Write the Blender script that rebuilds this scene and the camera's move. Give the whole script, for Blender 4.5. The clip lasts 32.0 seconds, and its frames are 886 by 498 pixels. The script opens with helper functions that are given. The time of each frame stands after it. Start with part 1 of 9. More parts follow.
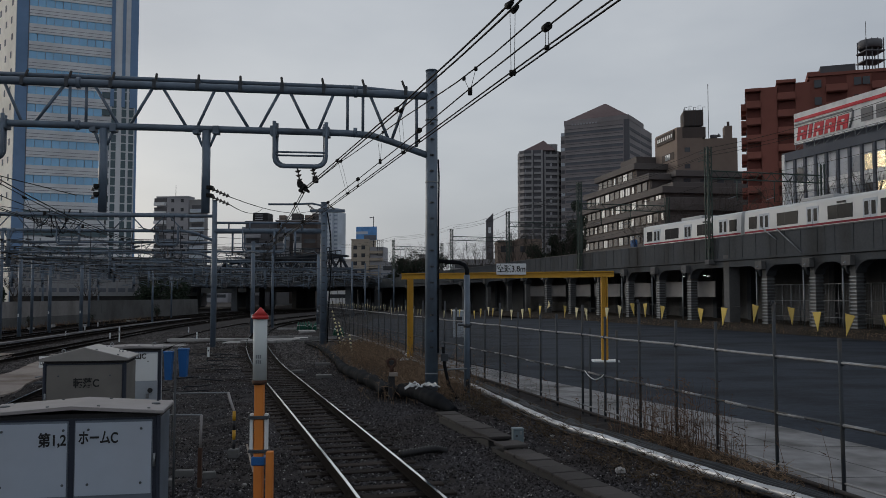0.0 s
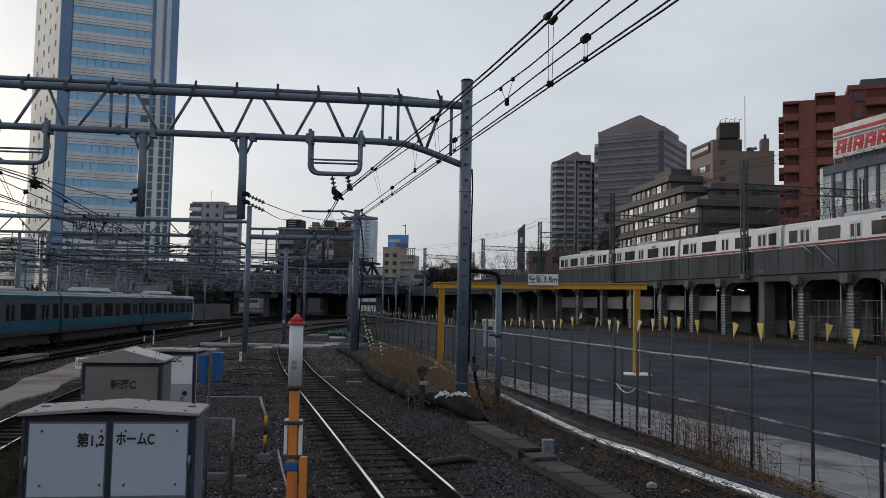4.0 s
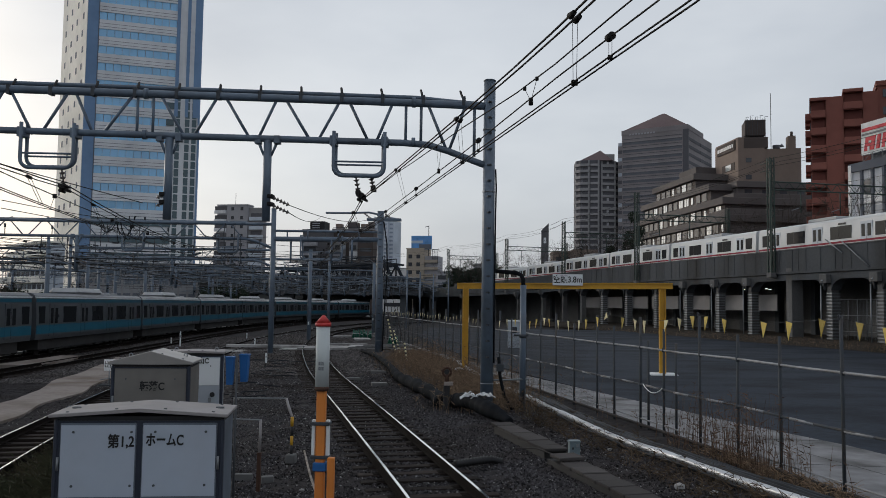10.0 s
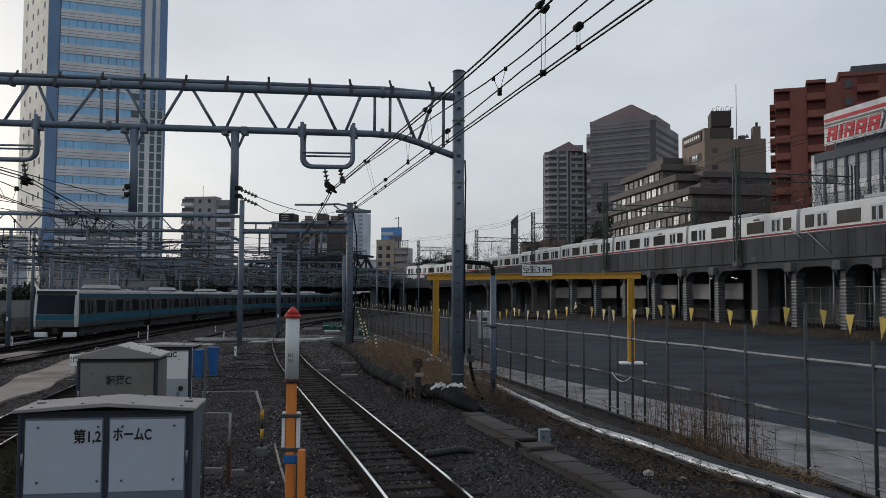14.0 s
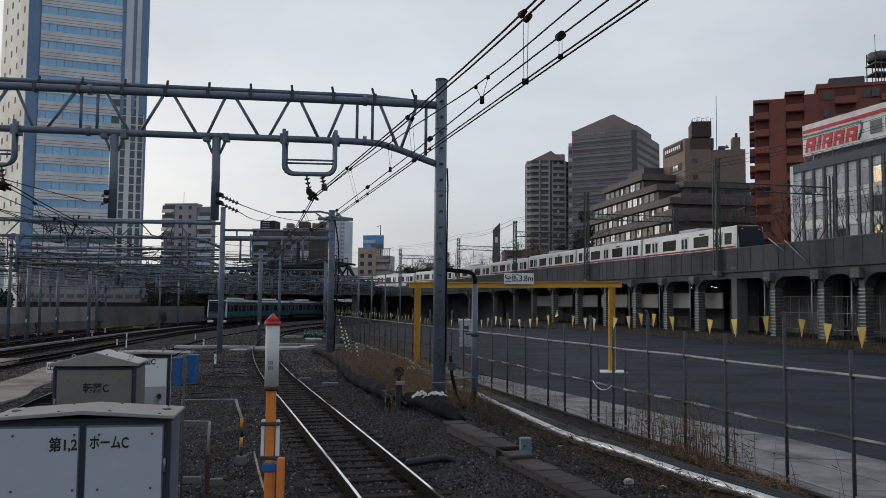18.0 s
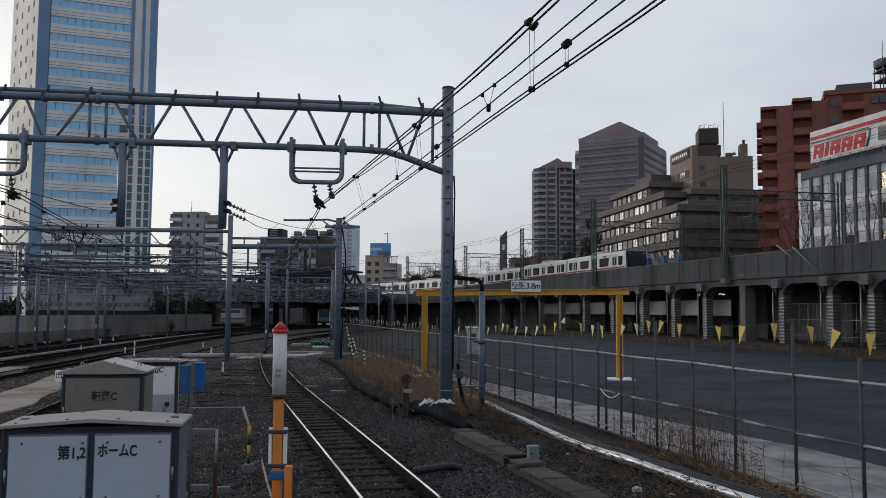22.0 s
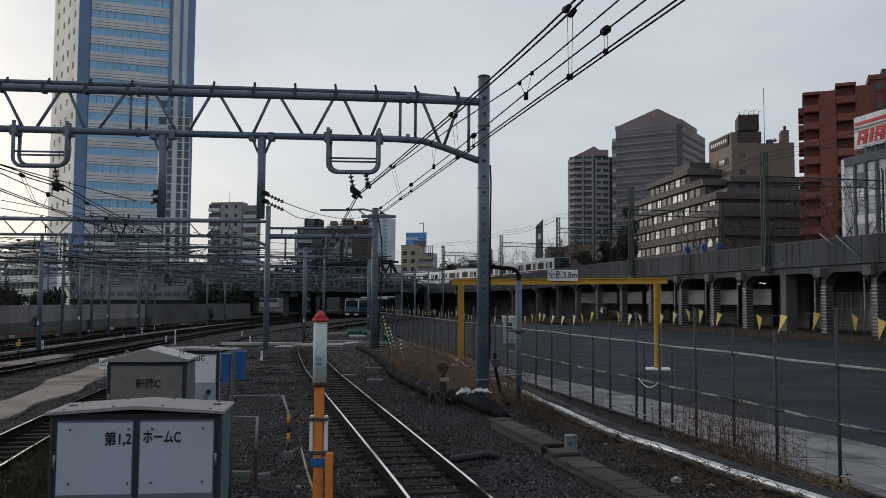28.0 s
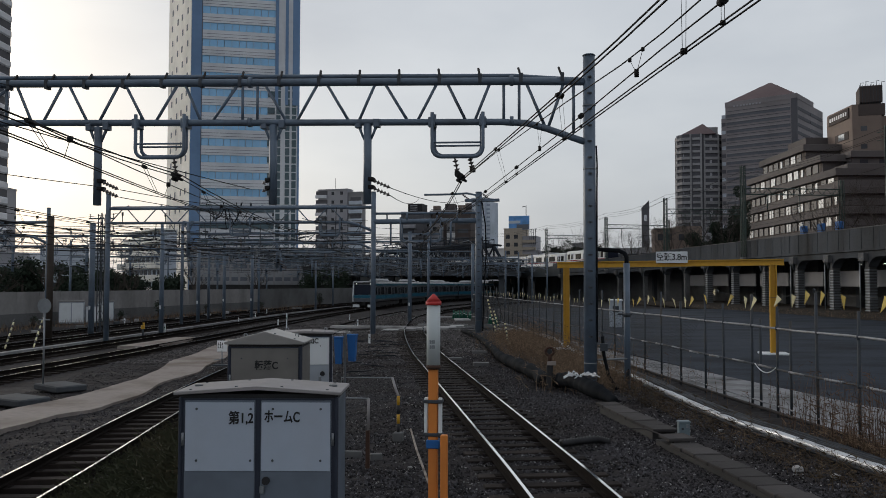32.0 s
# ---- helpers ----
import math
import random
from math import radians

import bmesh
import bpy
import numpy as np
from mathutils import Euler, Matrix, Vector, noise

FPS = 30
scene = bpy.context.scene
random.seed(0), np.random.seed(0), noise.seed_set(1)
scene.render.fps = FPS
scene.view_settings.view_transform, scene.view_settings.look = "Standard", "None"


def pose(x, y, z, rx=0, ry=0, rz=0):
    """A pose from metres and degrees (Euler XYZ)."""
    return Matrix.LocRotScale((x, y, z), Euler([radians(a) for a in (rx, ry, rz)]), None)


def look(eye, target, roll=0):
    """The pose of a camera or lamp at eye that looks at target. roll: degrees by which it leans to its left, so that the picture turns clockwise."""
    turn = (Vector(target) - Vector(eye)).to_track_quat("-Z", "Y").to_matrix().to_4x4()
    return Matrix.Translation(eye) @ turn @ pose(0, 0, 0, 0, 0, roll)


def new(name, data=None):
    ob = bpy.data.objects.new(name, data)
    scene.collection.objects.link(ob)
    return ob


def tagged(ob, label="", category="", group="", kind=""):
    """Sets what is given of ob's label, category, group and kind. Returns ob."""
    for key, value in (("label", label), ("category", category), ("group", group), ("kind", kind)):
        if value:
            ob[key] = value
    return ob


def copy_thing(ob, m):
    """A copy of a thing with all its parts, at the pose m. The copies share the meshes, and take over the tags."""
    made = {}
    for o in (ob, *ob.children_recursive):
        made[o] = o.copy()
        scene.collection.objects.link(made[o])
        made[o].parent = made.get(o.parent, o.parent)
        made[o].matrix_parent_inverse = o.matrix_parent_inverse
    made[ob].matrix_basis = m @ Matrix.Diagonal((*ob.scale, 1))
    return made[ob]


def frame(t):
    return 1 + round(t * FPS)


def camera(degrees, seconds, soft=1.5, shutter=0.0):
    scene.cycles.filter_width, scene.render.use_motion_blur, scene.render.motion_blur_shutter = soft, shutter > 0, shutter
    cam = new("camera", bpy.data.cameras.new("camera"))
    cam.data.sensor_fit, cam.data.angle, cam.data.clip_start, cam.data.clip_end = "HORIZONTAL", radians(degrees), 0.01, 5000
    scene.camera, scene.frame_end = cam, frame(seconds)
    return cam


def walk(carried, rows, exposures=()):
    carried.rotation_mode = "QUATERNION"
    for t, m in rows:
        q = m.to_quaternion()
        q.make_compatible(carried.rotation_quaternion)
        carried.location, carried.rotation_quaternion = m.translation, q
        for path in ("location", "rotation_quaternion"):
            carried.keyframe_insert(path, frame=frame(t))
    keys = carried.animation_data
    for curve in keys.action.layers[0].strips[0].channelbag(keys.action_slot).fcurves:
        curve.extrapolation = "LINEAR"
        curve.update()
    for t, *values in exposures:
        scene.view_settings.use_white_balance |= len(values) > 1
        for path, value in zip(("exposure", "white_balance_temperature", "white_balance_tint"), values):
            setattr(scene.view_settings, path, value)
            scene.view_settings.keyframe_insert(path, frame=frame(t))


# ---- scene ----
cam = camera(55.9, 32.0, soft=0.8)
PATH = [
    (0, (0.013, -0.377, 2.742), (0.017, 1.62, 2.852), 0.0),
    (0.5, (0.0, -0.374, 2.743), (-0.058, 1.622, 2.84), 0.5),
    (1, (-0.011, -0.373, 2.74), (-0.114, 1.623, 2.825), 0.7),
    (1.5, (-0.011, -0.379, 2.738), (-0.125, 1.617, 2.818), 0.7),
    (2, (-0.018, -0.378, 2.741), (-0.123, 1.618, 2.822), 0.9),
    (2.5, (-0.023, -0.369, 2.739), (-0.12, 1.627, 2.824), 0.9),
    (3, (-0.019, -0.374, 2.738), (-0.11, 1.621, 2.83), 0.8),
    (3.5, (-0.011, -0.397, 2.742), (-0.09, 1.599, 2.847), 0.8),
    (4, (-0.02, -0.393, 2.744), (-0.091, 1.602, 2.875), 1.1),
    (4.5, (-0.021, -0.41, 2.746), (-0.093, 1.584, 2.889), 1.2),
    (6.5, (-0.033, -0.409, 2.747), (-0.117, 1.584, 2.895), 1.4),
    (7, (-0.034, -0.403, 2.747), (-0.118, 1.589, 2.9), 1.3),
    (7.5, (-0.028, -0.414, 2.746), (-0.118, 1.578, 2.896), 1.2),
    (8, (-0.034, -0.398, 2.744), (-0.134, 1.594, 2.894), 1.1),
    (8.5, (-0.033, -0.399, 2.747), (-0.139, 1.593, 2.9), 1.0),
    (9, (-0.032, -0.404, 2.743), (-0.137, 1.587, 2.897), 1.1),
    (9.5, (-0.034, -0.405, 2.743), (-0.152, 1.587, 2.885), 1.0),
    (10, (-0.036, -0.39, 2.742), (-0.163, 1.602, 2.874), 0.8),
    (10.5, (-0.034, -0.39, 2.741), (-0.148, 1.602, 2.866), 0.5),
    (11, (-0.037, -0.394, 2.739), (-0.137, 1.599, 2.861), 0.4),
    (11.5, (-0.042, -0.38, 2.739), (-0.133, 1.615, 2.854), 0.6),
    (12, (-0.041, -0.384, 2.736), (-0.123, 1.611, 2.842), 0.6),
    (12.5, (-0.038, -0.382, 2.734), (-0.114, 1.614, 2.841), 0.5),
    (13, (-0.039, -0.379, 2.735), (-0.109, 1.617, 2.847), 0.5),
    (13.5, (-0.037, -0.374, 2.734), (-0.1, 1.622, 2.849), 0.4),
    (14, (-0.035, -0.38, 2.735), (-0.09, 1.616, 2.847), 0.3),
    (14.5, (-0.033, -0.379, 2.733), (-0.074, 1.618, 2.843), 0.4),
    (15, (-0.039, -0.366, 2.733), (-0.064, 1.63, 2.846), 0.5),
    (15.5, (-0.041, -0.368, 2.732), (-0.053, 1.628, 2.844), 0.6),
    (17.5, (-0.032, -0.372, 2.731), (-0.042, 1.624, 2.855), 0.6),
    (18, (-0.032, -0.369, 2.73), (-0.044, 1.627, 2.862), 0.5),
    (18.5, (-0.029, -0.374, 2.732), (-0.043, 1.621, 2.865), 0.4),
    (19, (-0.025, -0.389, 2.733), (-0.038, 1.606, 2.872), 0.4),
    (19.5, (-0.031, -0.378, 2.735), (-0.044, 1.617, 2.877), 0.4),
    (20, (-0.027, -0.39, 2.735), (-0.042, 1.605, 2.877), 0.4),
    (20.5, (-0.024, -0.395, 2.73), (-0.04, 1.6, 2.874), 0.3),
    (21, (-0.025, -0.395, 2.732), (-0.043, 1.6, 2.878), 0.4),
    (21.5, (-0.03, -0.381, 2.733), (-0.054, 1.613, 2.88), 0.5),
    (22, (-0.031, -0.379, 2.73), (-0.06, 1.615, 2.88), 0.4),
    (22.5, (-0.029, -0.383, 2.732), (-0.061, 1.611, 2.884), 0.4),
    (23, (-0.025, -0.397, 2.731), (-0.06, 1.597, 2.878), 0.4),
    (23.5, (-0.031, -0.39, 2.731), (-0.068, 1.604, 2.88), 0.5),
    (24, (-0.031, -0.4, 2.73), (-0.072, 1.593, 2.894), 0.6),
    (24.5, (-0.034, -0.405, 2.735), (-0.083, 1.587, 2.902), 0.6),
    (25, (-0.035, -0.399, 2.73), (-0.086, 1.594, 2.891), 0.5),
    (25.5, (-0.033, -0.4, 2.73), (-0.091, 1.594, 2.881), 0.4),
    (27.5, (-0.046, -0.382, 2.728), (-0.153, 1.611, 2.855), 0.3),
    (28, (-0.053, -0.381, 2.728), (-0.167, 1.612, 2.852), 0.4),
    (28.5, (-0.054, -0.388, 2.727), (-0.175, 1.605, 2.846), 0.3),
    (29, (-0.054, -0.381, 2.727), (-0.216, 1.609, 2.833), 0.2),
    (29.5, (-0.063, -0.372, 2.723), (-0.262, 1.616, 2.816), 0.1),
    (30, (-0.071, -0.357, 2.718), (-0.283, 1.63, 2.799), 0.1),
    (30.5, (-0.081, -0.353, 2.718), (-0.318, 1.631, 2.795), 0.2),
    (31, (-0.096, -0.34, 2.717), (-0.368, 1.64, 2.795), 0.2),
    (31.5, (-0.111, -0.353, 2.721), (-0.417, 1.621, 2.806), 0.2),
    (32, (-0.12, -0.359, 2.723), (-0.478, 1.607, 2.807), 0.1),
]
EXPOSURES = [(0, -0.5, 6300, 9), (1, -0.18, 6300, 9), (2, -0.14, 6300, 9), (4, -0.11, 6300, 9), (8, -0.08, 6300, 9), (10, -0.14, 6300, 9), (12, -0.24, 6300, 9), (13, -0.18, 6300, 9), (15, -0.11, 6300, 9), (18, -0.07, 6300, 9), (22, -0.03, 6300, 9), (24, -0.08, 6300, 9), (25, -0.21, 6300, 9), (28, -0.19, 6300, 9), (30, -0.28, 6335, 9), (32, -0.24, 6350, 9)]
walk(cam, [(t, look(eye, target, roll)) for t, eye, target, roll in PATH], EXPOSURES)

# ---- light ----
SUN_AZ, SUN_EL = 56.0, 11.0   # degrees to the left of +y, degrees above the horizon


def make_world():
    w = bpy.data.worlds.new("world")
    scene.world = w
    w.use_nodes = True
    nt = w.node_tree
    nt.nodes.clear()
    out = nt.nodes.new("ShaderNodeOutputWorld")
    bg = nt.nodes.new("ShaderNodeBackground")
    sky = nt.nodes.new("ShaderNodeTexSky")
    sky.sky_type = "NISHITA"
    sky.sun_disc = False
    sky.sun_elevation = radians(SUN_EL)
    sky.sun_rotation = radians(-SUN_AZ)
    sky.air_density, sky.dust_density, sky.ozone_density = 1.0, 4.0, 1.0
    hs = nt.nodes.new("ShaderNodeHueSaturation")
    hs.inputs["Saturation"].default_value = 0.75
    nt.links.new(sky.outputs["Color"], hs.inputs["Color"])
    # a high veil of cloud evens the clear sky out
    tc = nt.nodes.new("ShaderNodeTexCoord")
    mp = nt.nodes.new("ShaderNodeMapping")
    mp.inputs["Scale"].default_value = (1.0, 1.0, 2.6)
    nz = nt.nodes.new("ShaderNodeTexNoise")
    nz.inputs["Scale"].default_value = 2.2
    nz.inputs["Detail"].default_value = 5.0
    ramp = nt.nodes.new("ShaderNodeValToRGB")
    ramp.color_ramp.elements[0].position, ramp.color_ramp.elements[0].color = 0.3, (5.15, 5.45, 6.0, 1)
    ramp.color_ramp.elements[1].position, ramp.color_ramp.elements[1].color = 0.7, (7.7, 7.85, 8.1, 1)
    nt.links.new(tc.outputs["Generated"], mp.inputs["Vector"])
    nt.links.new(mp.outputs["Vector"], nz.inputs["Vector"])
    nt.links.new(nz.outputs["Fac"], ramp.inputs["Fac"])
    mix = nt.nodes.new("ShaderNodeMixRGB")
    mix.inputs["Fac"].default_value = 0.66
    nt.links.new(hs.outputs["Color"], mix.inputs["Color1"])
    nt.links.new(ramp.outputs["Color"], mix.inputs["Color2"])
    nt.links.new(mix.outputs["Color"], bg.inputs["Color"])
    bg.inputs["Strength"].default_value = 0.131
    nt.links.new(bg.outputs["Background"], out.inputs["Surface"])


make_world()
sun = new("sun", bpy.data.lights.new("sun", "SUN"))
sun.data.energy, sun.data.angle, sun.data.color = 0.85, radians(14), (1.0, 0.945, 0.87)
sun.matrix_world = look((-100 * math.sin(radians(SUN_AZ)), 100 * math.cos(radians(SUN_AZ)), 100 * math.tan(radians(SUN_EL))), (0, 0, 0))


# ---- materials ----
def mat(name, color, rough=0.7, metal=0.0, var=0.25, grain=12.0, stain=0.7, bump=0.15, spec=0.4, tint=None, each=0.0, stain_amt=0.5, emit=None, streak=0.0, island=0.0, stretch=None):
    """A surface with fine grain, broad stains, a little relief, and a shade of its own for each piece."""
    m = bpy.data.materials.new(name)
    m.use_nodes = True
    nt = m.node_tree
    b = nt.nodes["Principled BSDF"]
    b.inputs["Roughness"].default_value = rough
    b.inputs["Metallic"].default_value = metal
    b.inputs["Specular IOR Level"].default_value = spec
    tc = nt.nodes.new("ShaderNodeTexCoord")
    n1 = nt.nodes.new("ShaderNodeTexNoise")
    n1.inputs["Scale"].default_value, n1.inputs["Detail"].default_value = grain, 6.0
    n2 = nt.nodes.new("ShaderNodeTexNoise")
    n2.inputs["Scale"].default_value, n2.inputs["Detail"].default_value = stain, 4.0
    nt.links.new(tc.outputs["Object"], n1.inputs["Vector"])
    if streak:
        mp = nt.nodes.new("ShaderNodeMapping")
        mp.inputs["Scale"].default_value = (*(stretch or (1, 1)), streak)
        nt.links.new(tc.outputs["Object"], mp.inputs["Vector"])
        nt.links.new(mp.outputs["Vector"], n2.inputs["Vector"])
    else:
        nt.links.new(tc.outputs["Object"], n2.inputs["Vector"])
    mul = nt.nodes.new("ShaderNodeMath")
    mul.operation = "MULTIPLY_ADD"
    mul.inputs[1].default_value, mul.inputs[2].default_value = var * 2, 1 - var
    nt.links.new(n1.outputs["Fac"], mul.inputs[0])
    base = nt.nodes.new("ShaderNodeMixRGB")
    base.inputs["Color1"].default_value = (*color, 1)
    dirt = tint or tuple(c * 0.45 for c in color)
    base.inputs["Color2"].default_value = (*dirt, 1)
    r = nt.nodes.new("ShaderNodeMapRange")
    r.inputs["From Min"].default_value, r.inputs["From Max"].default_value = 0.45, 0.75
    r.inputs["To Max"].default_value = stain_amt
    nt.links.new(n2.outputs["Fac"], r.inputs["Value"])
    nt.links.new(r.outputs["Result"], base.inputs["Fac"])
    sc = nt.nodes.new("ShaderNodeMixRGB")
    sc.blend_type, sc.inputs["Fac"].default_value = "MULTIPLY", 1.0
    nt.links.new(base.outputs["Color"], sc.inputs["Color1"])
    nt.links.new(mul.outputs["Value"], sc.inputs["Color2"])
    last = sc.outputs["Color"]
    if each:
        oi = nt.nodes.new("ShaderNodeObjectInfo")
        k = nt.nodes.new("ShaderNodeMath")
        k.operation = "MULTIPLY_ADD"
        k.inputs[1].default_value, k.inputs[2].default_value = each * 2, 1 - each
        nt.links.new(oi.outputs["Random"], k.inputs[0])
        e = nt.nodes.new("ShaderNodeMixRGB")
        e.blend_type, e.inputs["Fac"].default_value = "MULTIPLY", 1.0
        nt.links.new(last, e.inputs["Color1"])
        nt.links.new(k.outputs["Value"], e.inputs["Color2"])
        last = e.outputs["Color"]
    if island:
        ge = nt.nodes.new("ShaderNodeNewGeometry")
        k = nt.nodes.new("ShaderNodeMath")
        k.operation = "MULTIPLY_ADD"
        k.inputs[1].default_value, k.inputs[2].default_value = island * 2, 1 - island
        nt.links.new(ge.outputs["Random Per Island"], k.inputs[0])
        e = nt.nodes.new("ShaderNodeMixRGB")
        e.blend_type, e.inputs["Fac"].default_value = "MULTIPLY", 1.0
        nt.links.new(last, e.inputs["Color1"])
        nt.links.new(k.outputs["Value"], e.inputs["Color2"])
        last = e.outputs["Color"]
    nt.links.new(last, b.inputs["Base Color"])
    rr = nt.nodes.new("ShaderNodeMapRange")
    rr.inputs["To Min"].default_value, rr.inputs["To Max"].default_value = max(rough - 0.12, 0.02), min(rough + 0.12, 1)
    nt.links.new(n2.outputs["Fac"], rr.inputs["Value"])
    nt.links.new(rr.outputs["Result"], b.inputs["Roughness"])
    if bump:
        bp = nt.nodes.new("ShaderNodeBump")
        bp.inputs["Strength"].default_value, bp.inputs["Distance"].default_value = bump, 0.02
        nt.links.new(n1.outputs["Fac"], bp.inputs["Height"])
        nt.links.new(bp.outputs["Normal"], b.inputs["Normal"])
    if emit:
        b.inputs["Emission Color"].default_value = (*emit[0], 1)
        b.inputs["Emission Strength"].default_value = emit[1]
    return m


def glass(name, color=(0.02, 0.025, 0.03), rough=0.08, spec=0.6):
    return mat(name, color, rough, 0.0, var=0.1, grain=3, bump=0.0, spec=spec, stain_amt=0.2)


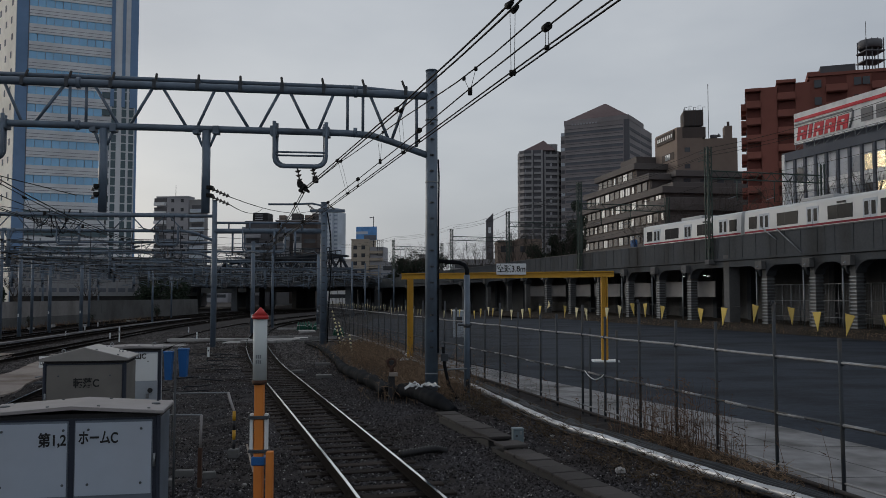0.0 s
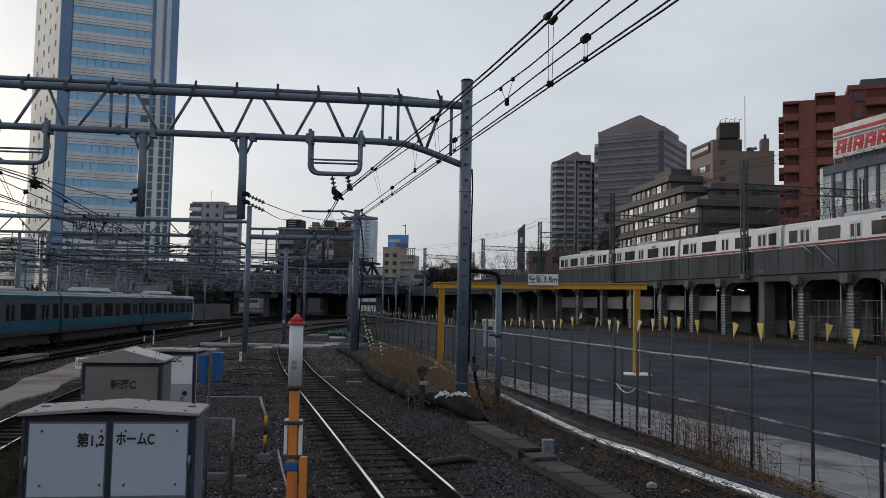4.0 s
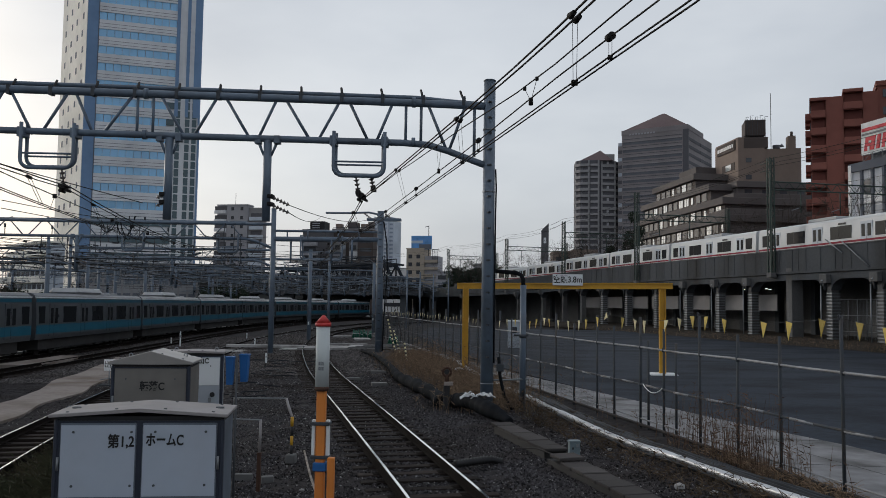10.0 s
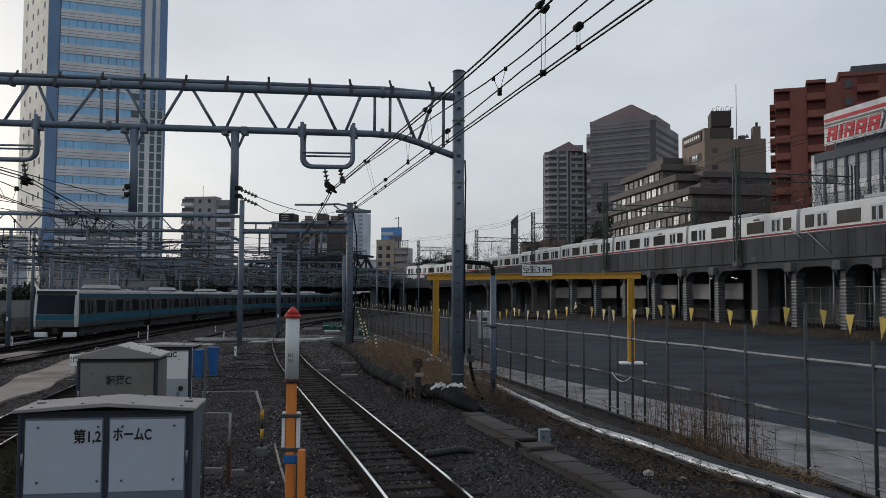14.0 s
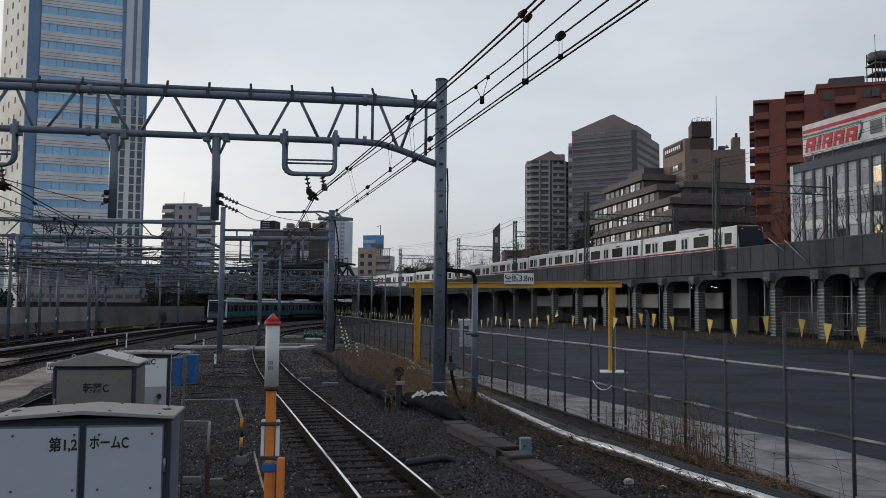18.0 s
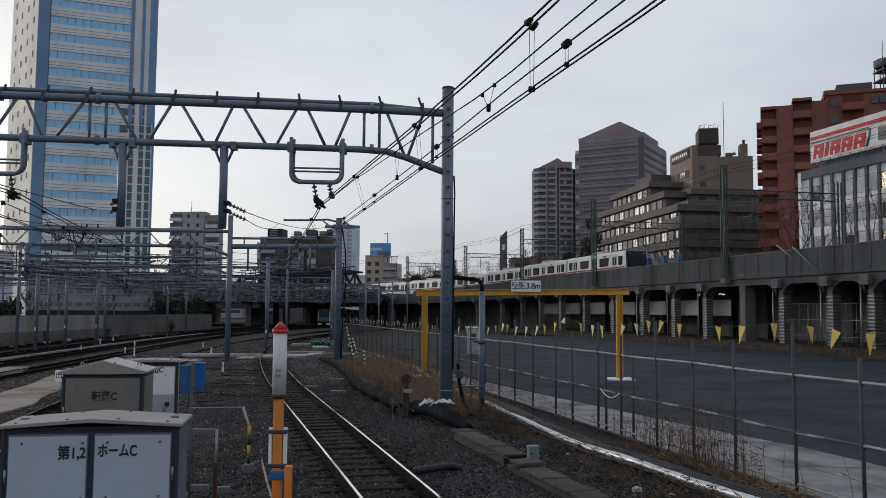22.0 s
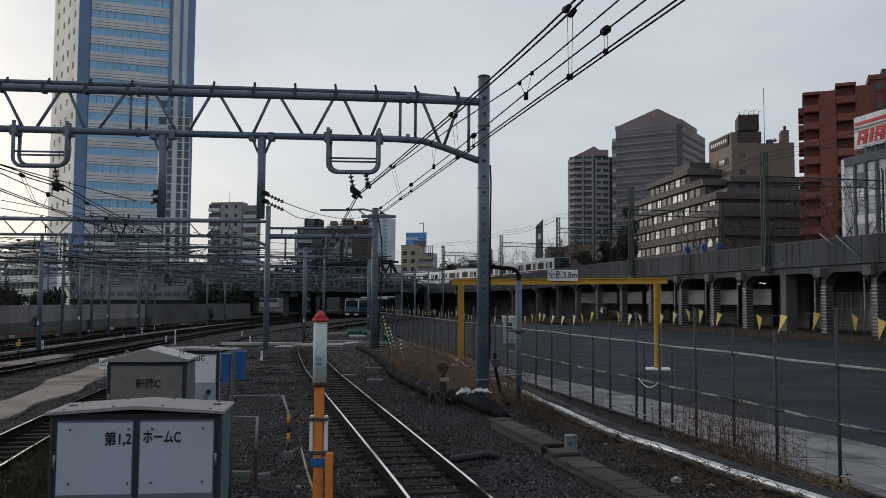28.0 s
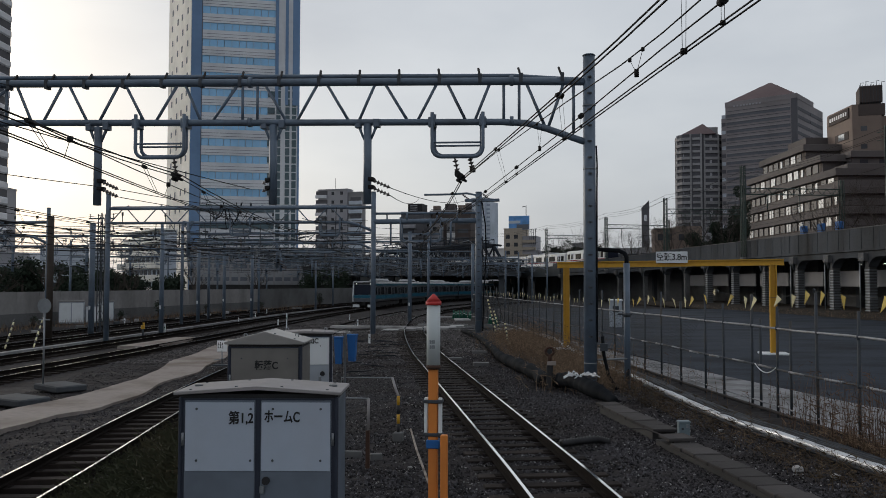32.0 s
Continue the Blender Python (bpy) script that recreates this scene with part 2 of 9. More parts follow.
M = {
    "ballast": mat("ballast", (0.027, 0.0245, 0.0255), 0.95, var=0.95, grain=5.5, stain=0.7, bump=1.0, spec=0.12, tint=(0.02, 0.0165, 0.0155), stain_amt=0.9),
    "stone": mat("stone", (0.044, 0.0415, 0.0455), 0.92, var=0.4, grain=5, stain=0.4, bump=0.3, spec=0.2, tint=(0.026, 0.02, 0.016), stain_amt=0.9, island=0.92),
    "asphalt": mat("asphalt", (0.0185, 0.025, 0.0365), 0.78, var=0.55, grain=5, stain=0.4, bump=0.4, tint=(0.003, 0.0045, 0.007), stain_amt=1.0, spec=0.13, streak=0.4, stretch=(0.55, 0.9)),
    "wetcon": mat("wetcon", (0.2, 0.2, 0.206), 0.88, var=0.5, grain=2.5, stain=0.8, bump=0.15, tint=(0.065, 0.063, 0.062), stain_amt=1.0, spec=0.3),
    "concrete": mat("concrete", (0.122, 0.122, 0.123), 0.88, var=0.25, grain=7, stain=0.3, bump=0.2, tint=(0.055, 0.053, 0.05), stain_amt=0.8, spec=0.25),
    "oldcon": mat("oldcon", (0.066, 0.072, 0.08), 0.9, var=0.25, grain=5, stain=0.35, bump=0.2, tint=(0.033, 0.032, 0.031), stain_amt=0.9, streak=0.25, spec=0.2),
    "sandpath": mat("sandpath", (0.25, 0.218, 0.198), 0.9, var=0.25, grain=5, stain=0.5, bump=0.15, tint=(0.11, 0.08, 0.06), stain_amt=0.9, spec=0.2),
    "slab": mat("slab", (0.056, 0.051, 0.05), 0.88, var=0.25, grain=9, stain=0.8, bump=0.2, each=0.25, spec=0.2),
    "sleeper": mat("sleeper", (0.025, 0.0195, 0.017), 0.9, var=0.4, grain=8, stain=1.2, bump=0.4, each=0.35, spec=0.15),
    "railside": mat("railside", (0.011, 0.0085, 0.0075), 0.95, 0.0, var=0.35, grain=12, bump=0.2, spec=0.05),
    "railtop": mat("railtop", (0.86, 0.87, 0.88), 0.14, 1.0, var=0.08, grain=6, bump=0.02),
    "steelpaint": mat("steelpaint", (0.1, 0.133, 0.178), 0.45, 0.0, var=0.25, grain=6, stain=1.0, bump=0.06, tint=(0.055, 0.063, 0.074), stain_amt=0.7, spec=0.4),
    "railgrey": mat("railgrey", (0.22, 0.23, 0.245), 0.6, 0.2, var=0.3, grain=7, stain=2.0, bump=0.06, tint=(0.09, 0.075, 0.06), stain_amt=0.8),
    "postgrey": mat("postgrey", (0.07, 0.077, 0.086), 0.65, 0.1, var=0.25, grain=7, bump=0.05),
    "fencepost": mat("fencepost", (0.036, 0.043, 0.052), 0.75, 0.0, var=0.3, grain=6, stain=2.5, bump=0.05, tint=(0.075, 0.062, 0.05), stain_amt=0.7),
    # paler than stone: distance haze over the yard put into the colour
    "yardstone": mat("yardstone", (0.086, 0.079, 0.078), 0.92, var=0.4, grain=4, stain=0.3, bump=0.2, spec=0.2, tint=(0.035, 0.028, 0.023), stain_amt=0.9, island=0.85),
    "navyframe": mat("navyframe", (0.022, 0.028, 0.045), 0.6, var=0.2, grain=6, bump=0.05),
    "boxteal": mat("boxteal", (0.13, 0.17, 0.19), 0.5, var=0.15, grain=8, stain=3, bump=0.04),
    "galv": mat("galv", (0.22, 0.235, 0.25), 0.5, 0.6, var=0.2, grain=9, bump=0.05),
    "darksteel": mat("darksteel", (0.04, 0.046, 0.055), 0.6, 0.1, var=0.2, grain=6, bump=0.06),
    "spandark": mat("spandark", (0.05, 0.056, 0.06), 0.8, 0.0, var=0.25, grain=1.5, stain=0.3, bump=0.05, spec=0.15),
    "bridgesteel": mat("bridgesteel", (0.024, 0.03, 0.04), 0.9, 0.0, var=0.25, grain=4, bump=0.06, spec=0.1),
    "greensteel": mat("greensteel", (0.022, 0.042, 0.036), 0.6, 0.1, var=0.25, grain=4, bump=0.06),
    "wire": mat("wire", (0.018, 0.017, 0.017), 0.7, 0.0, spec=0.12, var=0.1, bump=0.0),
    "insul": mat("insul", (0.10, 0.085, 0.08), 0.35, 0.0, var=0.1, bump=0.0),
    "white": mat("white", (0.66, 0.685, 0.7), 0.45, var=0.08, grain=6, stain=1.5, bump=0.03, stain_amt=0.25),
    "brightwhite": mat("brightwhite", (0.8, 0.8, 0.8), 0.5, var=0.04, bump=0.01),
    "postwhite": mat("postwhite", (0.5, 0.535, 0.54), 0.7, var=0.04, grain=6, stain=1.5, bump=0.02, stain_amt=0.12, spec=0.15),
    "boxgrey": mat("boxgrey", (0.33, 0.365, 0.41), 0.45, var=0.08, grain=7, stain=1.6, bump=0.04, tint=(0.2, 0.21, 0.23), stain_amt=0.5),
    "boxlower": mat("boxlower", (0.125, 0.15, 0.185), 0.5, var=0.12, grain=7, stain=1.6, bump=0.04, tint=(0.08, 0.09, 0.105), stain_amt=0.6),
    "boxpanel": mat("boxpanel", (0.36, 0.41, 0.485), 0.42, var=0.06, grain=7, stain=1.4, bump=0.03, tint=(0.34, 0.36, 0.4), stain_amt=0.5),
    "boxroof": mat("boxroof", (0.25, 0.235, 0.237), 0.6, var=0.12, grain=9, stain=1.8, bump=0.06, tint=(0.22, 0.205, 0.19), stain_amt=0.7),
    "taupe": mat("taupe", (0.16, 0.15, 0.138), 0.6, var=0.08, grain=7, stain=1.4, bump=0.04),
    "tauperoof": mat("tauperoof", (0.23, 0.217, 0.205), 0.35, spec=0.6, var=0.12, grain=7, stain=1.4, bump=0.05),
    "black": mat("black", (0.016, 0.016, 0.018), 0.6, var=0.2, bump=0.05),
    "rubber": mat("rubber", (0.014, 0.0155, 0.018), 0.7, var=0.25, grain=6, bump=0.25, stain=2, spec=0.02),
    "cableblack": mat("cableblack", (0.017, 0.02, 0.025), 0.55, var=0.2, grain=6, bump=0.05, stain=2, spec=0.15),
    "oldbar": mat("oldbar", (0.22, 0.19, 0.165), 0.75, var=0.3, grain=6, stain=5.0, bump=0.1, tint=(0.05, 0.03, 0.022), stain_amt=1.0),
    "palecon": mat("palecon", (0.3, 0.295, 0.29), 0.85, var=0.25, grain=4, stain=0.8, bump=0.1, tint=(0.12, 0.115, 0.11), stain_amt=0.8, each=0.25, spec=0.25),
    "earth": mat("earth", (0.04, 0.033, 0.027), 0.95, var=0.6, grain=3, stain=0.35, bump=0.6, tint=(0.022, 0.02, 0.014), stain_amt=0.9, spec=0.1),
    "text": mat("text", (0.008, 0.008, 0.009), 0.6, var=0.05, bump=0.0),
    "orange": mat("orange", (0.6, 0.2, 0.035), 0.55, var=0.12, grain=9, stain=3, bump=0.05, tint=(0.45, 0.14, 0.03), stain_amt=0.6),
    "red": mat("red", (0.45, 0.032, 0.03), 0.5, var=0.12, grain=9, bump=0.04),
    "yellow": mat("yellow", (0.5, 0.275, 0.02), 0.5, var=0.14, grain=6, stain=1.2, bump=0.04, tint=(0.34, 0.17, 0.02), stain_amt=0.6),
    "flagyellow": mat("flagyellow", (0.46, 0.34, 0.075), 0.7, var=0.25, grain=3, bump=0.02, each=0.35),
    "flagfaded": mat("flagfaded", (0.55, 0.5, 0.3), 0.7, var=0.15, grain=3, bump=0.02, each=0.3),
    "blue": mat("blue", (0.014, 0.1, 0.3), 0.5, var=0.15, grain=5, bump=0.05),
    "green": mat("green", (0.008, 0.085, 0.055), 0.6, var=0.2, grain=5, bump=0.05),
    "rust": mat("rust", (0.055, 0.027, 0.017), 0.85, var=0.4, grain=14, bump=0.4),
    "silver": mat("silver", (0.52, 0.54, 0.565), 0.42, 0.45, var=0.15, grain=3, stain=0.7, bump=0.12, tint=(0.2, 0.205, 0.215), stain_amt=1.0),
    "straw": mat("straw", (0.17, 0.12, 0.08), 0.9, var=0.35, grain=3, bump=0.0, spec=0.15, tint=(0.08, 0.052, 0.034), stain_amt=0.9, island=0.5),
    "deadgrass": mat("deadgrass", (0.075, 0.055, 0.038), 0.9, var=0.35, grain=3, bump=0.0, spec=0.1, tint=(0.03, 0.024, 0.015), stain_amt=0.9, island=0.6),
    "weedbrown": mat("weedbrown", (0.105, 0.068, 0.048), 0.9, var=0.35, grain=3, bump=0.0, spec=0.1, tint=(0.05, 0.03, 0.022), stain_amt=0.9, island=0.6),
    "bush": mat("bush", (0.03, 0.034, 0.017), 0.85, var=0.4, grain=3, bump=0.0, spec=0.2, tint=(0.055, 0.035, 0.02), stain_amt=0.9),
    "leaf": mat("leaf", (0.028, 0.038, 0.027), 0.8, var=0.4, grain=0.7, bump=0.0, spec=0.05, stain=0.3, island=0.5),
    "bark": mat("bark", (0.055, 0.045, 0.038), 0.9, var=0.3, grain=4, bump=0.2, spec=0.2),
    "trainwhite": mat("trainwhite", (0.54, 0.555, 0.57), 0.45, 0.0, var=0.05, grain=2, stain=0.5, bump=0.01, stain_amt=0.25, spec=0.3),
    "trainred": mat("trainred", (0.22, 0.008, 0.026), 0.7, var=0.05, bump=0.0),
    "trainsteel": mat("trainsteel", (0.095, 0.103, 0.114), 0.32, 0.35, var=0.08, grain=2, stain=0.6, bump=0.01, stain_amt=0.3),
    "teal": mat("teal", (0.004, 0.095, 0.155), 0.4, var=0.06, bump=0.0, stain_amt=0.2),
    "trainroof": mat("trainroof", (0.36, 0.37, 0.38), 0.6, var=0.15, grain=2, stain=0.5, bump=0.05),
    "under": mat("under", (0.027, 0.026, 0.026), 0.85, var=0.3, grain=3, bump=0.1),
    "glass": glass("glass", (0.016, 0.018, 0.021), 0.25, 0.03),
    "cabnavy": mat("cabnavy", (0.012, 0.02, 0.045), 0.4, var=0.1, bump=0.0, spec=0.2),
    "dimsign": mat("dimsign", (0.3, 0.03, 0.03), 0.4, emit=((1.0, 0.1, 0.06), 0.35), bump=0),
    "tubelight": mat("tubelight", (0.8, 0.8, 0.8), 0.4, emit=((1.0, 0.98, 0.92), 1.6), bump=0),
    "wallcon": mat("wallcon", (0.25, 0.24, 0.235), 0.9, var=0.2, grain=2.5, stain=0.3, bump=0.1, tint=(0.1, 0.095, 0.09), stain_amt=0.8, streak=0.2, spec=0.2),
    "cabglass": glass("cabglass", (0.01, 0.013, 0.024), 0.12, 0.12),
    "headlight": mat("headlight", (0.9, 0.9, 0.9), 0.3, emit=((1.0, 0.97, 0.9), 3.0), bump=0),
    "tail": mat("tail", (0.5, 0.02, 0.02), 0.3, emit=((1.0, 0.06, 0.04), 0.6), bump=0),
}


# ---- building blocks ----
def part(name, bm, material, parent=None, label="", smooth=False):
    me = bpy.data.meshes.new(name)
    bmesh.ops.recalc_face_normals(bm, faces=bm.faces[:])
    bm.to_mesh(me)
    bm.free()
    for one in material if isinstance(material, (list, tuple)) else [material]:
        me.materials.append(one)
    if smooth:
        for p in me.polygons:
            p.use_smooth = True
    return piece(name, me, parent, None, label)


def piece(name, me, parent=None, m=None, label=""):
    ob = new(name, me)
    ob.parent = parent
    if m is not None:
        ob.matrix_basis = m
    if label:
        ob["label"] = label
    return ob


def thing(name, m, label, category, group="", kind=""):
    ob = new(name)
    ob.empty_display_size = 0.2
    ob.matrix_basis = m
    return tagged(ob, label, category, group, kind)


def mesh_of(name, bm, material, smooth=False):
    me = bpy.data.meshes.new(name)
    bmesh.ops.recalc_face_normals(bm, faces=bm.faces[:])
    bm.to_mesh(me)
    bm.free()
    me.materials.append(material)
    if smooth:
        for p in me.polygons:
            p.use_smooth = True
    return me


def box(x0, x1, y0, y1, z0, z1, bm=None, bevel=0.0, m=None, mi=0):
    bm = bm or bmesh.new()
    vs = [bm.verts.new((x, y, z)) for z in (z0, z1) for y in (y0, y1) for x in (x0, x1)]
    fs = [bm.faces.new([vs[i] for i in q]) for q in ((0, 1, 3, 2), (4, 6, 7, 5), (0, 4, 5, 1), (2, 3, 7, 6), (0, 2, 6, 4), (1, 5, 7, 3))]
    for f in fs:
        f.material_index = mi
    if m is not None:
        bmesh.ops.transform(bm, matrix=m, verts=vs)
    if bevel:
        es = list({e for f in fs for e in f.edges})
        bmesh.ops.bevel(bm, geom=es, offset=bevel, segments=1, affect="EDGES", profile=0.5)
    return bm


def cyl(p0, p1, r0, r1=None, n=10, bm=None, cap=True):
    bm = bm or bmesh.new()
    p0, p1 = Vector(p0), Vector(p1)
    r1 = r0 if r1 is None else r1
    d = (p1 - p0).normalized()
    a = d.orthogonal().normalized()
    b = d.cross(a)
    ring = [[bm.verts.new(p + r * (math.cos(t) * a + math.sin(t) * b)) for t in (2 * math.pi * i / n for i in range(n))] for p, r in ((p0, r0), (p1, max(r1, 1e-4)))]
    for i in range(n):
        j = (i + 1) % n
        bm.faces.new((ring[0][i], ring[0][j], ring[1][j], ring[1][i])).smooth = n > 5
    if cap:
        bm.faces.new(ring[0][::-1])
        bm.faces.new(ring[1])
    return bm


def tube(pts, r, n=6, bm=None, closed=False):
    """A round bar swept along points; r may be a list."""
    bm = bm or bmesh.new()
    pts = [Vector(p) for p in pts]
    rs = r if isinstance(r, (list, tuple)) else [r] * len(pts)
    rings, up = [], None
    for i, p in enumerate(pts):
        d = (pts[min(i + 1, len(pts) - 1)] - pts[max(i - 1, 0)]).normalized()
        if up is None:
            up = d.orthogonal().normalized()
        a = (up - d * up.dot(d)).normalized()
        up, b = a, d.cross(a)
        rings.append([bm.verts.new(p + rs[i] * (math.cos(t) * a + math.sin(t) * b)) for t in (2 * math.pi * k / n for k in range(n))])
    for u, v in zip(rings, rings[1:]):
        for k in range(n):
            bm.faces.new((u[k], u[(k + 1) % n], v[(k + 1) % n], v[k])).smooth = n > 4
    bm.faces.new(rings[0][::-1])
    bm.faces.new(rings[-1])
    return bm


def prism(poly, z0, z1, bm=None, mi=0):
    """An upright prism over a plan polygon."""
    bm = bm or bmesh.new()
    lo = [bm.verts.new((x, y, z0)) for x, y in poly]
    hi = [bm.verts.new((x, y, z1)) for x, y in poly]
    n = len(poly)
    fs = [bm.faces.new(lo[::-1]), bm.faces.new(hi)] + [bm.faces.new((lo[i], lo[(i + 1) % n], hi[(i + 1) % n], hi[i])) for i in range(n)]
    for f in fs:
        f.material_index = mi
    return bm


def extrude_profile(profile, path, bm=None, closed=True, mi=0):
    """Sweeps a (side, height) profile along a level path of (x, y, z)."""
    bm = bm or bmesh.new()
    path = [Vector(p) for p in path]
    rings = []
    for i, p in enumerate(path):
        d = path[min(i + 1, len(path) - 1)] - path[max(i - 1, 0)]
        d.z = 0
        d.normalize()
        s = Vector((d.y, -d.x, 0))
        rings.append([bm.verts.new(p + s * a + Vector((0, 0, h))) for a, h in profile])
    n = len(profile)
    for u, v in zip(rings, rings[1:]):
        for k in range(n if closed else n - 1):
            bm.faces.new((u[k], u[(k + 1) % n], v[(k + 1) % n], v[k])).material_index = mi
    if closed:
        bm.faces.new(rings[0][::-1]).material_index = mi
        bm.faces.new(rings[-1]).material_index = mi
    return bm


def smooth_path(pts, step=1.0):
    """Catmull-Rom through points, resampled at even steps of arc length."""
    p = np.array([(*q, 0.0)[:3] if len(q) == 2 else q for q in pts], float)
    q = np.vstack([2 * p[0] - p[1], p, 2 * p[-1] - p[-2]])
    out = []
    for i in range(len(p) - 1):
        a, b, c, d = q[i : i + 4]
        for u in np.linspace(0, 1, 30, endpoint=False):
            out.append(0.5 * (2 * b + (c - a) * u + (2 * a - 5 * b + 4 * c - d) * u * u + (-a + 3 * b - 3 * c + d) * u**3))
    out = np.array(out + [p[-1]])
    s = np.r_[0, np.cumsum(np.linalg.norm(np.diff(out, axis=0), axis=1))]
    n = max(int(s[-1] / step), 2)
    t = np.linspace(0, s[-1], n + 1)
    return np.stack([np.interp(t, s, out[:, k]) for k in range(3)], 1), t


def offset_path(path, d):
    t = np.gradient(path[:, :2], axis=0)
    t /= np.linalg.norm(t, axis=1)[:, None]
    out = path.copy()
    out[:, 0] += t[:, 1] * d
    out[:, 1] -= t[:, 0] * d
    return out


def lettering(text, size, m, material, parent, name="lettering", depth=0.002, label="", wide=1.0, heavy=0.0):
    cu = bpy.data.curves.new(name, "FONT")
    cu.body, cu.size, cu.extrude = text, size, depth
    cu.offset = heavy
    cu.align_x, cu.align_y = "CENTER", "CENTER"
    tmp = new("tmp", cu)
    me = bpy.data.meshes.new_from_object(tmp.evaluated_get(bpy.context.evaluated_depsgraph_get()))
    bpy.data.objects.remove(tmp)
    bpy.data.curves.remove(cu)
    me.materials.clear()
    me.materials.append(material)
    return piece(name, me, parent, m @ Matrix.Diagonal((wide, 1, 1, 1)), label)


UPRIGHT = pose(0, 0, 0, 90, 0, 0)   # text that faces -y


# ---- plan ----
TRACK_A, _ = smooth_path([(4.3, -6, 0), (2.45, 0.4, 0), (-0.35, 10.5, 0), (-1.17, 13.4, 0), (-3.1, 20, 0), (-5.1, 26.8, 0), (-7.0, 33.4, 0), (-9.1, 41.5, 0), (-10.7, 48.2, 0), (-12.3, 56, -0.02), (-14.6, 69, -0.1), (-15.9, 82, -0.15), (-16.3, 100, -0.2), (-15.0, 125, -0.25), (-11.0, 150, -0.3), (-2.0, 185, -0.3)], 0.5)
TRACK_B, _ = smooth_path([(-4.6, -8, -0.35), (-6.6, 2, -0.35), (-8.7, 11, -0.35), (-9.45, 14, -0.35), (-10.6, 18.5, -0.35), (-12.5, 27, -0.33), (-14.7, 38, -0.3), (-16.7, 50, -0.3), (-19.2, 66, -0.32), (-21.0, 86, -0.35), (-21.4, 104, -0.4), (-20.5, 125, -0.4), (-16.8, 152, -0.4), (-8, 187, -0.4)], 0.5)
MAIN = [(-9.5, -180, -0.55), (-14, -110, -0.55), (-17.5, -60, -0.55), (-21.5, -10, -0.55), (-25.2, 25, -0.55), (-27.5, 47, -0.55), (-29.2, 61, -0.55), (-31, 76, -0.55), (-32.7, 92, -0.55), (-34, 110, -0.55), (-34.8, 130, -0.55), (-34.5, 145, -0.55), (-33, 160, -0.55), (-30, 180, -0.55), (-25, 205, -0.55), (-17, 235, -0.55), (-5, 265, -0.55), (15, 300, -0.55), (45, 340, -0.55), (90, 385, -0.55), (150, 430, -0.55), (230, 480, -0.55), (330, 530, -0.55), (450, 580, -0.55), (600, 635, -0.55)]
TRACK_D, S_D = smooth_path(MAIN, 1.0)
TRACK_C = offset_path(TRACK_D, 4.0)
TRACK_E = offset_path(TRACK_D, -4.2)
TRACK_F = offset_path(TRACK_D, -8.2)
VIA_DIR = Vector((-0.258, 0.9661, 0))
VIA_SIDE = Vector((0.9661, 0.258, 0))    # away from the yard
VIA_R = 180.0


def via(s, side=0.0, z=0.0):
    """A place s metres along the viaduct's yard-side parapet (s = 0 beside the mast nearest the yard), side metres behind it. It bends left after 63 m."""
    p = Vector((25.1, 74.5, 0))
    z -= 0.013 * max(0.0, s - 50)      # the line falls gently beyond
    if s <= 63:
        return p + VIA_DIR * s + VIA_SIDE * side + Vector((0, 0, z))
    a = (s - 63) / VIA_R
    c = p + VIA_DIR * 63 - VIA_SIDE * VIA_R
    return c + (VIA_SIDE * math.cos(a) + VIA_DIR * math.sin(a)) * (VIA_R + side) + Vector((0, 0, z))


def track_x(path, y):
    return np.interp(y, path[:, 1], path[:, 0])


def ground_height(x, y):
    l = x - np.interp(y, TRACK_A[:, 1], TRACK_A[:, 0])
    yy = np.clip(y, -50, 130)
    h = np.interp(l, [-60, -14, -9, -7, -4, -1.6, -1.2, 1.2, 1.7, 2.6, 4.6, 6.5, 60], [-0.78, -0.78, -0.66, -0.58, -0.3, -0.19, -0.2, -0.2, -0.16, -0.12, -0.06, -0.13, -0.13])
    far = np.clip((y - 70) / 40, 0, 1)
    return h * (1 - far) + np.minimum(h, -0.5) * far


def build_ground():
    xs = np.unique(np.r_[-2500, -1200, -600, -300, np.arange(-150, -40, 10), np.arange(-40, -18, 1.0), np.arange(-18, 9, 0.3), np.arange(9, 40, 2.0), np.arange(40, 200, 20), 300, 600, 1200, 2500])
    ys = np.unique(np.r_[-900, -300, -100, np.arange(-60, 4, 4.0), np.arange(4, 36, 0.3), np.arange(36, 90, 1.0), np.arange(90, 200, 10), np.arange(200, 600, 50), 800, 1500, 3000])
    X, Y = np.meshgrid(xs, ys)
    Z = ground_height(X, Y)
    near = (np.abs(X + 4) < 16) & (Y > 2) & (Y < 40)
    rng = np.random.default_rng(3)
    Z = Z + near * rng.normal(0, 0.012, Z.shape)
    nx, ny = len(xs), len(ys)
    v = np.stack([X, Y, Z], -1).reshape(-1, 3)
    i = np.arange((ny - 1) * nx).reshape(ny - 1, nx)[:, :-1].ravel()
    f = np.stack([i, i + 1, i + nx + 1, i + nx], 1)
    me = bpy.data.meshes.new("ground")
    me.from_pydata(v.tolist(), [], f.tolist())
    me.materials.append(M["ballast"])
    tagged(new("ground", me), "dark brown stained track ballast and bare earth across the yard", "ground", kind="structure")


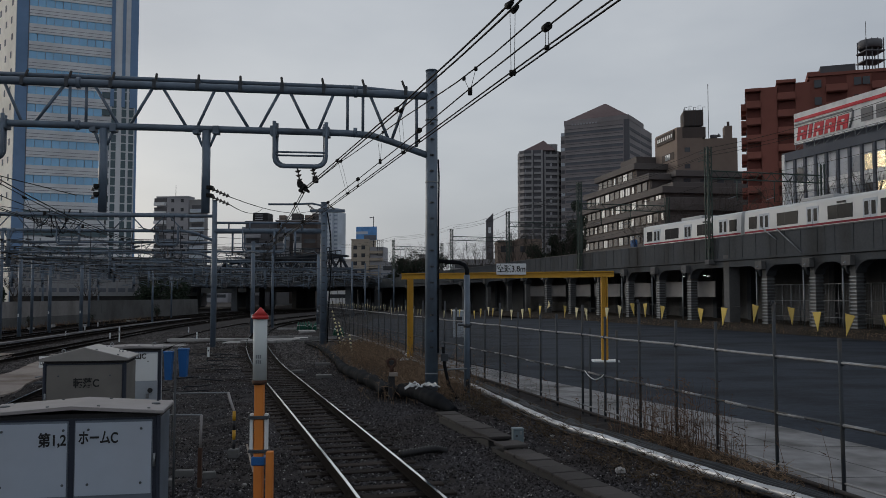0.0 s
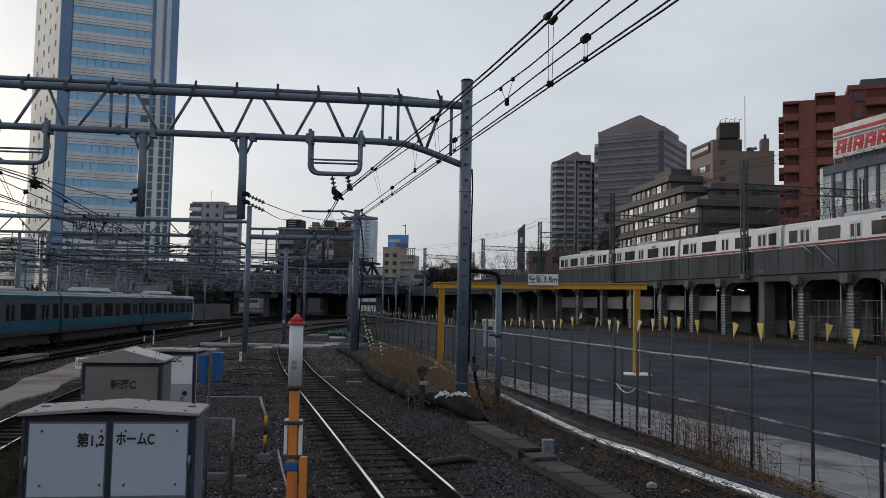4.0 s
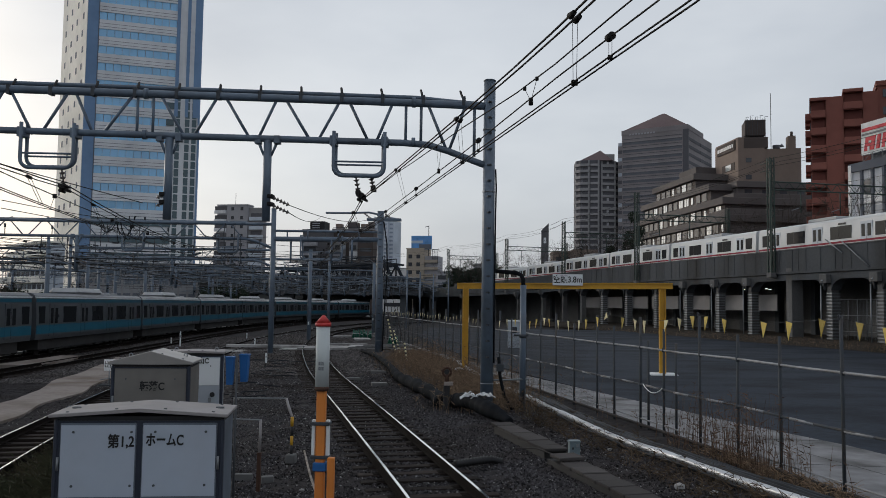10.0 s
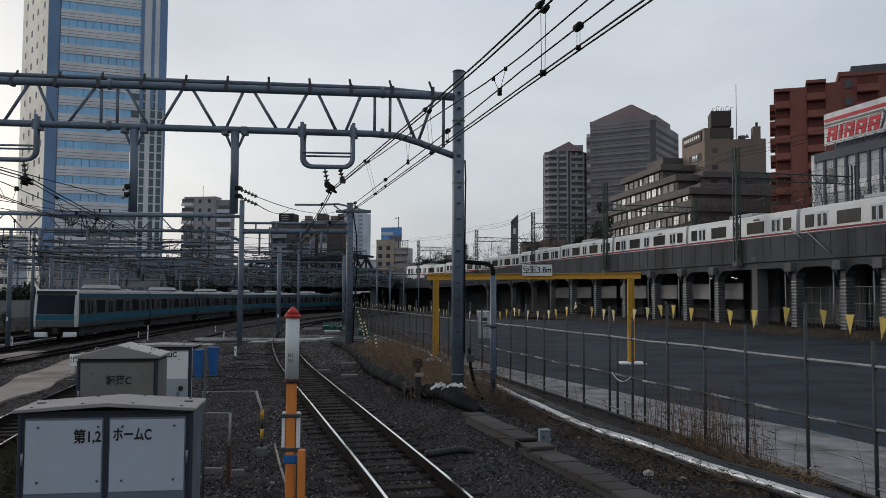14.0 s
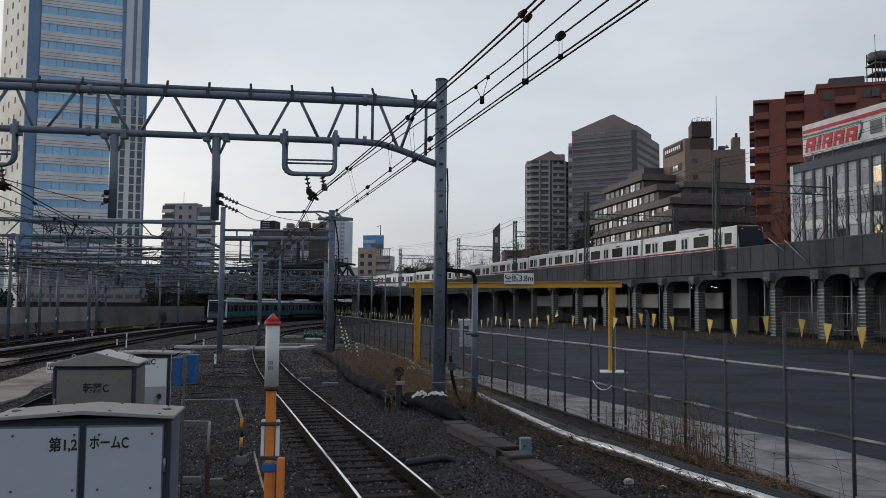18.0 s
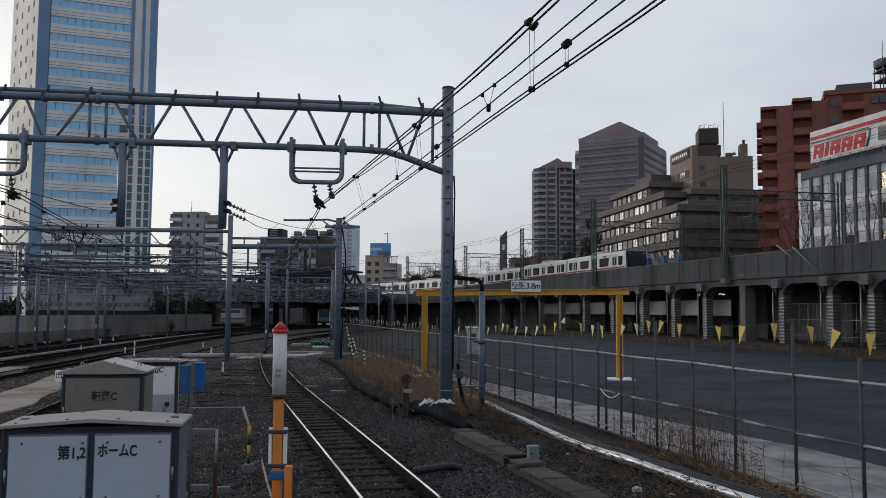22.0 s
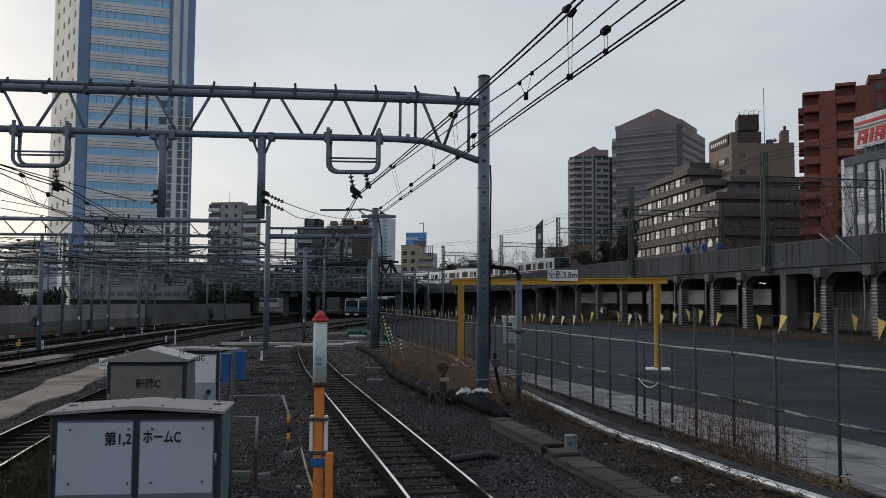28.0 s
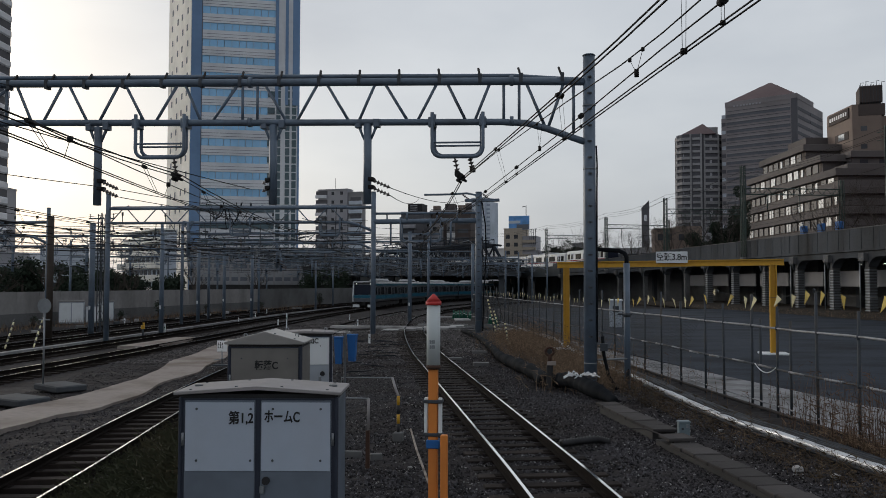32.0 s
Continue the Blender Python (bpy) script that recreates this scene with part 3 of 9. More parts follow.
def sheet(name, edges, z, material, label, category="pavement", thick=0.05):
    """A paved strip between two edge lines, given as rows (x0, x1, y)."""
    bm = bmesh.new()
    rows = [[bm.verts.new((x, y, z + dz)) for dz in (-thick, 0) for x in (x0, x1)] for x0, x1, y in edges]
    for a, b in zip(rows, rows[1:]):
        for i, j in ((2, 3), (0, 2), (3, 1), (1, 0)):
            bm.faces.new((a[i], a[j], b[j], b[i]))
    bm.faces.new((rows[0][0], rows[0][1], rows[0][3], rows[0][2]))
    bm.faces.new((rows[-1][0], rows[-1][1], rows[-1][3], rows[-1][2]))
    ob = part(name, bm, material)
    return tagged(ob, label, category, kind="structure")


RAIL = [(-0.062, -0.15), (0.062, -0.15), (0.062, -0.138), (0.012, -0.122), (0.010, -0.04), (0.033, -0.032), (0.033, -0.004), (-0.033, -0.004), (-0.033, -0.032), (-0.010, -0.04), (-0.012, -0.122), (-0.062, -0.138)]


def build_track(name, path, s0, s1, label, near=False, mark=(-1e9, 1e9)):
    """Two rails and sleepers along a path from y = s0 to s1."""
    keep = path[(path[:, 1] >= s0) & (path[:, 1] <= s1)]
    root = tagged(new(name), label, "railway track", kind="structure")
    for side in (-0.566, 0.566):
        line = offset_path(keep, side)
        part("rail", extrude_profile(RAIL, line), M["railside"], root)
        head = extrude_profile([(-0.023, -0.004), (0.023, -0.004), (0.023, 0.0), (-0.023, 0.0)], line)
        part("rail_head", head, M["railtop"], root, "polished bright steel running surface")
    s = np.r_[0, np.cumsum(np.linalg.norm(np.diff(keep[:, :2], axis=0), axis=1))]
    me = mesh_of("sleeper", box(-1.0, 1.0, -0.11, 0.11, -0.3, -0.155, bevel=0.012), M["sleeper"])
    rest = bmesh.new()
    plates = bmesh.new()
    for a in np.arange(0.3, s[-1], 0.6):
        x, y, z = (np.interp(a, s, keep[:, k]) for k in range(3))
        x2, y2 = np.interp(a + 0.3, s, keep[:, 0]), np.interp(a + 0.3, s, keep[:, 1])
        m = pose(x + random.uniform(-0.03, 0.03), y, z - random.uniform(0, 0.02), 0, 0, math.degrees(math.atan2(-(x2 - x), y2 - y)) + random.uniform(-0.7, 0.7))
        if near and mark[0] < y < mark[1]:
            piece("sleeper", me, root, m)
            if y < 24:
                for side in (-0.566, 0.566):
                    box(-0.17, 0.17, -0.08, 0.08, -0.158, -0.147, plates, m=m @ pose(side, 0, 0))
        else:
            box(-1.0, 1.0, -0.11, 0.11, -0.3, -0.155, rest, m=m)
    if len(plates.verts):
        tagged(part("tie_plates", plates, M["railside"], root), kind="stuff")
    if len(rest.verts):
        tagged(part("sleepers", rest, M["sleeper"], root), kind="stuff")
    return root


def stone_field(n, ylo, yhi, power, bands, r0, r1, rng):
    """Rows (x, y, z, size) of loose stones between offsets from the near track."""
    y = ylo + (yhi - ylo) * rng.random(n) ** power
    pick = rng.random(n)
    l = np.zeros(n)
    acc = 0.0
    for share, lo, hi in bands:
        sel = (pick >= acc) & (pick < acc + share)
        l[sel] = rng.uniform(lo, hi, int(sel.sum()))
        acc += share
    x = np.interp(y, TRACK_A[:, 1], TRACK_A[:, 0]) + l
    ok = np.ones(n, bool)
    for path, up in ((TRACK_A, 0), (TRACK_B, 0)):
        off = np.abs(np.abs(x - np.interp(y, path[:, 1], path[:, 0])) - 0.566)
        ok &= off > 0.1
    ok &= ~((x > np.interp(y, *PATH_LEFT)) & (x < np.interp(y, *PATH_RIGHT)) & (y < 47.5))
    x, y = x[ok], y[ok]
    return x, y, ground_height(x, y), r0 + (r1 - r0) * rng.random(len(x)) ** 2


def build_stones():
    """Loose ballast beside and between the near rails, and over the yard beyond."""
    rng = np.random.default_rng(11)
    base = np.array([(1, 0, 0), (-1, 0, 0), (0, 1, 0), (0, -1, 0), (0, 0, 1), (0, 0, -1)], float)
    tri = np.array([(0, 2, 4), (2, 1, 4), (1, 3, 4), (3, 0, 4), (2, 0, 5), (1, 2, 5), (3, 1, 5), (0, 3, 5)])
    fields = (("ballast_stones", 80000, 8.5, 35.5, 1.5, ((0.72, -3.6, 3.2), (0.28, -14, -3.6)), 0.014, 0.044, "loose grey-brown crushed ballast stones along the rails"),
              ("yard_stones", 60000, 33, 78, 1.3, ((0.35, -3.6, 3.0), (0.65, -15, -3.6)), 0.025, 0.07, "coarse dark ballast stones across the yard beyond"),
              ("bank_stones", 42000, 8.5, 30, 1.4, ((1.0, 1.6, 4.9),), 0.012, 0.042, "dark brown-grey stones strewn between trough and fence"),
              ("pale_chips", 14000, 9, 40, 1.5, ((0.7, -3.4, 4.6), (0.3, -10, -3.4)), 0.007, 0.03, "scattered chips of pale stone among the ballast"))
    for name, n, ylo, yhi, power, bands, r0, r1, label in fields:
        x, y, z, r = stone_field(n, ylo, yhi, power, bands, r0, r1, rng)
        k = base[None] * rng.uniform(0.6, 1.15, (len(x), 6, 1)) * r[:, None, None] * (1, 1, 0.8)
        a = rng.uniform(0, 6.28, len(x))
        c, s = np.cos(a)[:, None], np.sin(a)[:, None]
        V = np.stack([k[:, :, 0] * c - k[:, :, 1] * s + x[:, None], k[:, :, 0] * s + k[:, :, 1] * c + y[:, None], k[:, :, 2] + 0.2 * k[:, :, 1] + z[:, None] + 0.008], -1).reshape(-1, 3)
        F = (tri[None] + 6 * np.arange(len(x))[:, None, None]).reshape(-1, 3)
        me = bpy.data.meshes.new(name)
        me.from_pydata(V.tolist(), [], F.tolist())
        me.materials.append(M[{"pale_chips": "palecon", "yard_stones": "yardstone"}.get(name, "stone")])
        tagged(new(name, me), label, "ballast", kind="stuff")


PATH_LEFT = ([4, 12, 19, 21.3, 26.5, 33.3, 39.5, 48], [-13.0, -14.4, -15.3, -15.3, -15.8, -18.1, -19.6, -22.2])
PATH_RIGHT = ([4, 12, 16.7, 19, 19.9, 22.7, 25.5, 29, 35.9, 47], [-11.9, -12.9, -13.5, -13.6, -13.1, -13.6, -14.4, -14.9, -16.85, -20.7])


def fence_x(y):
    return 4.16 - 0.265 * (y - 17.2)


def build_paving():
    rows = [(5.2, 17.0, -12), (6.2, 17.0, 9), (7.97, 20, 15.2), (7.29, 24, 17.6), (5.81, 29, 20.95), (3.76, 33, 26.65), (1.33, 31, 34), (-1.5, 28, 45), (-4.5, 24.5, 60), (-7, 20.5, 75), (-8, 14, 100)]
    sheet("road", rows, -0.085, M["asphalt"], "dark worn asphalt of an empty vehicle yard", "asphalt yard")
    ys = [-8, 3, 9, 12.9, 17.6, 20.95, 26.65, 34, 45, 58]
    w_list = [3.4, 3.4, 3.4, 3.35, 3.24, 2.64, 2.0, 1.3, 0.8, 0.6]
    sheet("pavement", [(fence_x(y) + 0.18, fence_x(y) + a, y) for y, a in zip(ys, w_list)], -0.062, M["wetcon"], "pale damp-stained concrete apron along the wire fence", "concrete apron")
    root = tagged(new("pavement_joints"), "dark open joints across the concrete apron", "joint", kind="structure")
    for k, y in enumerate((9.5, 12.6, 15.4, 18.2, 21.5, 25.5, 30.5)):
        w = float(np.interp(y, ys, w_list)) - 0.02
        part("joint", box(0.2, w, -0.012, 0.012, -0.07, -0.059), M["black"], root).matrix_basis = pose(fence_x(y), y, 0, 0, 0, 3 * math.sin(k * 2.1))
    part("joint", extrude_profile([(-0.01, -0.07), (0.01, -0.07), (0.01, -0.059), (-0.01, -0.059)], np.array([(fence_x(y) + 1.75 + 0.04 * math.sin(y), y, 0.0) for y in np.arange(7, 24, 0.8)])), M["black"], root)
    ys = np.arange(4, 47.6, 0.45)
    rag = np.random.default_rng(6)
    lx = np.interp(ys, *PATH_LEFT) + rag.normal(0, 0.015, len(ys)) + 0.09 * np.sin(ys * 0.9)
    rx = np.interp(ys, *PATH_RIGHT) + rag.normal(0, 0.015, len(ys)) + 0.08 * np.sin(ys * 1.1 + 1)
    sheet("footpath", list(zip(lx, rx, ys)), -0.6, M["sandpath"], "pale rust-stained sandy service path curving between the tracks", "path", 0.2)
    # level crossing of concrete panels over the near tracks
    root = tagged(new("level_crossing"), "pale concrete panels of a staff crossing over the rails", "level crossing", kind="structure")
    for i in range(12):
        x0 = -17.6 + i * 1.08
        y0 = 50.0 + 0.12 * i
        z = -0.02 - 0.30 * max(0, min(1, (-11.8 - x0) / 3.5))
        part("crossing_panel", box(x0, x0 + 1.04, y0, y0 + 2.6, z - 0.14, z + 0.002, bevel=0.01), M["palecon"], root)
    for x, y, w, d, rz in ((-10.4, 56.0, 3.4, 0.5, 4), (-8.6, 53.6, 1.6, 2.2, 14), (-7.0, 54.2, 1.0, 2.4, 20), (-11.6, 69.6, 4.0, 0.9, 2), (-10.4, 64.5, 1.2, 2.6, 12), (-14.6, 52.4, 5.0, 0.7, 3)):
        part("crossing_panel", box(-w / 2, w / 2, -d / 2, d / 2, -0.16, 0.0, bevel=0.01), M["palecon"], root).matrix_basis = pose(x, y, 0.0, 0, 0, rz)
    build_trough()


def build_trough():
    """Cable trough lids, lying end to end."""
    root = tagged(new("cable_trough"), "weathered brown-grey concrete cable trough with loose lids", "cable trough", kind="structure")
    a, b = Vector((0.22, 18.5, 0)), Vector((2.35, 11.6, 0))
    d = (b - a).normalized()
    yaw = math.degrees(math.atan2(d.y, d.x))
    me = mesh_of("lid", box(-0.235, 0.235, -0.235, 0.235, -0.06, 0.0, bevel=0.012), M["slab"])
    n = int((b - a).length / 0.5) + 8
    for i in range(n):
        if i == 7:      # one lid is missing, the trough lies open
            continue
        p = a + d * (0.5 * i)
        shift = -0.05 if i < 7 else -0.15
        up = (0.1 if i < 7 else 0.05) + random.uniform(-0.014, 0.014) + (0.05 if i == 8 else 0.0)
        piece("lid", me, root, pose(p.x + shift, p.y, 0.0 + up, random.uniform(-1, 1), random.uniform(-1, 1), yaw + random.uniform(-1.5, 1.5)))
    # concrete walls made near black: their shaded side put into the colour
    part("trough_wall", box(0, 3.15, -0.215, 0.215, -0.2, 0.035, m=Matrix.Translation(a + Vector((-0.05, 0, 0))) @ pose(0, 0, 0, 0, 0, yaw)), M["under"], root)
    part("trough_wall", box(3.6, 0.5 * n, -0.215, 0.215, -0.2, -0.016, m=Matrix.Translation(a + Vector((-0.15, 0, 0))) @ pose(0, 0, 0, 0, 0, yaw)), M["under"], root)


# ---- portals and wires ----
def truss_beam(root, a, b, h=1.05, r=0.085, pitch=1.62, depth=0.5, material=None, simple=False):
    """A tubular beam: two upper chords, one lower chord, zigzag webs."""
    material = material or M["steelpaint"]
    a, b = Vector(a), Vector(b)
    d = (b - a).normalized()
    s = Vector((-d.y, d.x, 0))
    up = Vector((0, 0, h))
    L = (b - a).length
    part("upper_chord", cyl(a + up, b + up, r * 1.15, n=10), material, root)
    if not simple:
        part("back_chord", cyl(a + up + s * depth + Vector((0, 0, 0.14)), b + up + s * depth + Vector((0, 0, 0.14)), r * 0.6, n=8), material, root)
    part("lower_chord", cyl(a, b, r, n=10), material, root)
    n = max(int(L / pitch), 1)
    st = L / n
    for i in range(n):
        p, q = a + d * (st * i + 0.12), a + d * (st * (i + 0.5) - 0.12)
        part("web_bar", cyl(p, q + up, r * 0.42, n=6), material, root)
        p, q = a + d * (st * (i + 0.5) + 0.12), a + d * (st * (i + 1) - 0.12)
        part("web_bar", cyl(p + up, q, r * 0.42, n=6), material, root)
        if not simple:
            m = a + d * (st * (i + 0.5)) + up
            part("clamp", cyl(m + Vector((0, 0, 0.08)), m + s * depth + Vector((0, 0, 0.22)), r * 0.45, n=5), material, root)


def u_hanger(root, c, d, w=1.36, drop=0.95, rise=0.25, material=None, r=0.05):
    """A double U of tube that hangs under a beam at c, across direction d."""
    material = material or M["steelpaint"]
    c, d = Vector(c), Vector(d).normalized()
    s = Vector((-d.y, d.x, 0))
    for k, (side, ww, dd) in enumerate(((-0.14, w, drop), (0.14, w * 0.94, drop * 0.93))):
        pts = [c + s * side - d * (ww / 2) + Vector((0, 0, rise))]
        pts += [c + s * side - d * (ww / 2 - 0.24 * (1 - math.cos(t))) + Vector((0, 0, -dd + 0.24 * (1 - math.sin(t)))) for t in (0, 0.4, 0.8, 1.2, 1.57)]
        pts += [c + s * side + d * (ww / 2 - 0.24 * (1 - math.cos(t))) + Vector((0, 0, -dd + 0.24 * (1 - math.sin(t)))) for t in (1.57, 1.2, 0.8, 0.4, 0)]
        pts += [c + s * side + d * (ww / 2) + Vector((0, 0, rise))]
        part("hanger_tube", tube(pts, r, 8), material, root)
    for sgn in (-1, 1):
        part("cross_bar", cyl(c - d * (w / 2) + s * (0.12 * sgn) + Vector((0, 0, -drop * 0.62 - 0.025 * sgn)), c + d * (w / 2) + s * (0.12 * sgn) + Vector((0, 0, -drop * 0.62 - 0.025 * sgn)), 0.026, n=6), material, root)


def insulator(root, p, q, r=0.06, n=5):
    """A string of sheds between two points."""
    p, q = Vector(p), Vector(q)
    bm = cyl(p, q, r * 0.28, n=6)
    for i in range(n):
        c = p.lerp(q, (i + 0.5) / n)
        e = (q - p).normalized() * 0.035
        cyl(c - e, c + e * 0.3, r, r * 0.45, 8, bm)
    part("insulator", bm, M["insul"], root, "dark ribbed porcelain insulator")


def mast(root, x, y, z0, z1, r=0.16, bands=True):
    part("mast", cyl((x, y, z0), (x, y, z1), r * 1.05, r * 0.95, 16), M["steelpaint"], root)
    part("mast_cap", cyl((x, y, z1), (x, y, z1 + 0.03), r * 1.08, r * 0.9, 16), M["steelpaint"], root)
    if bands:
        z = z0 + 1.6
        while z < z1 - 0.3:
            part("step_clip", prism([(x - 0.3 * r, y - r * 0.92), (x - 0.1 * r, y - r - 0.035), (x + 0.08 * r, y - r - 0.012), (x + 0.26 * r, y - r - 0.035), (x + 0.45 * r, y - r * 0.85)], z - 0.02, z + 0.025), M["darksteel"], root)
            z += 0.43
        for z in (z1 - 1.35, z1 - 3.05, z0 + 0.9):
            part("joint_ring", cyl((x, y, z - 0.012), (x, y, z + 0.012), r * 1.06, n=16), M["galv"], root)


def drop_post(root, x, y, z1, z0, arm=None):
    part("drop_post", cyl((x, y, z1), (x, y, z0), 0.11, n=12), M["steelpaint"], root)
    for a in (-1, 1):
        part("gusset", cyl((x + a * 0.26, y, z1 - 0.02), (x + a * 0.10, y, z1 - 0.42), 0.05, 0.03, 6), M["steelpaint"], root)
        part("clip", box(x + a * 0.26 - 0.08, x + a * 0.26 + 0.08, y - 0.11, y + 0.11, z1 - 0.1, z1 + 0.12, bevel=0.01), M["steelpaint"], root)
    if arm:
        for dz in (0.0, 0.21):
            part("anchor_clamp", box(-0.07, 0.07, -0.13, 0.13, -0.05, 0.05, m=Matrix.Translation((x + arm * 0.12, y, z0 + 0.46 + dz)), bevel=0.01), M["wire"], root)
            reach = 0.6 if arm > 0 else 0.26
            insulator(root, (x + arm * 0.1, y, z0 + 0.46 + dz), (x + arm * (0.04 + reach), y, z0 + 0.46 - 0.4 * reach + dz), 0.062, 6 if arm > 0 else 3)


def p1y(x):
    return 22.1 + 0.115 * (x + 0.25)


def build_portal_near():
    root = thing("catenary_portal", pose(0, 0, 0), "blue-grey painted tubular steel portal with a truss beam over the tracks", "catenary portal", "catenary portals")
    xm, xl = -0.25, -27.5
    mast(root, xm, p1y(xm), -0.25, 8.84, 0.165)
    mast(root, xl, p1y(xl), -0.9, 8.95, 0.165)
    part("mast_base", cyl((xm, p1y(xm), -0.25), (xm, p1y(xm), 0.06), 0.33, 0.3, 14), M["concrete"], root)
    zu, zl = 8.18, 7.08
    A = lambda x, z, off=0.0: Vector((x, p1y(x) + off, z))
    # chords, slightly cambered to the left
    part("upper_chord", tube([A(xl, zu + 0.15), A(-16, zu + 0.12), A(-9.4, zu + 0.06), A(-2.3, zu), A(xm, zu - 0.04)], 0.105, 14), M["steelpaint"], root)
    part("back_chord", tube([A(xl, zu + 0.43, 0.5), A(-16, zu + 0.41, 0.5), A(-9.4, zu + 0.35, 0.5), A(-2.3, zu + 0.27, 0.5), A(-1.2, zu + 0.16, 0.4), A(xm, zu, 0.0)], 0.06, 10), M["steelpaint"], root)
    part("lower_chord", tube([A(xl, zl + 0.14), A(-16, zl + 0.12), A(-9.4, zl + 0.05), A(-2.6, zl), A(-1.9, zl - 0.04), A(-1.35, zl - 0.2), A(-0.75, zl - 0.42), A(xm, zl - 0.6)], 0.09, 14), M["steelpaint"], root)
    for x in (-2.3, -9.4, -16.5):
        for z, r in ((zu + 0.02, 0.145), (zl + 0.02, 0.13)):
            part("flange", tube([A(x - 0.05, z + 0.04 * (x < -5)), A(x + 0.05, z + 0.04 * (x < -5))], r, 12), M["steelpaint"], root)
        for dx in (-0.21, 0.2):
            part("web_post", cyl(A(x + dx, zl), A(x + dx, zu), 0.04, n=8), M["steelpaint"], root)
    webs = [(-0.66, 8.1, -0.66, 6.75), (-0.92, 8.1, -1.32, 6.95), (-1.9, 8.1, -1.42, 6.95)]
    lows = [-3.4, -4.95, -6.54, -8.25, -10.62, -12.2, -13.8, -15.4, -17.9, -19.5, -21.1, -22.7]
    ups = [-2.74, -4.16, -5.84, -7.42, -9.05, -11.33, -13.0, -14.6, -16.1, -18.7, -20.3, -21.9]
    for i, lo in enumerate(lows):
        hi = ups[i]
        if lo != -10.62:
            webs.append((hi - 0.12, zu, lo + 0.1, zl))
        hi = {-8.25: -9.0, -10.62: -11.33}.get(lo, ups[min(i + 1, len(ups) - 1)])
        if lo == -8.25:
            webs.append((-9.0, zu, lo - 0.1, zl))
            webs.append((-9.75, zu, -10.52, zl))
            continue
        webs.append((hi + 0.12, zu, lo - 0.1, zl))
    for x0, z0, x1, z1 in webs:
        part("web_bar", cyl(A(x0, z0), A(x1, z1), 0.042, n=8), M["steelpaint"], root)
    x = -0.95
    while x > -24:
        part("clamp", cyl(A(x, zu + 0.08), A(x - 0.12, zu + 0.47, 0.46), 0.035, n=6), M["wire"], root)
        part("clamp_plate", box(-0.045, 0.045, -0.11, 0.09, -0.13, 0.12, m=Matrix.Translation(A(x, zu + 0.08))), M["darksteel"], root)
        x -= 1.09
    d = Vector((1, 0.115, 0))
    for x in (-3.74, -11.86):
        c = A(x, zl + (0.04 if x < -8 else 0.0))
        u_hanger(root, c, d)
        for dx in (-0.68, 0.68):
            part("hanger_clip", box(-0.09, 0.09, -0.17, 0.17, -0.13, 0.13, m=Matrix.Translation(c + d * dx), bevel=0.01), M["steelpaint"], root)
        for dx, dz in (((-0.09, -0.46), (0.31, -0.36)) if x > -8 else ((0.34, -0.5),)):
            b = c + d * dx + Vector((0, 0, -0.9))
            insulator(root, b, b + Vector((0.09, 0, dz)), 0.085, 4)
            part("suspension_clamp", box(-0.07, 0.07, -0.1, 0.1, -0.1, 0.03, m=Matrix.Translation(b + Vector((0.1, -0.06, dz))), bevel=0.02), M["wire"], root)
        # knot of clamps where the messengers hang
        k = Vector((-3.64, p1y(-3.64) - 0.1, 5.57)) if x > -8 else Vector((-11.4, p1y(-11.4) - 0.05, 5.66))
        for dx, dz, rr in ((-0.07, 0.05, 0.05), (0.05, 0.06, 0.055), (0.1, -0.05, 0.05), (-0.05, -0.07, 0.045), (0.0, 0.0, 0.06)):
            part("messenger_clamp", cyl(k + Vector((dx - 0.03, -0.09, dz)), k + Vector((dx + 0.03, 0.09, dz - 0.04)), rr, rr * 0.7, 8), M["wire"], root)
    for x, arm in ((-6.17, 1), (-8.75, -1), (-13.65, 1)):
        drop_post(root, x, p1y(x), zl - 0.02, 4.88, arm)
    # cable down the mast
    pts = [(xm + 0.18, p1y(xm) - 0.05, 6.4), (xm + 0.2, p1y(xm) - 0.08, 5.9), (xm + 0.19, p1y(xm) - 0.06, 5.2), (xm + 0.18, p1y(xm) - 0.06, 3.0), (xm + 0.18, p1y(xm) - 0.06, 1.2)]
    part("mast_cable", tube(pts, 0.022, 6), M["rubber"], root)
    return root


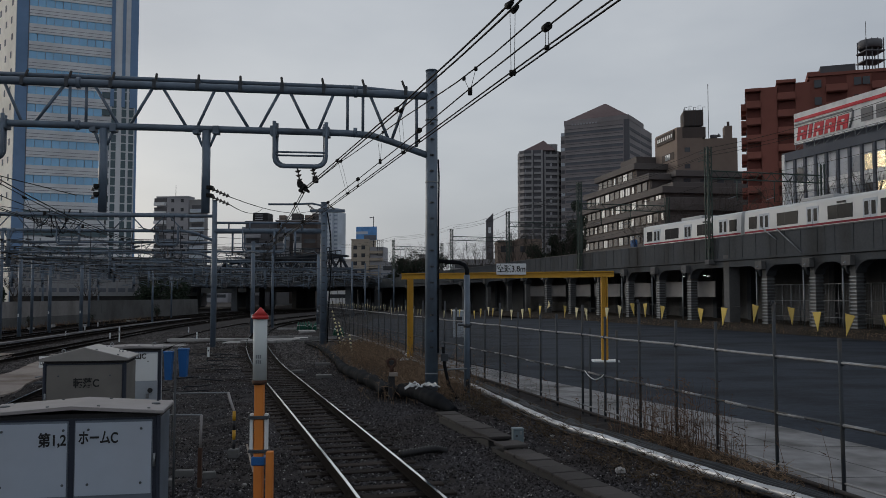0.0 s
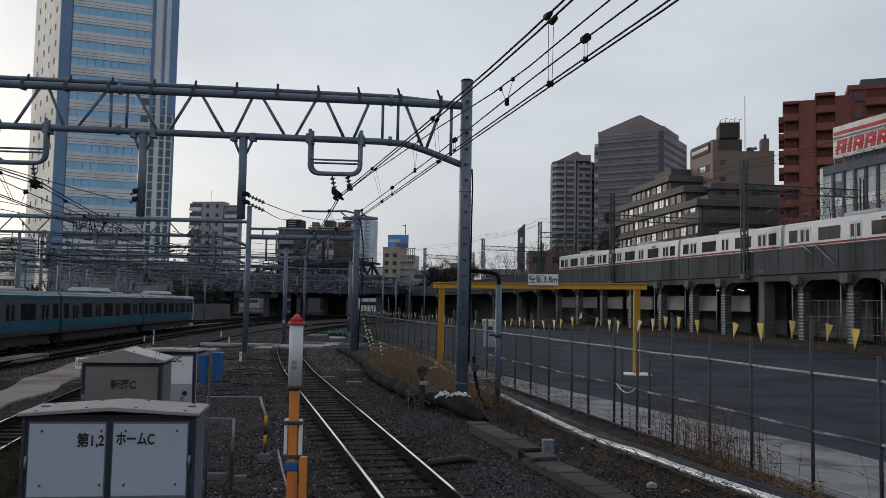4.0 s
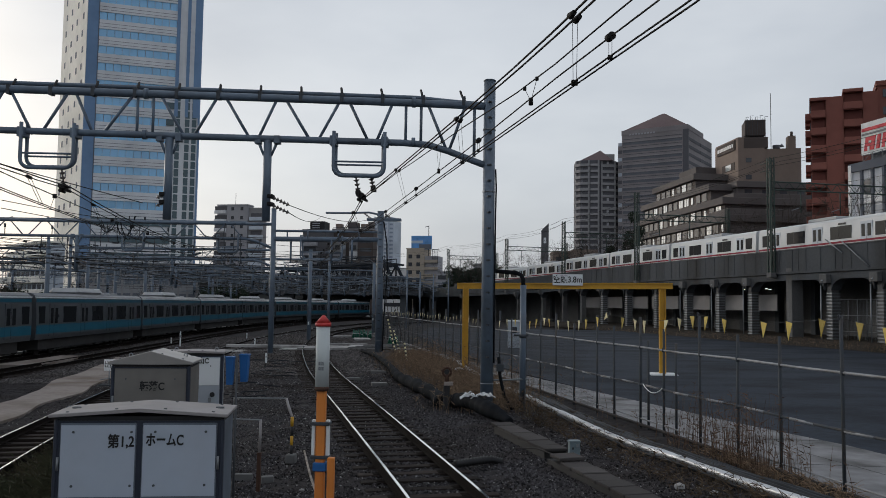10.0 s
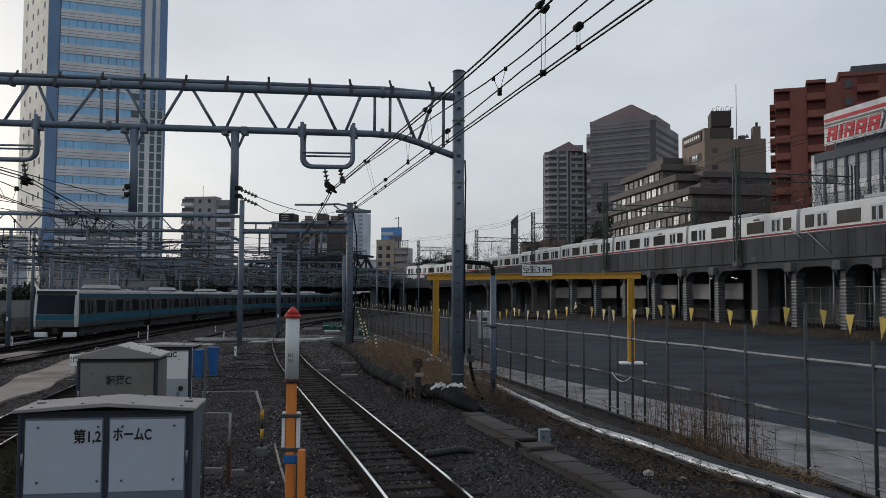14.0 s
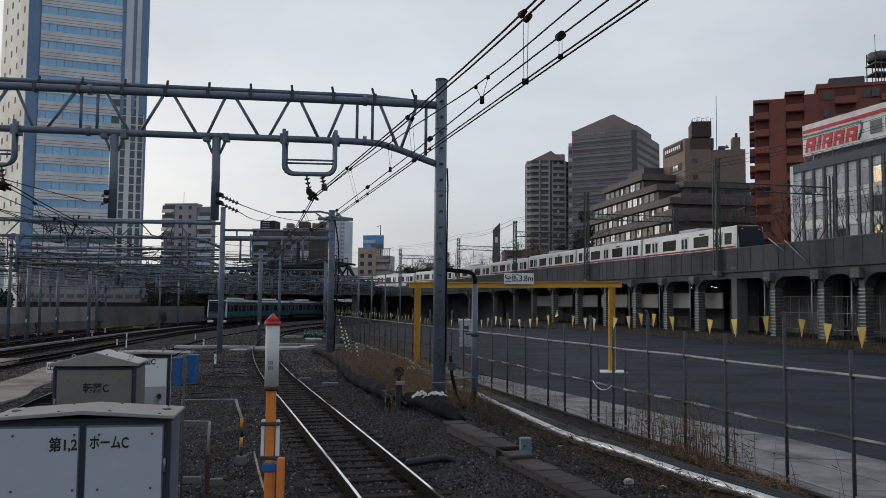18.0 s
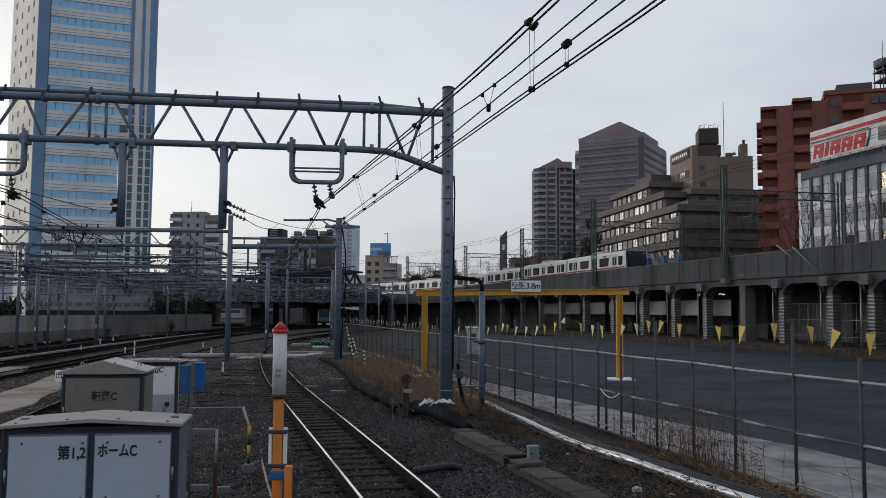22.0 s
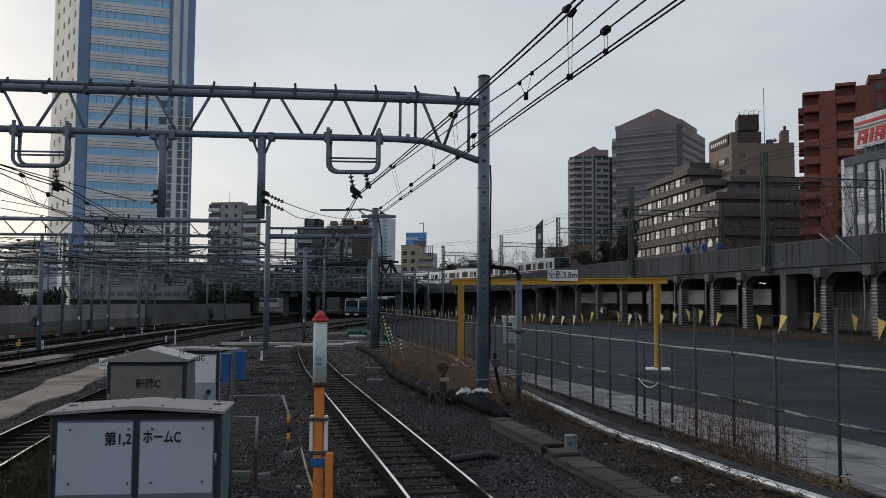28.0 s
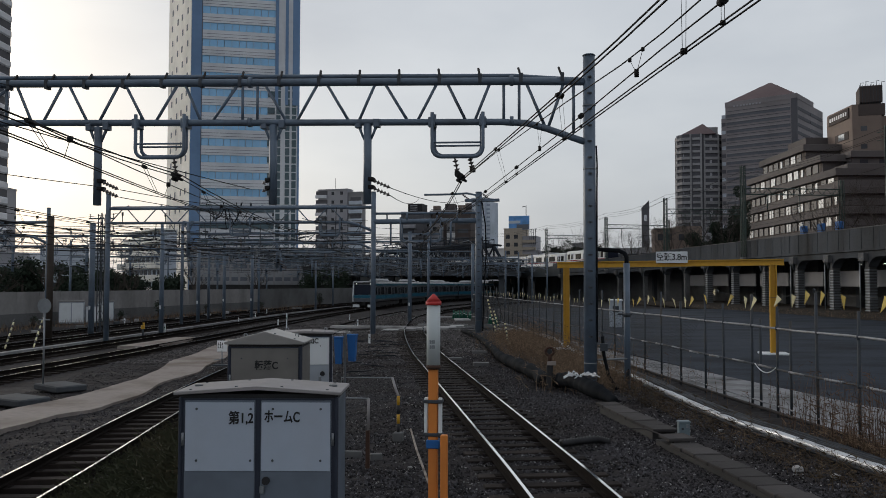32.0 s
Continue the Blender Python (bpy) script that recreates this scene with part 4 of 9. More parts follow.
def portal_far(x0, x1, y, slope, z0, zl=6.35, h=1.0, hang=(), posts=(), r=0.15, label="", top=0.9, simple=True):
    root = thing("catenary_portal", pose(0, 0, 0), label or "blue-grey steel catenary portal with a lattice beam across the yard", "catenary portal", "catenary portals")
    Y = lambda x: y + slope * (x - x1)
    for x in (x0, x1):
        mast(root, x, Y(x), z0 - 0.3, zl + h + top, r, bands=False)
    truss_beam(root, (x0, Y(x0), zl), (x1 - 1.6, Y(x1 - 1.6), zl), h, 0.085, 1.9, simple=simple)
    part("upper_chord", cyl((x1 - 1.6, Y(x1 - 1.6), zl + h), (x1, Y(x1), zl + h), 0.095, n=10), M["steelpaint"], root)
    part("knee", tube([(x1 - 1.6, Y(x1 - 1.6), zl), (x1 - 1.0, Y(x1 - 1), zl - 0.12), (x1, Y(x1), zl - 0.55)], 0.085, 8), M["steelpaint"], root)
    for x in hang:
        u_hanger(root, (x, Y(x), zl), (1, slope, 0), w=1.2, drop=0.8, r=0.05 if y < 55 else 0.032)
        insulator(root, (x, Y(x), zl - 0.9), (x + 0.05, Y(x), zl - 1.45), 0.07, 4)
    for x in posts:
        drop_post(root, x, Y(x), zl, zl - 2.0, 1)
        part("bracket_arm", tube([(x, Y(x), zl - 1.2), (x + 0.9, Y(x), zl - 0.95), (x + 1.8, Y(x), zl - 1.1)], 0.03, 5), M["steelpaint"], root)
        part("bracket_arm", tube([(x, Y(x), zl - 1.8), (x - 0.9, Y(x), zl - 1.5), (x - 1.8, Y(x), zl - 1.6)], 0.03, 5), M["steelpaint"], root)
    # registration arms, pull-off rods and small fittings along the beam
    rng = random.Random(int(y * 7 - x0))
    bm = bmesh.new()
    for _ in range(int((x1 - x0) * 1.7)):
        x = rng.uniform(x0 + 0.3, x1 - 0.5)
        a = Vector((x, Y(x) + rng.uniform(-0.3, 0.3), zl + rng.choice([0.0, 0.0, h])))
        k = rng.random()
        if k < 0.4:
            b = a + Vector((rng.uniform(-0.15, 0.15), 0, -rng.uniform(0.5, 1.9)))
            cyl(a, b, 0.026, n=4, bm=bm)
            c = b + Vector((rng.choice([-1, 1]) * rng.uniform(0.5, 1.5), rng.uniform(-0.4, 0.4), rng.uniform(-0.1, 0.35)))
            cyl(b, c, 0.022, n=4, bm=bm)
            cyl(b.lerp(c, 0.15), b.lerp(c, 0.45), 0.055, n=6, bm=bm)
        elif k < 0.7:
            b = a + Vector((rng.uniform(-1.2, 1.2), rng.uniform(-0.3, 0.3), -rng.uniform(0.3, 1.2)))
            cyl(a, b, 0.02, n=4, bm=bm)
        else:
            b = a + Vector((0, 0, rng.uniform(0.25, 0.7)))
            cyl(a, b, 0.025, n=4, bm=bm)
            cyl(b - Vector((0, 0, 0.2)), b, 0.06, n=6, bm=bm)
    tagged(part("beam_gear", bm, M["galv"] if int(y) % 4 == 0 else M["darksteel"], root), kind="stuff")
    return root


def wire_run(name, pts, r, sag=0.0, label="", steps=10):
    """An overhead wire through its supports, sagging between them."""
    out = []
    for a, b in zip(pts, pts[1:]):
        for i in range(steps):
            u = i / steps
            p = Vector(a).lerp(Vector(b), u)
            p.z -= sag * 4 * u * (1 - u)
            out.append(p)
    out.append(Vector(pts[-1]))
    return tube(out, r, 5)


def near_line():
    """The overhead line above the near track, as far as the first portal: twin messenger, auxiliaries and twin contact wire."""
    root = thing("overhead_line", pose(0, 0, 0), "dark overhead line with twin messenger wires and pear-shaped clamps", "overhead line", "overhead lines")
    X = lambda y: float(np.interp(y, [-8, 5.45, 7.46, 8.79, 10.23, 11.9, 15.6, 21.46, 22.2], [4.95, 1.27, 0.69, 0.32, -0.08, -0.55, -1.57, -3.2, -3.42]))
    ys = np.r_[np.arange(-8, 5, 1.5), np.linspace(5.45, 22.0, 14)]
    top = lambda y: float(np.interp(y, [-8, 2, 7.46, 11.9, 16.9, 22.0], [5.88, 5.6, 5.505, 5.505, 5.55, 5.6]))
    # the messengers run straight to the hanger; the upper auxiliary closes up with them
    side = lambda y: float(np.interp(y, [8.79, 22.0], [0.32, -3.65])) - X(y) if y > 8.79 else 0.0
    close = lambda y: side(y) * float(np.interp(y, [13, 17], [0.0, 1.0]))
    P = lambda y, z, o=0.0: Vector((X(y) + o, y, z))
    catch = lambda y: float(np.interp(y, [-8, 8, 12], [5.06, 5.035, 4.985]))
    for o, dz in ((-0.045, -0.005), (0.05, 0.015)):
        part("messenger_wire", tube([P(y, top(y) + dz, o + side(y)) for y in ys], 0.0125, 6), M["wire"], root)
        part("contact_wire", tube([P(y, 4.85, o * 0.6) for y in ys], 0.0085, 6), M["wire"], root)
    part("auxiliary_wire", tube([P(y, catch(y), 0.0) for y in ys], 0.0085, 6), M["wire"], root)
    upper = lambda y: float(np.interp(y, [-8, 6.28, 8.55, 11.86, 13.66, 22.0], [5.3, 5.21, 5.18, 5.37, 5.45, 5.56]))
    part("auxiliary_wire", tube([P(y, upper(y), close(y)) for y in ys], 0.0085, 6), M["wire"], root)
    for y in (2.3, 7.46, 11.9, 16.9):
        for k, o in enumerate((-0.045, 0.05)):
            yy = y + (0.06 if k else -0.06)
            part("clamp", cyl(P(yy - 0.055, top(yy) - 0.01, o + side(yy)), P(yy + 0.055, top(yy) - 0.01, o + side(yy)), 0.024, 0.036, 8), M["wire"], root, "pear-shaped wire clamp")
            part("dropper", cyl(P(yy, top(yy), o + side(yy)), P(yy, 4.85, o * 0.8), 0.0035, n=4), M["wire"], root)
        part("clip", box(X(y) - 0.03, X(y) + 0.03, y - 0.03, y + 0.03, 4.83, 4.875), M["wire"], root)
    for y in (3.0, 6.67, 10.99, 15.73, 19.8):
        part("clamp", cyl(P(y - 0.04, catch(y)), P(y + 0.04, catch(y)), 0.036, n=10), M["wire"], root)
        for o in (-0.012, 0.014):
            part("dropper", cyl(P(y, catch(y), o), P(y, 4.86, o), 0.003, n=4), M["wire"], root)
        part("clip", box(X(y) - 0.02, X(y) + 0.02, y - 0.02, y + 0.02, 4.84, 4.875), M["wire"], root)
    for y in (8.75, 13.6):
        for dy in (-0.2, 0.22):
            part("dropper", cyl(P(y + dy, upper(y)), P(y, 4.99), 0.0035, n=4), M["wire"], root)
            part("clip", cyl(P(y + dy, upper(y) - 0.02), P(y + dy, upper(y) + 0.02), 0.02, n=6), M["wire"], root)
        part("clamp", cyl(P(y, 4.95), P(y, 5.03), 0.025, n=8), M["wire"], root)
    return root


def catenary(path, ys, top, low, off=0.0, label="", dbl=True, mid=None, droppers=True, sag=0.35, near=0.0, stagger=0.35):
    """Messenger, auxiliary and contact wires over a track, with droppers."""
    root = thing("overhead_line", pose(0, 0, 0), label or "dark overhead line of messenger, droppers and contact wire", "overhead line", "overhead lines")
    P = lambda y, z, o=0.0: Vector((track_x(path, y) + off + o, y, z + float(np.interp(y, path[:, 1], path[:, 2]))))
    sup = [P(y, top, near if i == 0 else 0.0) for i, y in enumerate(ys)]
    part("messenger_wire", wire_run("m", sup, 0.013, sag), M["wire"], root)
    if dbl:
        part("messenger_wire", wire_run("m", [p + Vector((0.09, 0, 0.05)) for p in sup], 0.016, sag), M["wire"], root)
    fine = np.linspace(ys[0], ys[-1], 30)
    part("contact_wire", tube([P(y, low, stagger) for y in fine], 0.011, 5), M["wire"], root)
    if dbl:
        part("contact_wire", tube([P(y, low + 0.01, stagger + 0.08) for y in fine], 0.011, 5), M["wire"], root)
    if mid:
        part("auxiliary_wire", tube([P(y, mid, stagger + 0.1) for y in fine], 0.011, 5), M["wire"], root)
    if droppers:
        for a, b in zip(ys, ys[1:]):
            n = max(int((b - a) / 5), 1)
            for i in range(n):
                u = (i + 0.5) / n
                y = a + (b - a) * u
                zt = top - sag * 4 * u * (1 - u)
                o = near * (1 - u) if a == ys[0] else 0.0
                bm = cyl(P(y, zt, o), P(y, low, stagger), 0.006, n=4)
                part("dropper", cyl(P(y, zt, o + 0.08), P(y, low, stagger + 0.06), 0.006, n=4, bm=bm), M["wire"], root)
                part("clamp", cyl(P(y - 0.12, zt, o + 0.04), P(y + 0.12, zt, o + 0.04), 0.045, n=8), M["wire"], root)
                if mid:
                    part("clamp", cyl(P(y + 0.7, mid - 0.05, stagger + 0.1), P(y + 0.7, mid + 0.05, stagger + 0.1), 0.05, n=8), M["wire"], root)
                    part("dropper", cyl(P(y + 0.7, mid, stagger + 0.1), P(y + 0.7, low, stagger), 0.006, n=4), M["wire"], root)
    return root


# ---- things beside the near track ----
def cabinet(name, m, w, d, h, rise, body, panel, roof, label, words=(), doors=2, low=0.3, over=0.03, thick=0.028, gable=False, eyes=True):
    """A trackside cabinet with a low pitched roof; local x along the front, front at y = 0."""
    root = thing(name, m, label, "signal cabinet", "signal cabinets")
    part("body", box(-w / 2, w / 2, 0.03, d, 0, h - 0.03, bevel=0.012), body, root)
    fr = 0.03
    for a in (-1, 1):
        part("corner_post", box(min(a * w / 2, a * (w / 2 - fr)), max(a * w / 2, a * (w / 2 - fr)), -0.014, 0.03, 0, h - 0.02, bevel=0.006), M["navyframe"], root, "dark painted corner angle")
    # sheet roof with its drip edge
    x0, x1, y0, y1 = -w / 2 - over, w / 2 + over, -over - 0.03, d + over
    bm = bmesh.new()
    prof = [(x0, h), (0, h + (0.0 if gable else rise)), (x1, h), (x1, h + thick), (0, h + thick + rise), (x0, h + thick)]
    fa, fb = [[bm.verts.new((x, y, z)) for x, z in prof] for y in (y0, y1)]
    bm.faces.new(fa)
    bm.faces.new(fb[::-1])
    for i in range(6):
        bm.faces.new((fa[i], fa[(i + 1) % 6], fb[(i + 1) % 6], fb[i]))
    bmesh.ops.bevel(bm, geom=bm.edges[:], offset=0.006, segments=1, affect="EDGES")
    top = part("roof", bm, roof, root)
    for k in range(4):
        for y in (y0 + 0.07, y1 - 0.07):
            x = x0 + 0.12 + (x1 - x0 - 0.24) * k / 3
            z = h + thick + rise * (1 - abs(x) / x1)
            part("rivet", cyl((x, y, z - 0.004), (x, y, z + 0.007), 0.012, n=8), M["postgrey"], top)
    # black fill under the roof: the gap's shadow put into colour
    part("roof_seal", prism([(-w / 2 + 0.004, 0.012), (w / 2 - 0.004, 0.012), (w / 2 - 0.004, d - 0.02), (-w / 2 + 0.004, d - 0.02)], h - 0.05, h + 0.004), M["black"], root)
    part("door_frame", box(-w / 2 + fr, w / 2 - fr, -0.004, 0.03, 0.03, h - 0.03), M["navyframe"], root, "dark recessed frame round the doors")
    dw = (w - 2 * fr) / doors
    for i in range(doors):
        g = 0.012 if doors == 1 else 0.022
        a, b = -w / 2 + fr + i * dw + g, -w / 2 + fr + (i + 1) * dw - g
        door = part("door", box(a, b, -0.02, 0.0, 0.05, h - 0.045, bevel=0.006), body, root)
        if panel is not None:
            part("panel", box(a + 0.008, b - 0.008, -0.026, -0.0205, low, h - 0.06, bevel=0.002), panel, door, "pale sheet-metal panel held by screws")
        if doors == 2:
            for sx in (a + 0.1, b - (0.035 if i == 0 else 0.085)):
                for sz in (h - 0.112, low + 0.085):
                    part("screw", cyl((sx, -0.024, sz), (sx, -0.034, sz), 0.01, n=8), M["postgrey"], door)
        else:
            for sx in (a + 0.12, b - 0.12):
                part("screw", cyl((sx, -0.018, h - 0.16), (sx, -0.028, h - 0.16), 0.009, n=8), M["postgrey"], door)
        hx = a - 0.012 if i == 0 else b + 0.012
        for hz in (h * 0.8, h * 0.3):
            part("hinge", cyl((hx, -0.022, hz - 0.05), (hx, -0.022, hz + 0.05), 0.011, n=8), M["galv"], door)
        if i == doors - 1:
            hx, hz = (a + 0.05, low - 0.075) if doors == 2 else (b - 0.09, low - 0.12)
            part("handle", cyl((hx, -0.02, hz), (hx, -0.05, hz), 0.032, n=12), M["black"], door, "round black lock handle")
            part("padlock", box(hx - 0.05, hx - 0.012, -0.045, -0.022, hz - 0.1, hz - 0.04, bevel=0.004), M["galv"], door, "small steel padlock")
    for text, size, x, z, wide in words:
        lettering(text, size, Matrix.Translation((x, -0.029 if panel is not None else -0.0225, z)) @ UPRIGHT, M["text"], root, depth=0.0015, label="black painted characters", wide=wide, heavy=0.0026)
    for a in (-1, 1):
        if not eyes:
            zz = h + thick + rise * 0.1
            part("lifting_plate", cyl((a * w * 0.44, d * 0.55, zz - 0.004), (a * w * 0.44, d * 0.55, zz + 0.012), 0.035, n=14), M["postgrey"], root, "flat dark lifting ring")
            continue
        zz = h + thick + rise * (1 - 0.72)
        pts = [(a * w * 0.36 + 0.02 * math.cos(t), d * 0.6, zz + 0.018 + 0.02 * math.sin(t)) for t in np.linspace(-0.9, 4.0, 9)]
        part("lifting_eye", tube(pts, 0.007, 5), M["galv"], root)
    return root


def build_cabinets():
    cabinet("signal_cabinet", pose(-2.81, 6.08, 0.05, 0, 0, 10.3), 1.29, 0.52, 1.775, 0.045, M["boxlower"], M["boxpanel"], M["boxroof"],
            "pale grey steel trackside cabinet with two doors and a low roof", [("第1,2", 0.112, -0.135, 1.585, 0.82), ("ホームC", 0.112, 0.195, 1.595, 0.7)], low=1.165, eyes=False)
    cabinet("signal_cabinet", pose(-3.85, 8.74, 0.05, 0, 0, 11.0), 0.85, 0.62, 1.98, 0.12, M["taupe"], None, M["tauperoof"],
            "taupe painted steel trackside cabinet with a pitched roof", [("転落C", 0.113, 0.02, 1.735, 0.88)], doors=1, over=0.03, gable=True)
    cabinet("signal_cabinet", pose(-3.954, 10.395, 0.0, 0, 0, 17.0), 0.72, 0.45, 2.05, 0.012, M["boxgrey"], M["white"], M["boxroof"],
            "white fronted steel trackside cabinet with a flat roof", [("山C", 0.09, 0.105, 1.955, 0.9)], doors=1, low=1.64, over=0.015)
    # two blue tubs hanging on one post beside the white cabinet
    root = thing("tub_stand", pose(-3.69, 11.33, 0), "two dark blue plastic tubs hung on a pale grey post", "bin")
    part("post", cyl((0, 0, -0.28), (0, 0, 2.0), 0.017, n=8), M["postgrey"], root)
    for x, y, z, w in ((-0.075, -0.06, 1.57, 0.055), (0.085, 0.09, 1.6, 0.062)):
        bm = bmesh.new()
        lo = [bm.verts.new((x + a * w * 0.72, y + b * w * 0.72, z)) for a, b in ((-1, -1), (1, -1), (1, 1), (-1, 1))]
        hi = [bm.verts.new((x + a * w, y + b * w, z + 0.38)) for a, b in ((-1, -1), (1, -1), (1, 1), (-1, 1))]
        bm.faces.new(lo[::-1])
        for k in range(4):
            bm.faces.new((lo[k], lo[(k + 1) % 4], hi[(k + 1) % 4], hi[k]))
        tub = part("tub", bm, M["blue"], root)
        part("rim", box(x - w - 0.008, x + w + 0.008, y - w - 0.008, y + w + 0.008, z + 0.37, z + 0.395, bevel=0.006), M["blue"], tub)
        part("hook", tube([(x, y, z + 0.39), (x * 0.5, y * 0.5, z + 0.42), (0, 0, z + 0.36)], 0.008, 5), M["galv"], tub)


def build_marker_post():
    root = thing("marker_post", pose(-1.245, 5.45, -0.1), "orange steel post with a white cylinder and a red cone cap", "marker post")
    z = 0.1
    part("post", box(-0.031, 0.031, -0.031, 0.031, 0, 2.16 + z, bevel=0.006), M["orange"], root)
    part("cylinder", cyl((0, 0, 2.15 + z), (0, 0, 2.585 + z), 0.048, n=24), M["postwhite"], root, "white plastic cylinder with a faint printed label")
    part("collar", cyl((0, 0, 2.125 + z), (0, 0, 2.155 + z), 0.05, n=24), M["rust"], root)
    cap = bmesh.new()
    cyl((0, 0, 2.575 + z), (0, 0, 2.60 + z), 0.056, n=24, bm=cap)
    cyl((0, 0, 2.60 + z), (0, 0, 2.655 + z), 0.055, 0.006, 24, cap)
    part("cap", cap, M["red"], root, "red pointed cap")
    for k in range(2):
        for a in range(3):
            part("label_bar", box(-0.018 + a * 0.013, -0.008 + a * 0.013, -0.0495, -0.046, 2.305 + z - 0.035 * k, 2.33 + z - 0.035 * k), M["galv"], root)
    for a in (-1, 1):
        part("side_plate", box(a * 0.05 - 0.012, a * 0.05 + 0.012, -0.018, 0.018, 1.66 + z, 1.925 + z, bevel=0.003), M["white"], root)
    for zz in (1.9, 1.67):
        part("clamp", box(-0.068, 0.068, -0.04, 0.04, zz - 0.012 + z, zz + 0.012 + z, bevel=0.004), M["darksteel"], root)
    part("block", box(-0.045, 0.05, -0.045, 0.045, 1.575 + z, 1.635 + z, bevel=0.006), M["blue"], root, "blue clamp block")
    part("cable", tube([(0.05, 0, 1.61 + z), (0.09, -0.01, 1.6 + z), (0.11, -0.03, 1.61 + z)], 0.007, 5), M["black"], root)
    second = thing("stub_post", pose(-1.155, 5.38, -0.1), "short orange steel stub post beside the marker post", "post")
    part("post", box(-0.024, 0.024, -0.024, 0.024, 0, 1.78, bevel=0.005), M["orange"], second)


def rail_frame(name, pts, r, label, material, category="guard rail", feet=True):
    root = thing(name, pose(*pts[0][:2], 0), label, category, "low guard rails")
    o = Vector((*pts[0][:2], 0))
    part("rail", tube([Vector(p) - o for p in pts], r, 6), material, root)
    if feet:
        for p in (pts[0], pts[-1]):
            q = Vector(p) - o
            part("foot", box(q.x - 0.06, q.x + 0.06, q.y - 0.06, q.y + 0.06, -0.2, -0.04, bevel=0.01), M["concrete"], root)
    return root


def build_clutter():
    g = lambda x, y: float(ground_height(np.array(x), np.array(y)))
    # low pipe frames beside the cabinets
    r1 = rail_frame("guard_rail", [(-4.6, 12.7, -0.05), (-4.6, 12.7, 0.89), (-3.68, 12.6, 0.9), (-3.69, 12.6, 0.39)], 0.016, "thin grey pipe frame with a pale post on a rusty stake", M["galv"], feet=False)
    part("stake", box(-0.03, 0.03, -0.03, 0.03, -0.2, 0.4, m=Matrix.Translation((0.91, -0.1, 0)), bevel=0.005), M["rust"], r1, "rust-brown lower stake")
    part("sleeve", cyl((0.915, -0.1, 0.4), (0.92, -0.1, 0.9), 0.022, n=8), M["boxroof"], r1, "pale peeling sleeve")
    rail_frame("guard_rail", [(-5.0, 15.3, -0.05), (-4.95, 15.25, 0.92), (-3.93, 15.2, 0.94)], 0.014, "weathered grey pipe rail joined to a striped post", M["galv"], feet=False)
    root = thing("warning_post", pose(-3.74, 14.9, -0.1), "short yellow and black striped post with a pale bent top", "post")
    part("bent_top", tube([(-0.19, 0.3, 1.04), (-0.12, 0.2, 0.9), (0.0, 0.0, 0.74)], 0.024, 8), M["boxroof"], root, "pale bent top")
    for i in range(4):
        part("stripe_band", cyl((0.0, 0, 0.74 - 0.17 * i), (0.0, 0, 0.57 - 0.17 * i), 0.03, n=8), M["yellow"] if i % 2 == 0 else M["black"], root)
    part("foot", box(-0.09, 0.09, -0.09, 0.09, -0.1, 0.07, bevel=0.015), M["concrete"], root, "pale concrete foot")
    for x0, x1, y, z0, z1 in ((-4.6, -3.68, 12.63, 0.12, 0.88), (-4.95, -3.95, 15.22, 0.3, 0.92)):
        bm = bmesh.new()
        h = z1 - z0
        for k in range(-int(h / 0.06), int((x1 - x0) / 0.06)):
            for up in (0, 1):
                a, b = x0 + 0.06 * k, x0 + 0.06 * k + h
                lo, hi = max(a, x0), min(b, x1)
                za, zb = z0 + (lo - a), z0 + (hi - a)
                if hi - lo > 0.03:
                    if up:
                        za, zb = z1 - (lo - a), z1 - (hi - a)
                    cyl((lo, y, za), (hi, y, zb), 0.0017, n=3, bm=bm, cap=False)
        tagged(part("mesh_panel", bm, M["darksteel"]), "panel of diamond wire mesh hung on the low pipe rail", "mesh panel", kind="stuff")
    rail_frame("slanting_bar", [(-3.5, 14.9, 0.03), (-2.95, 12.9, 0.03), (-2.45, 11.2, 0.02), (-1.9, 9.4, 0.0)], 0.02, "rust-mottled pale bar lying along the track edge", M["oldbar"], "bar", feet=False)
    # concrete pads and cut lengths on the ground
    for x, y, w, d, rz in ((-4.35, 12.95, 0.3, 0.14, 8), (-3.75, 13.35, 0.2, 0.12, 20), (-4.22, 13.57, 0.3, 0.1, 5), (-4.1, 29.1, 0.55, 0.4, 12), (-5.4, 31.3, 0.5, 0.3, 25), (-4.8, 33.8, 0.6, 0.3, 10), (-3.6, 31.5, 0.5, 0.25, -15)):
        ob = part("concrete_block", box(-w / 2, w / 2, -d / 2, d / 2, -0.08, 0.06, bevel=0.012), M["concrete"])
        ob.matrix_basis = pose(x, y, g(x, y) + 0.06, 0, 0, rz)
        tagged(ob, "small pale concrete block lying on the ballast", "concrete block", "concrete blocks")
    # grey junction box by the trough
    root = thing("junction_box", pose(1.43, 15.3, -0.08, 0, 0, 12), "small blue-grey steel junction box on the ground", "junction box")
    part("body", box(-0.1, 0.1, -0.07, 0.07, 0, 0.34, bevel=0.015), M["boxteal"], root)
    part("lid", box(-0.107, 0.107, -0.08, 0.08, 0.32, 0.36, bevel=0.01), M["boxteal"], root)
    part("latch", box(0.02, 0.06, -0.09, -0.07, 0.24, 0.3), M["galv"], root)
    part("mark", box(-0.06, -0.02, -0.076, -0.07, 0.2, 0.24), M["darksteel"], root)
    # corrugated conduit by the rail
    bm = bmesh.new()
    pts = [Vector((-0.72, 14.6, -0.08)), Vector((-0.42, 14.78, -0.06)), Vector((-0.1, 15.05, -0.06)), Vector((0.12, 15.12, -0.12))]
    n = 34
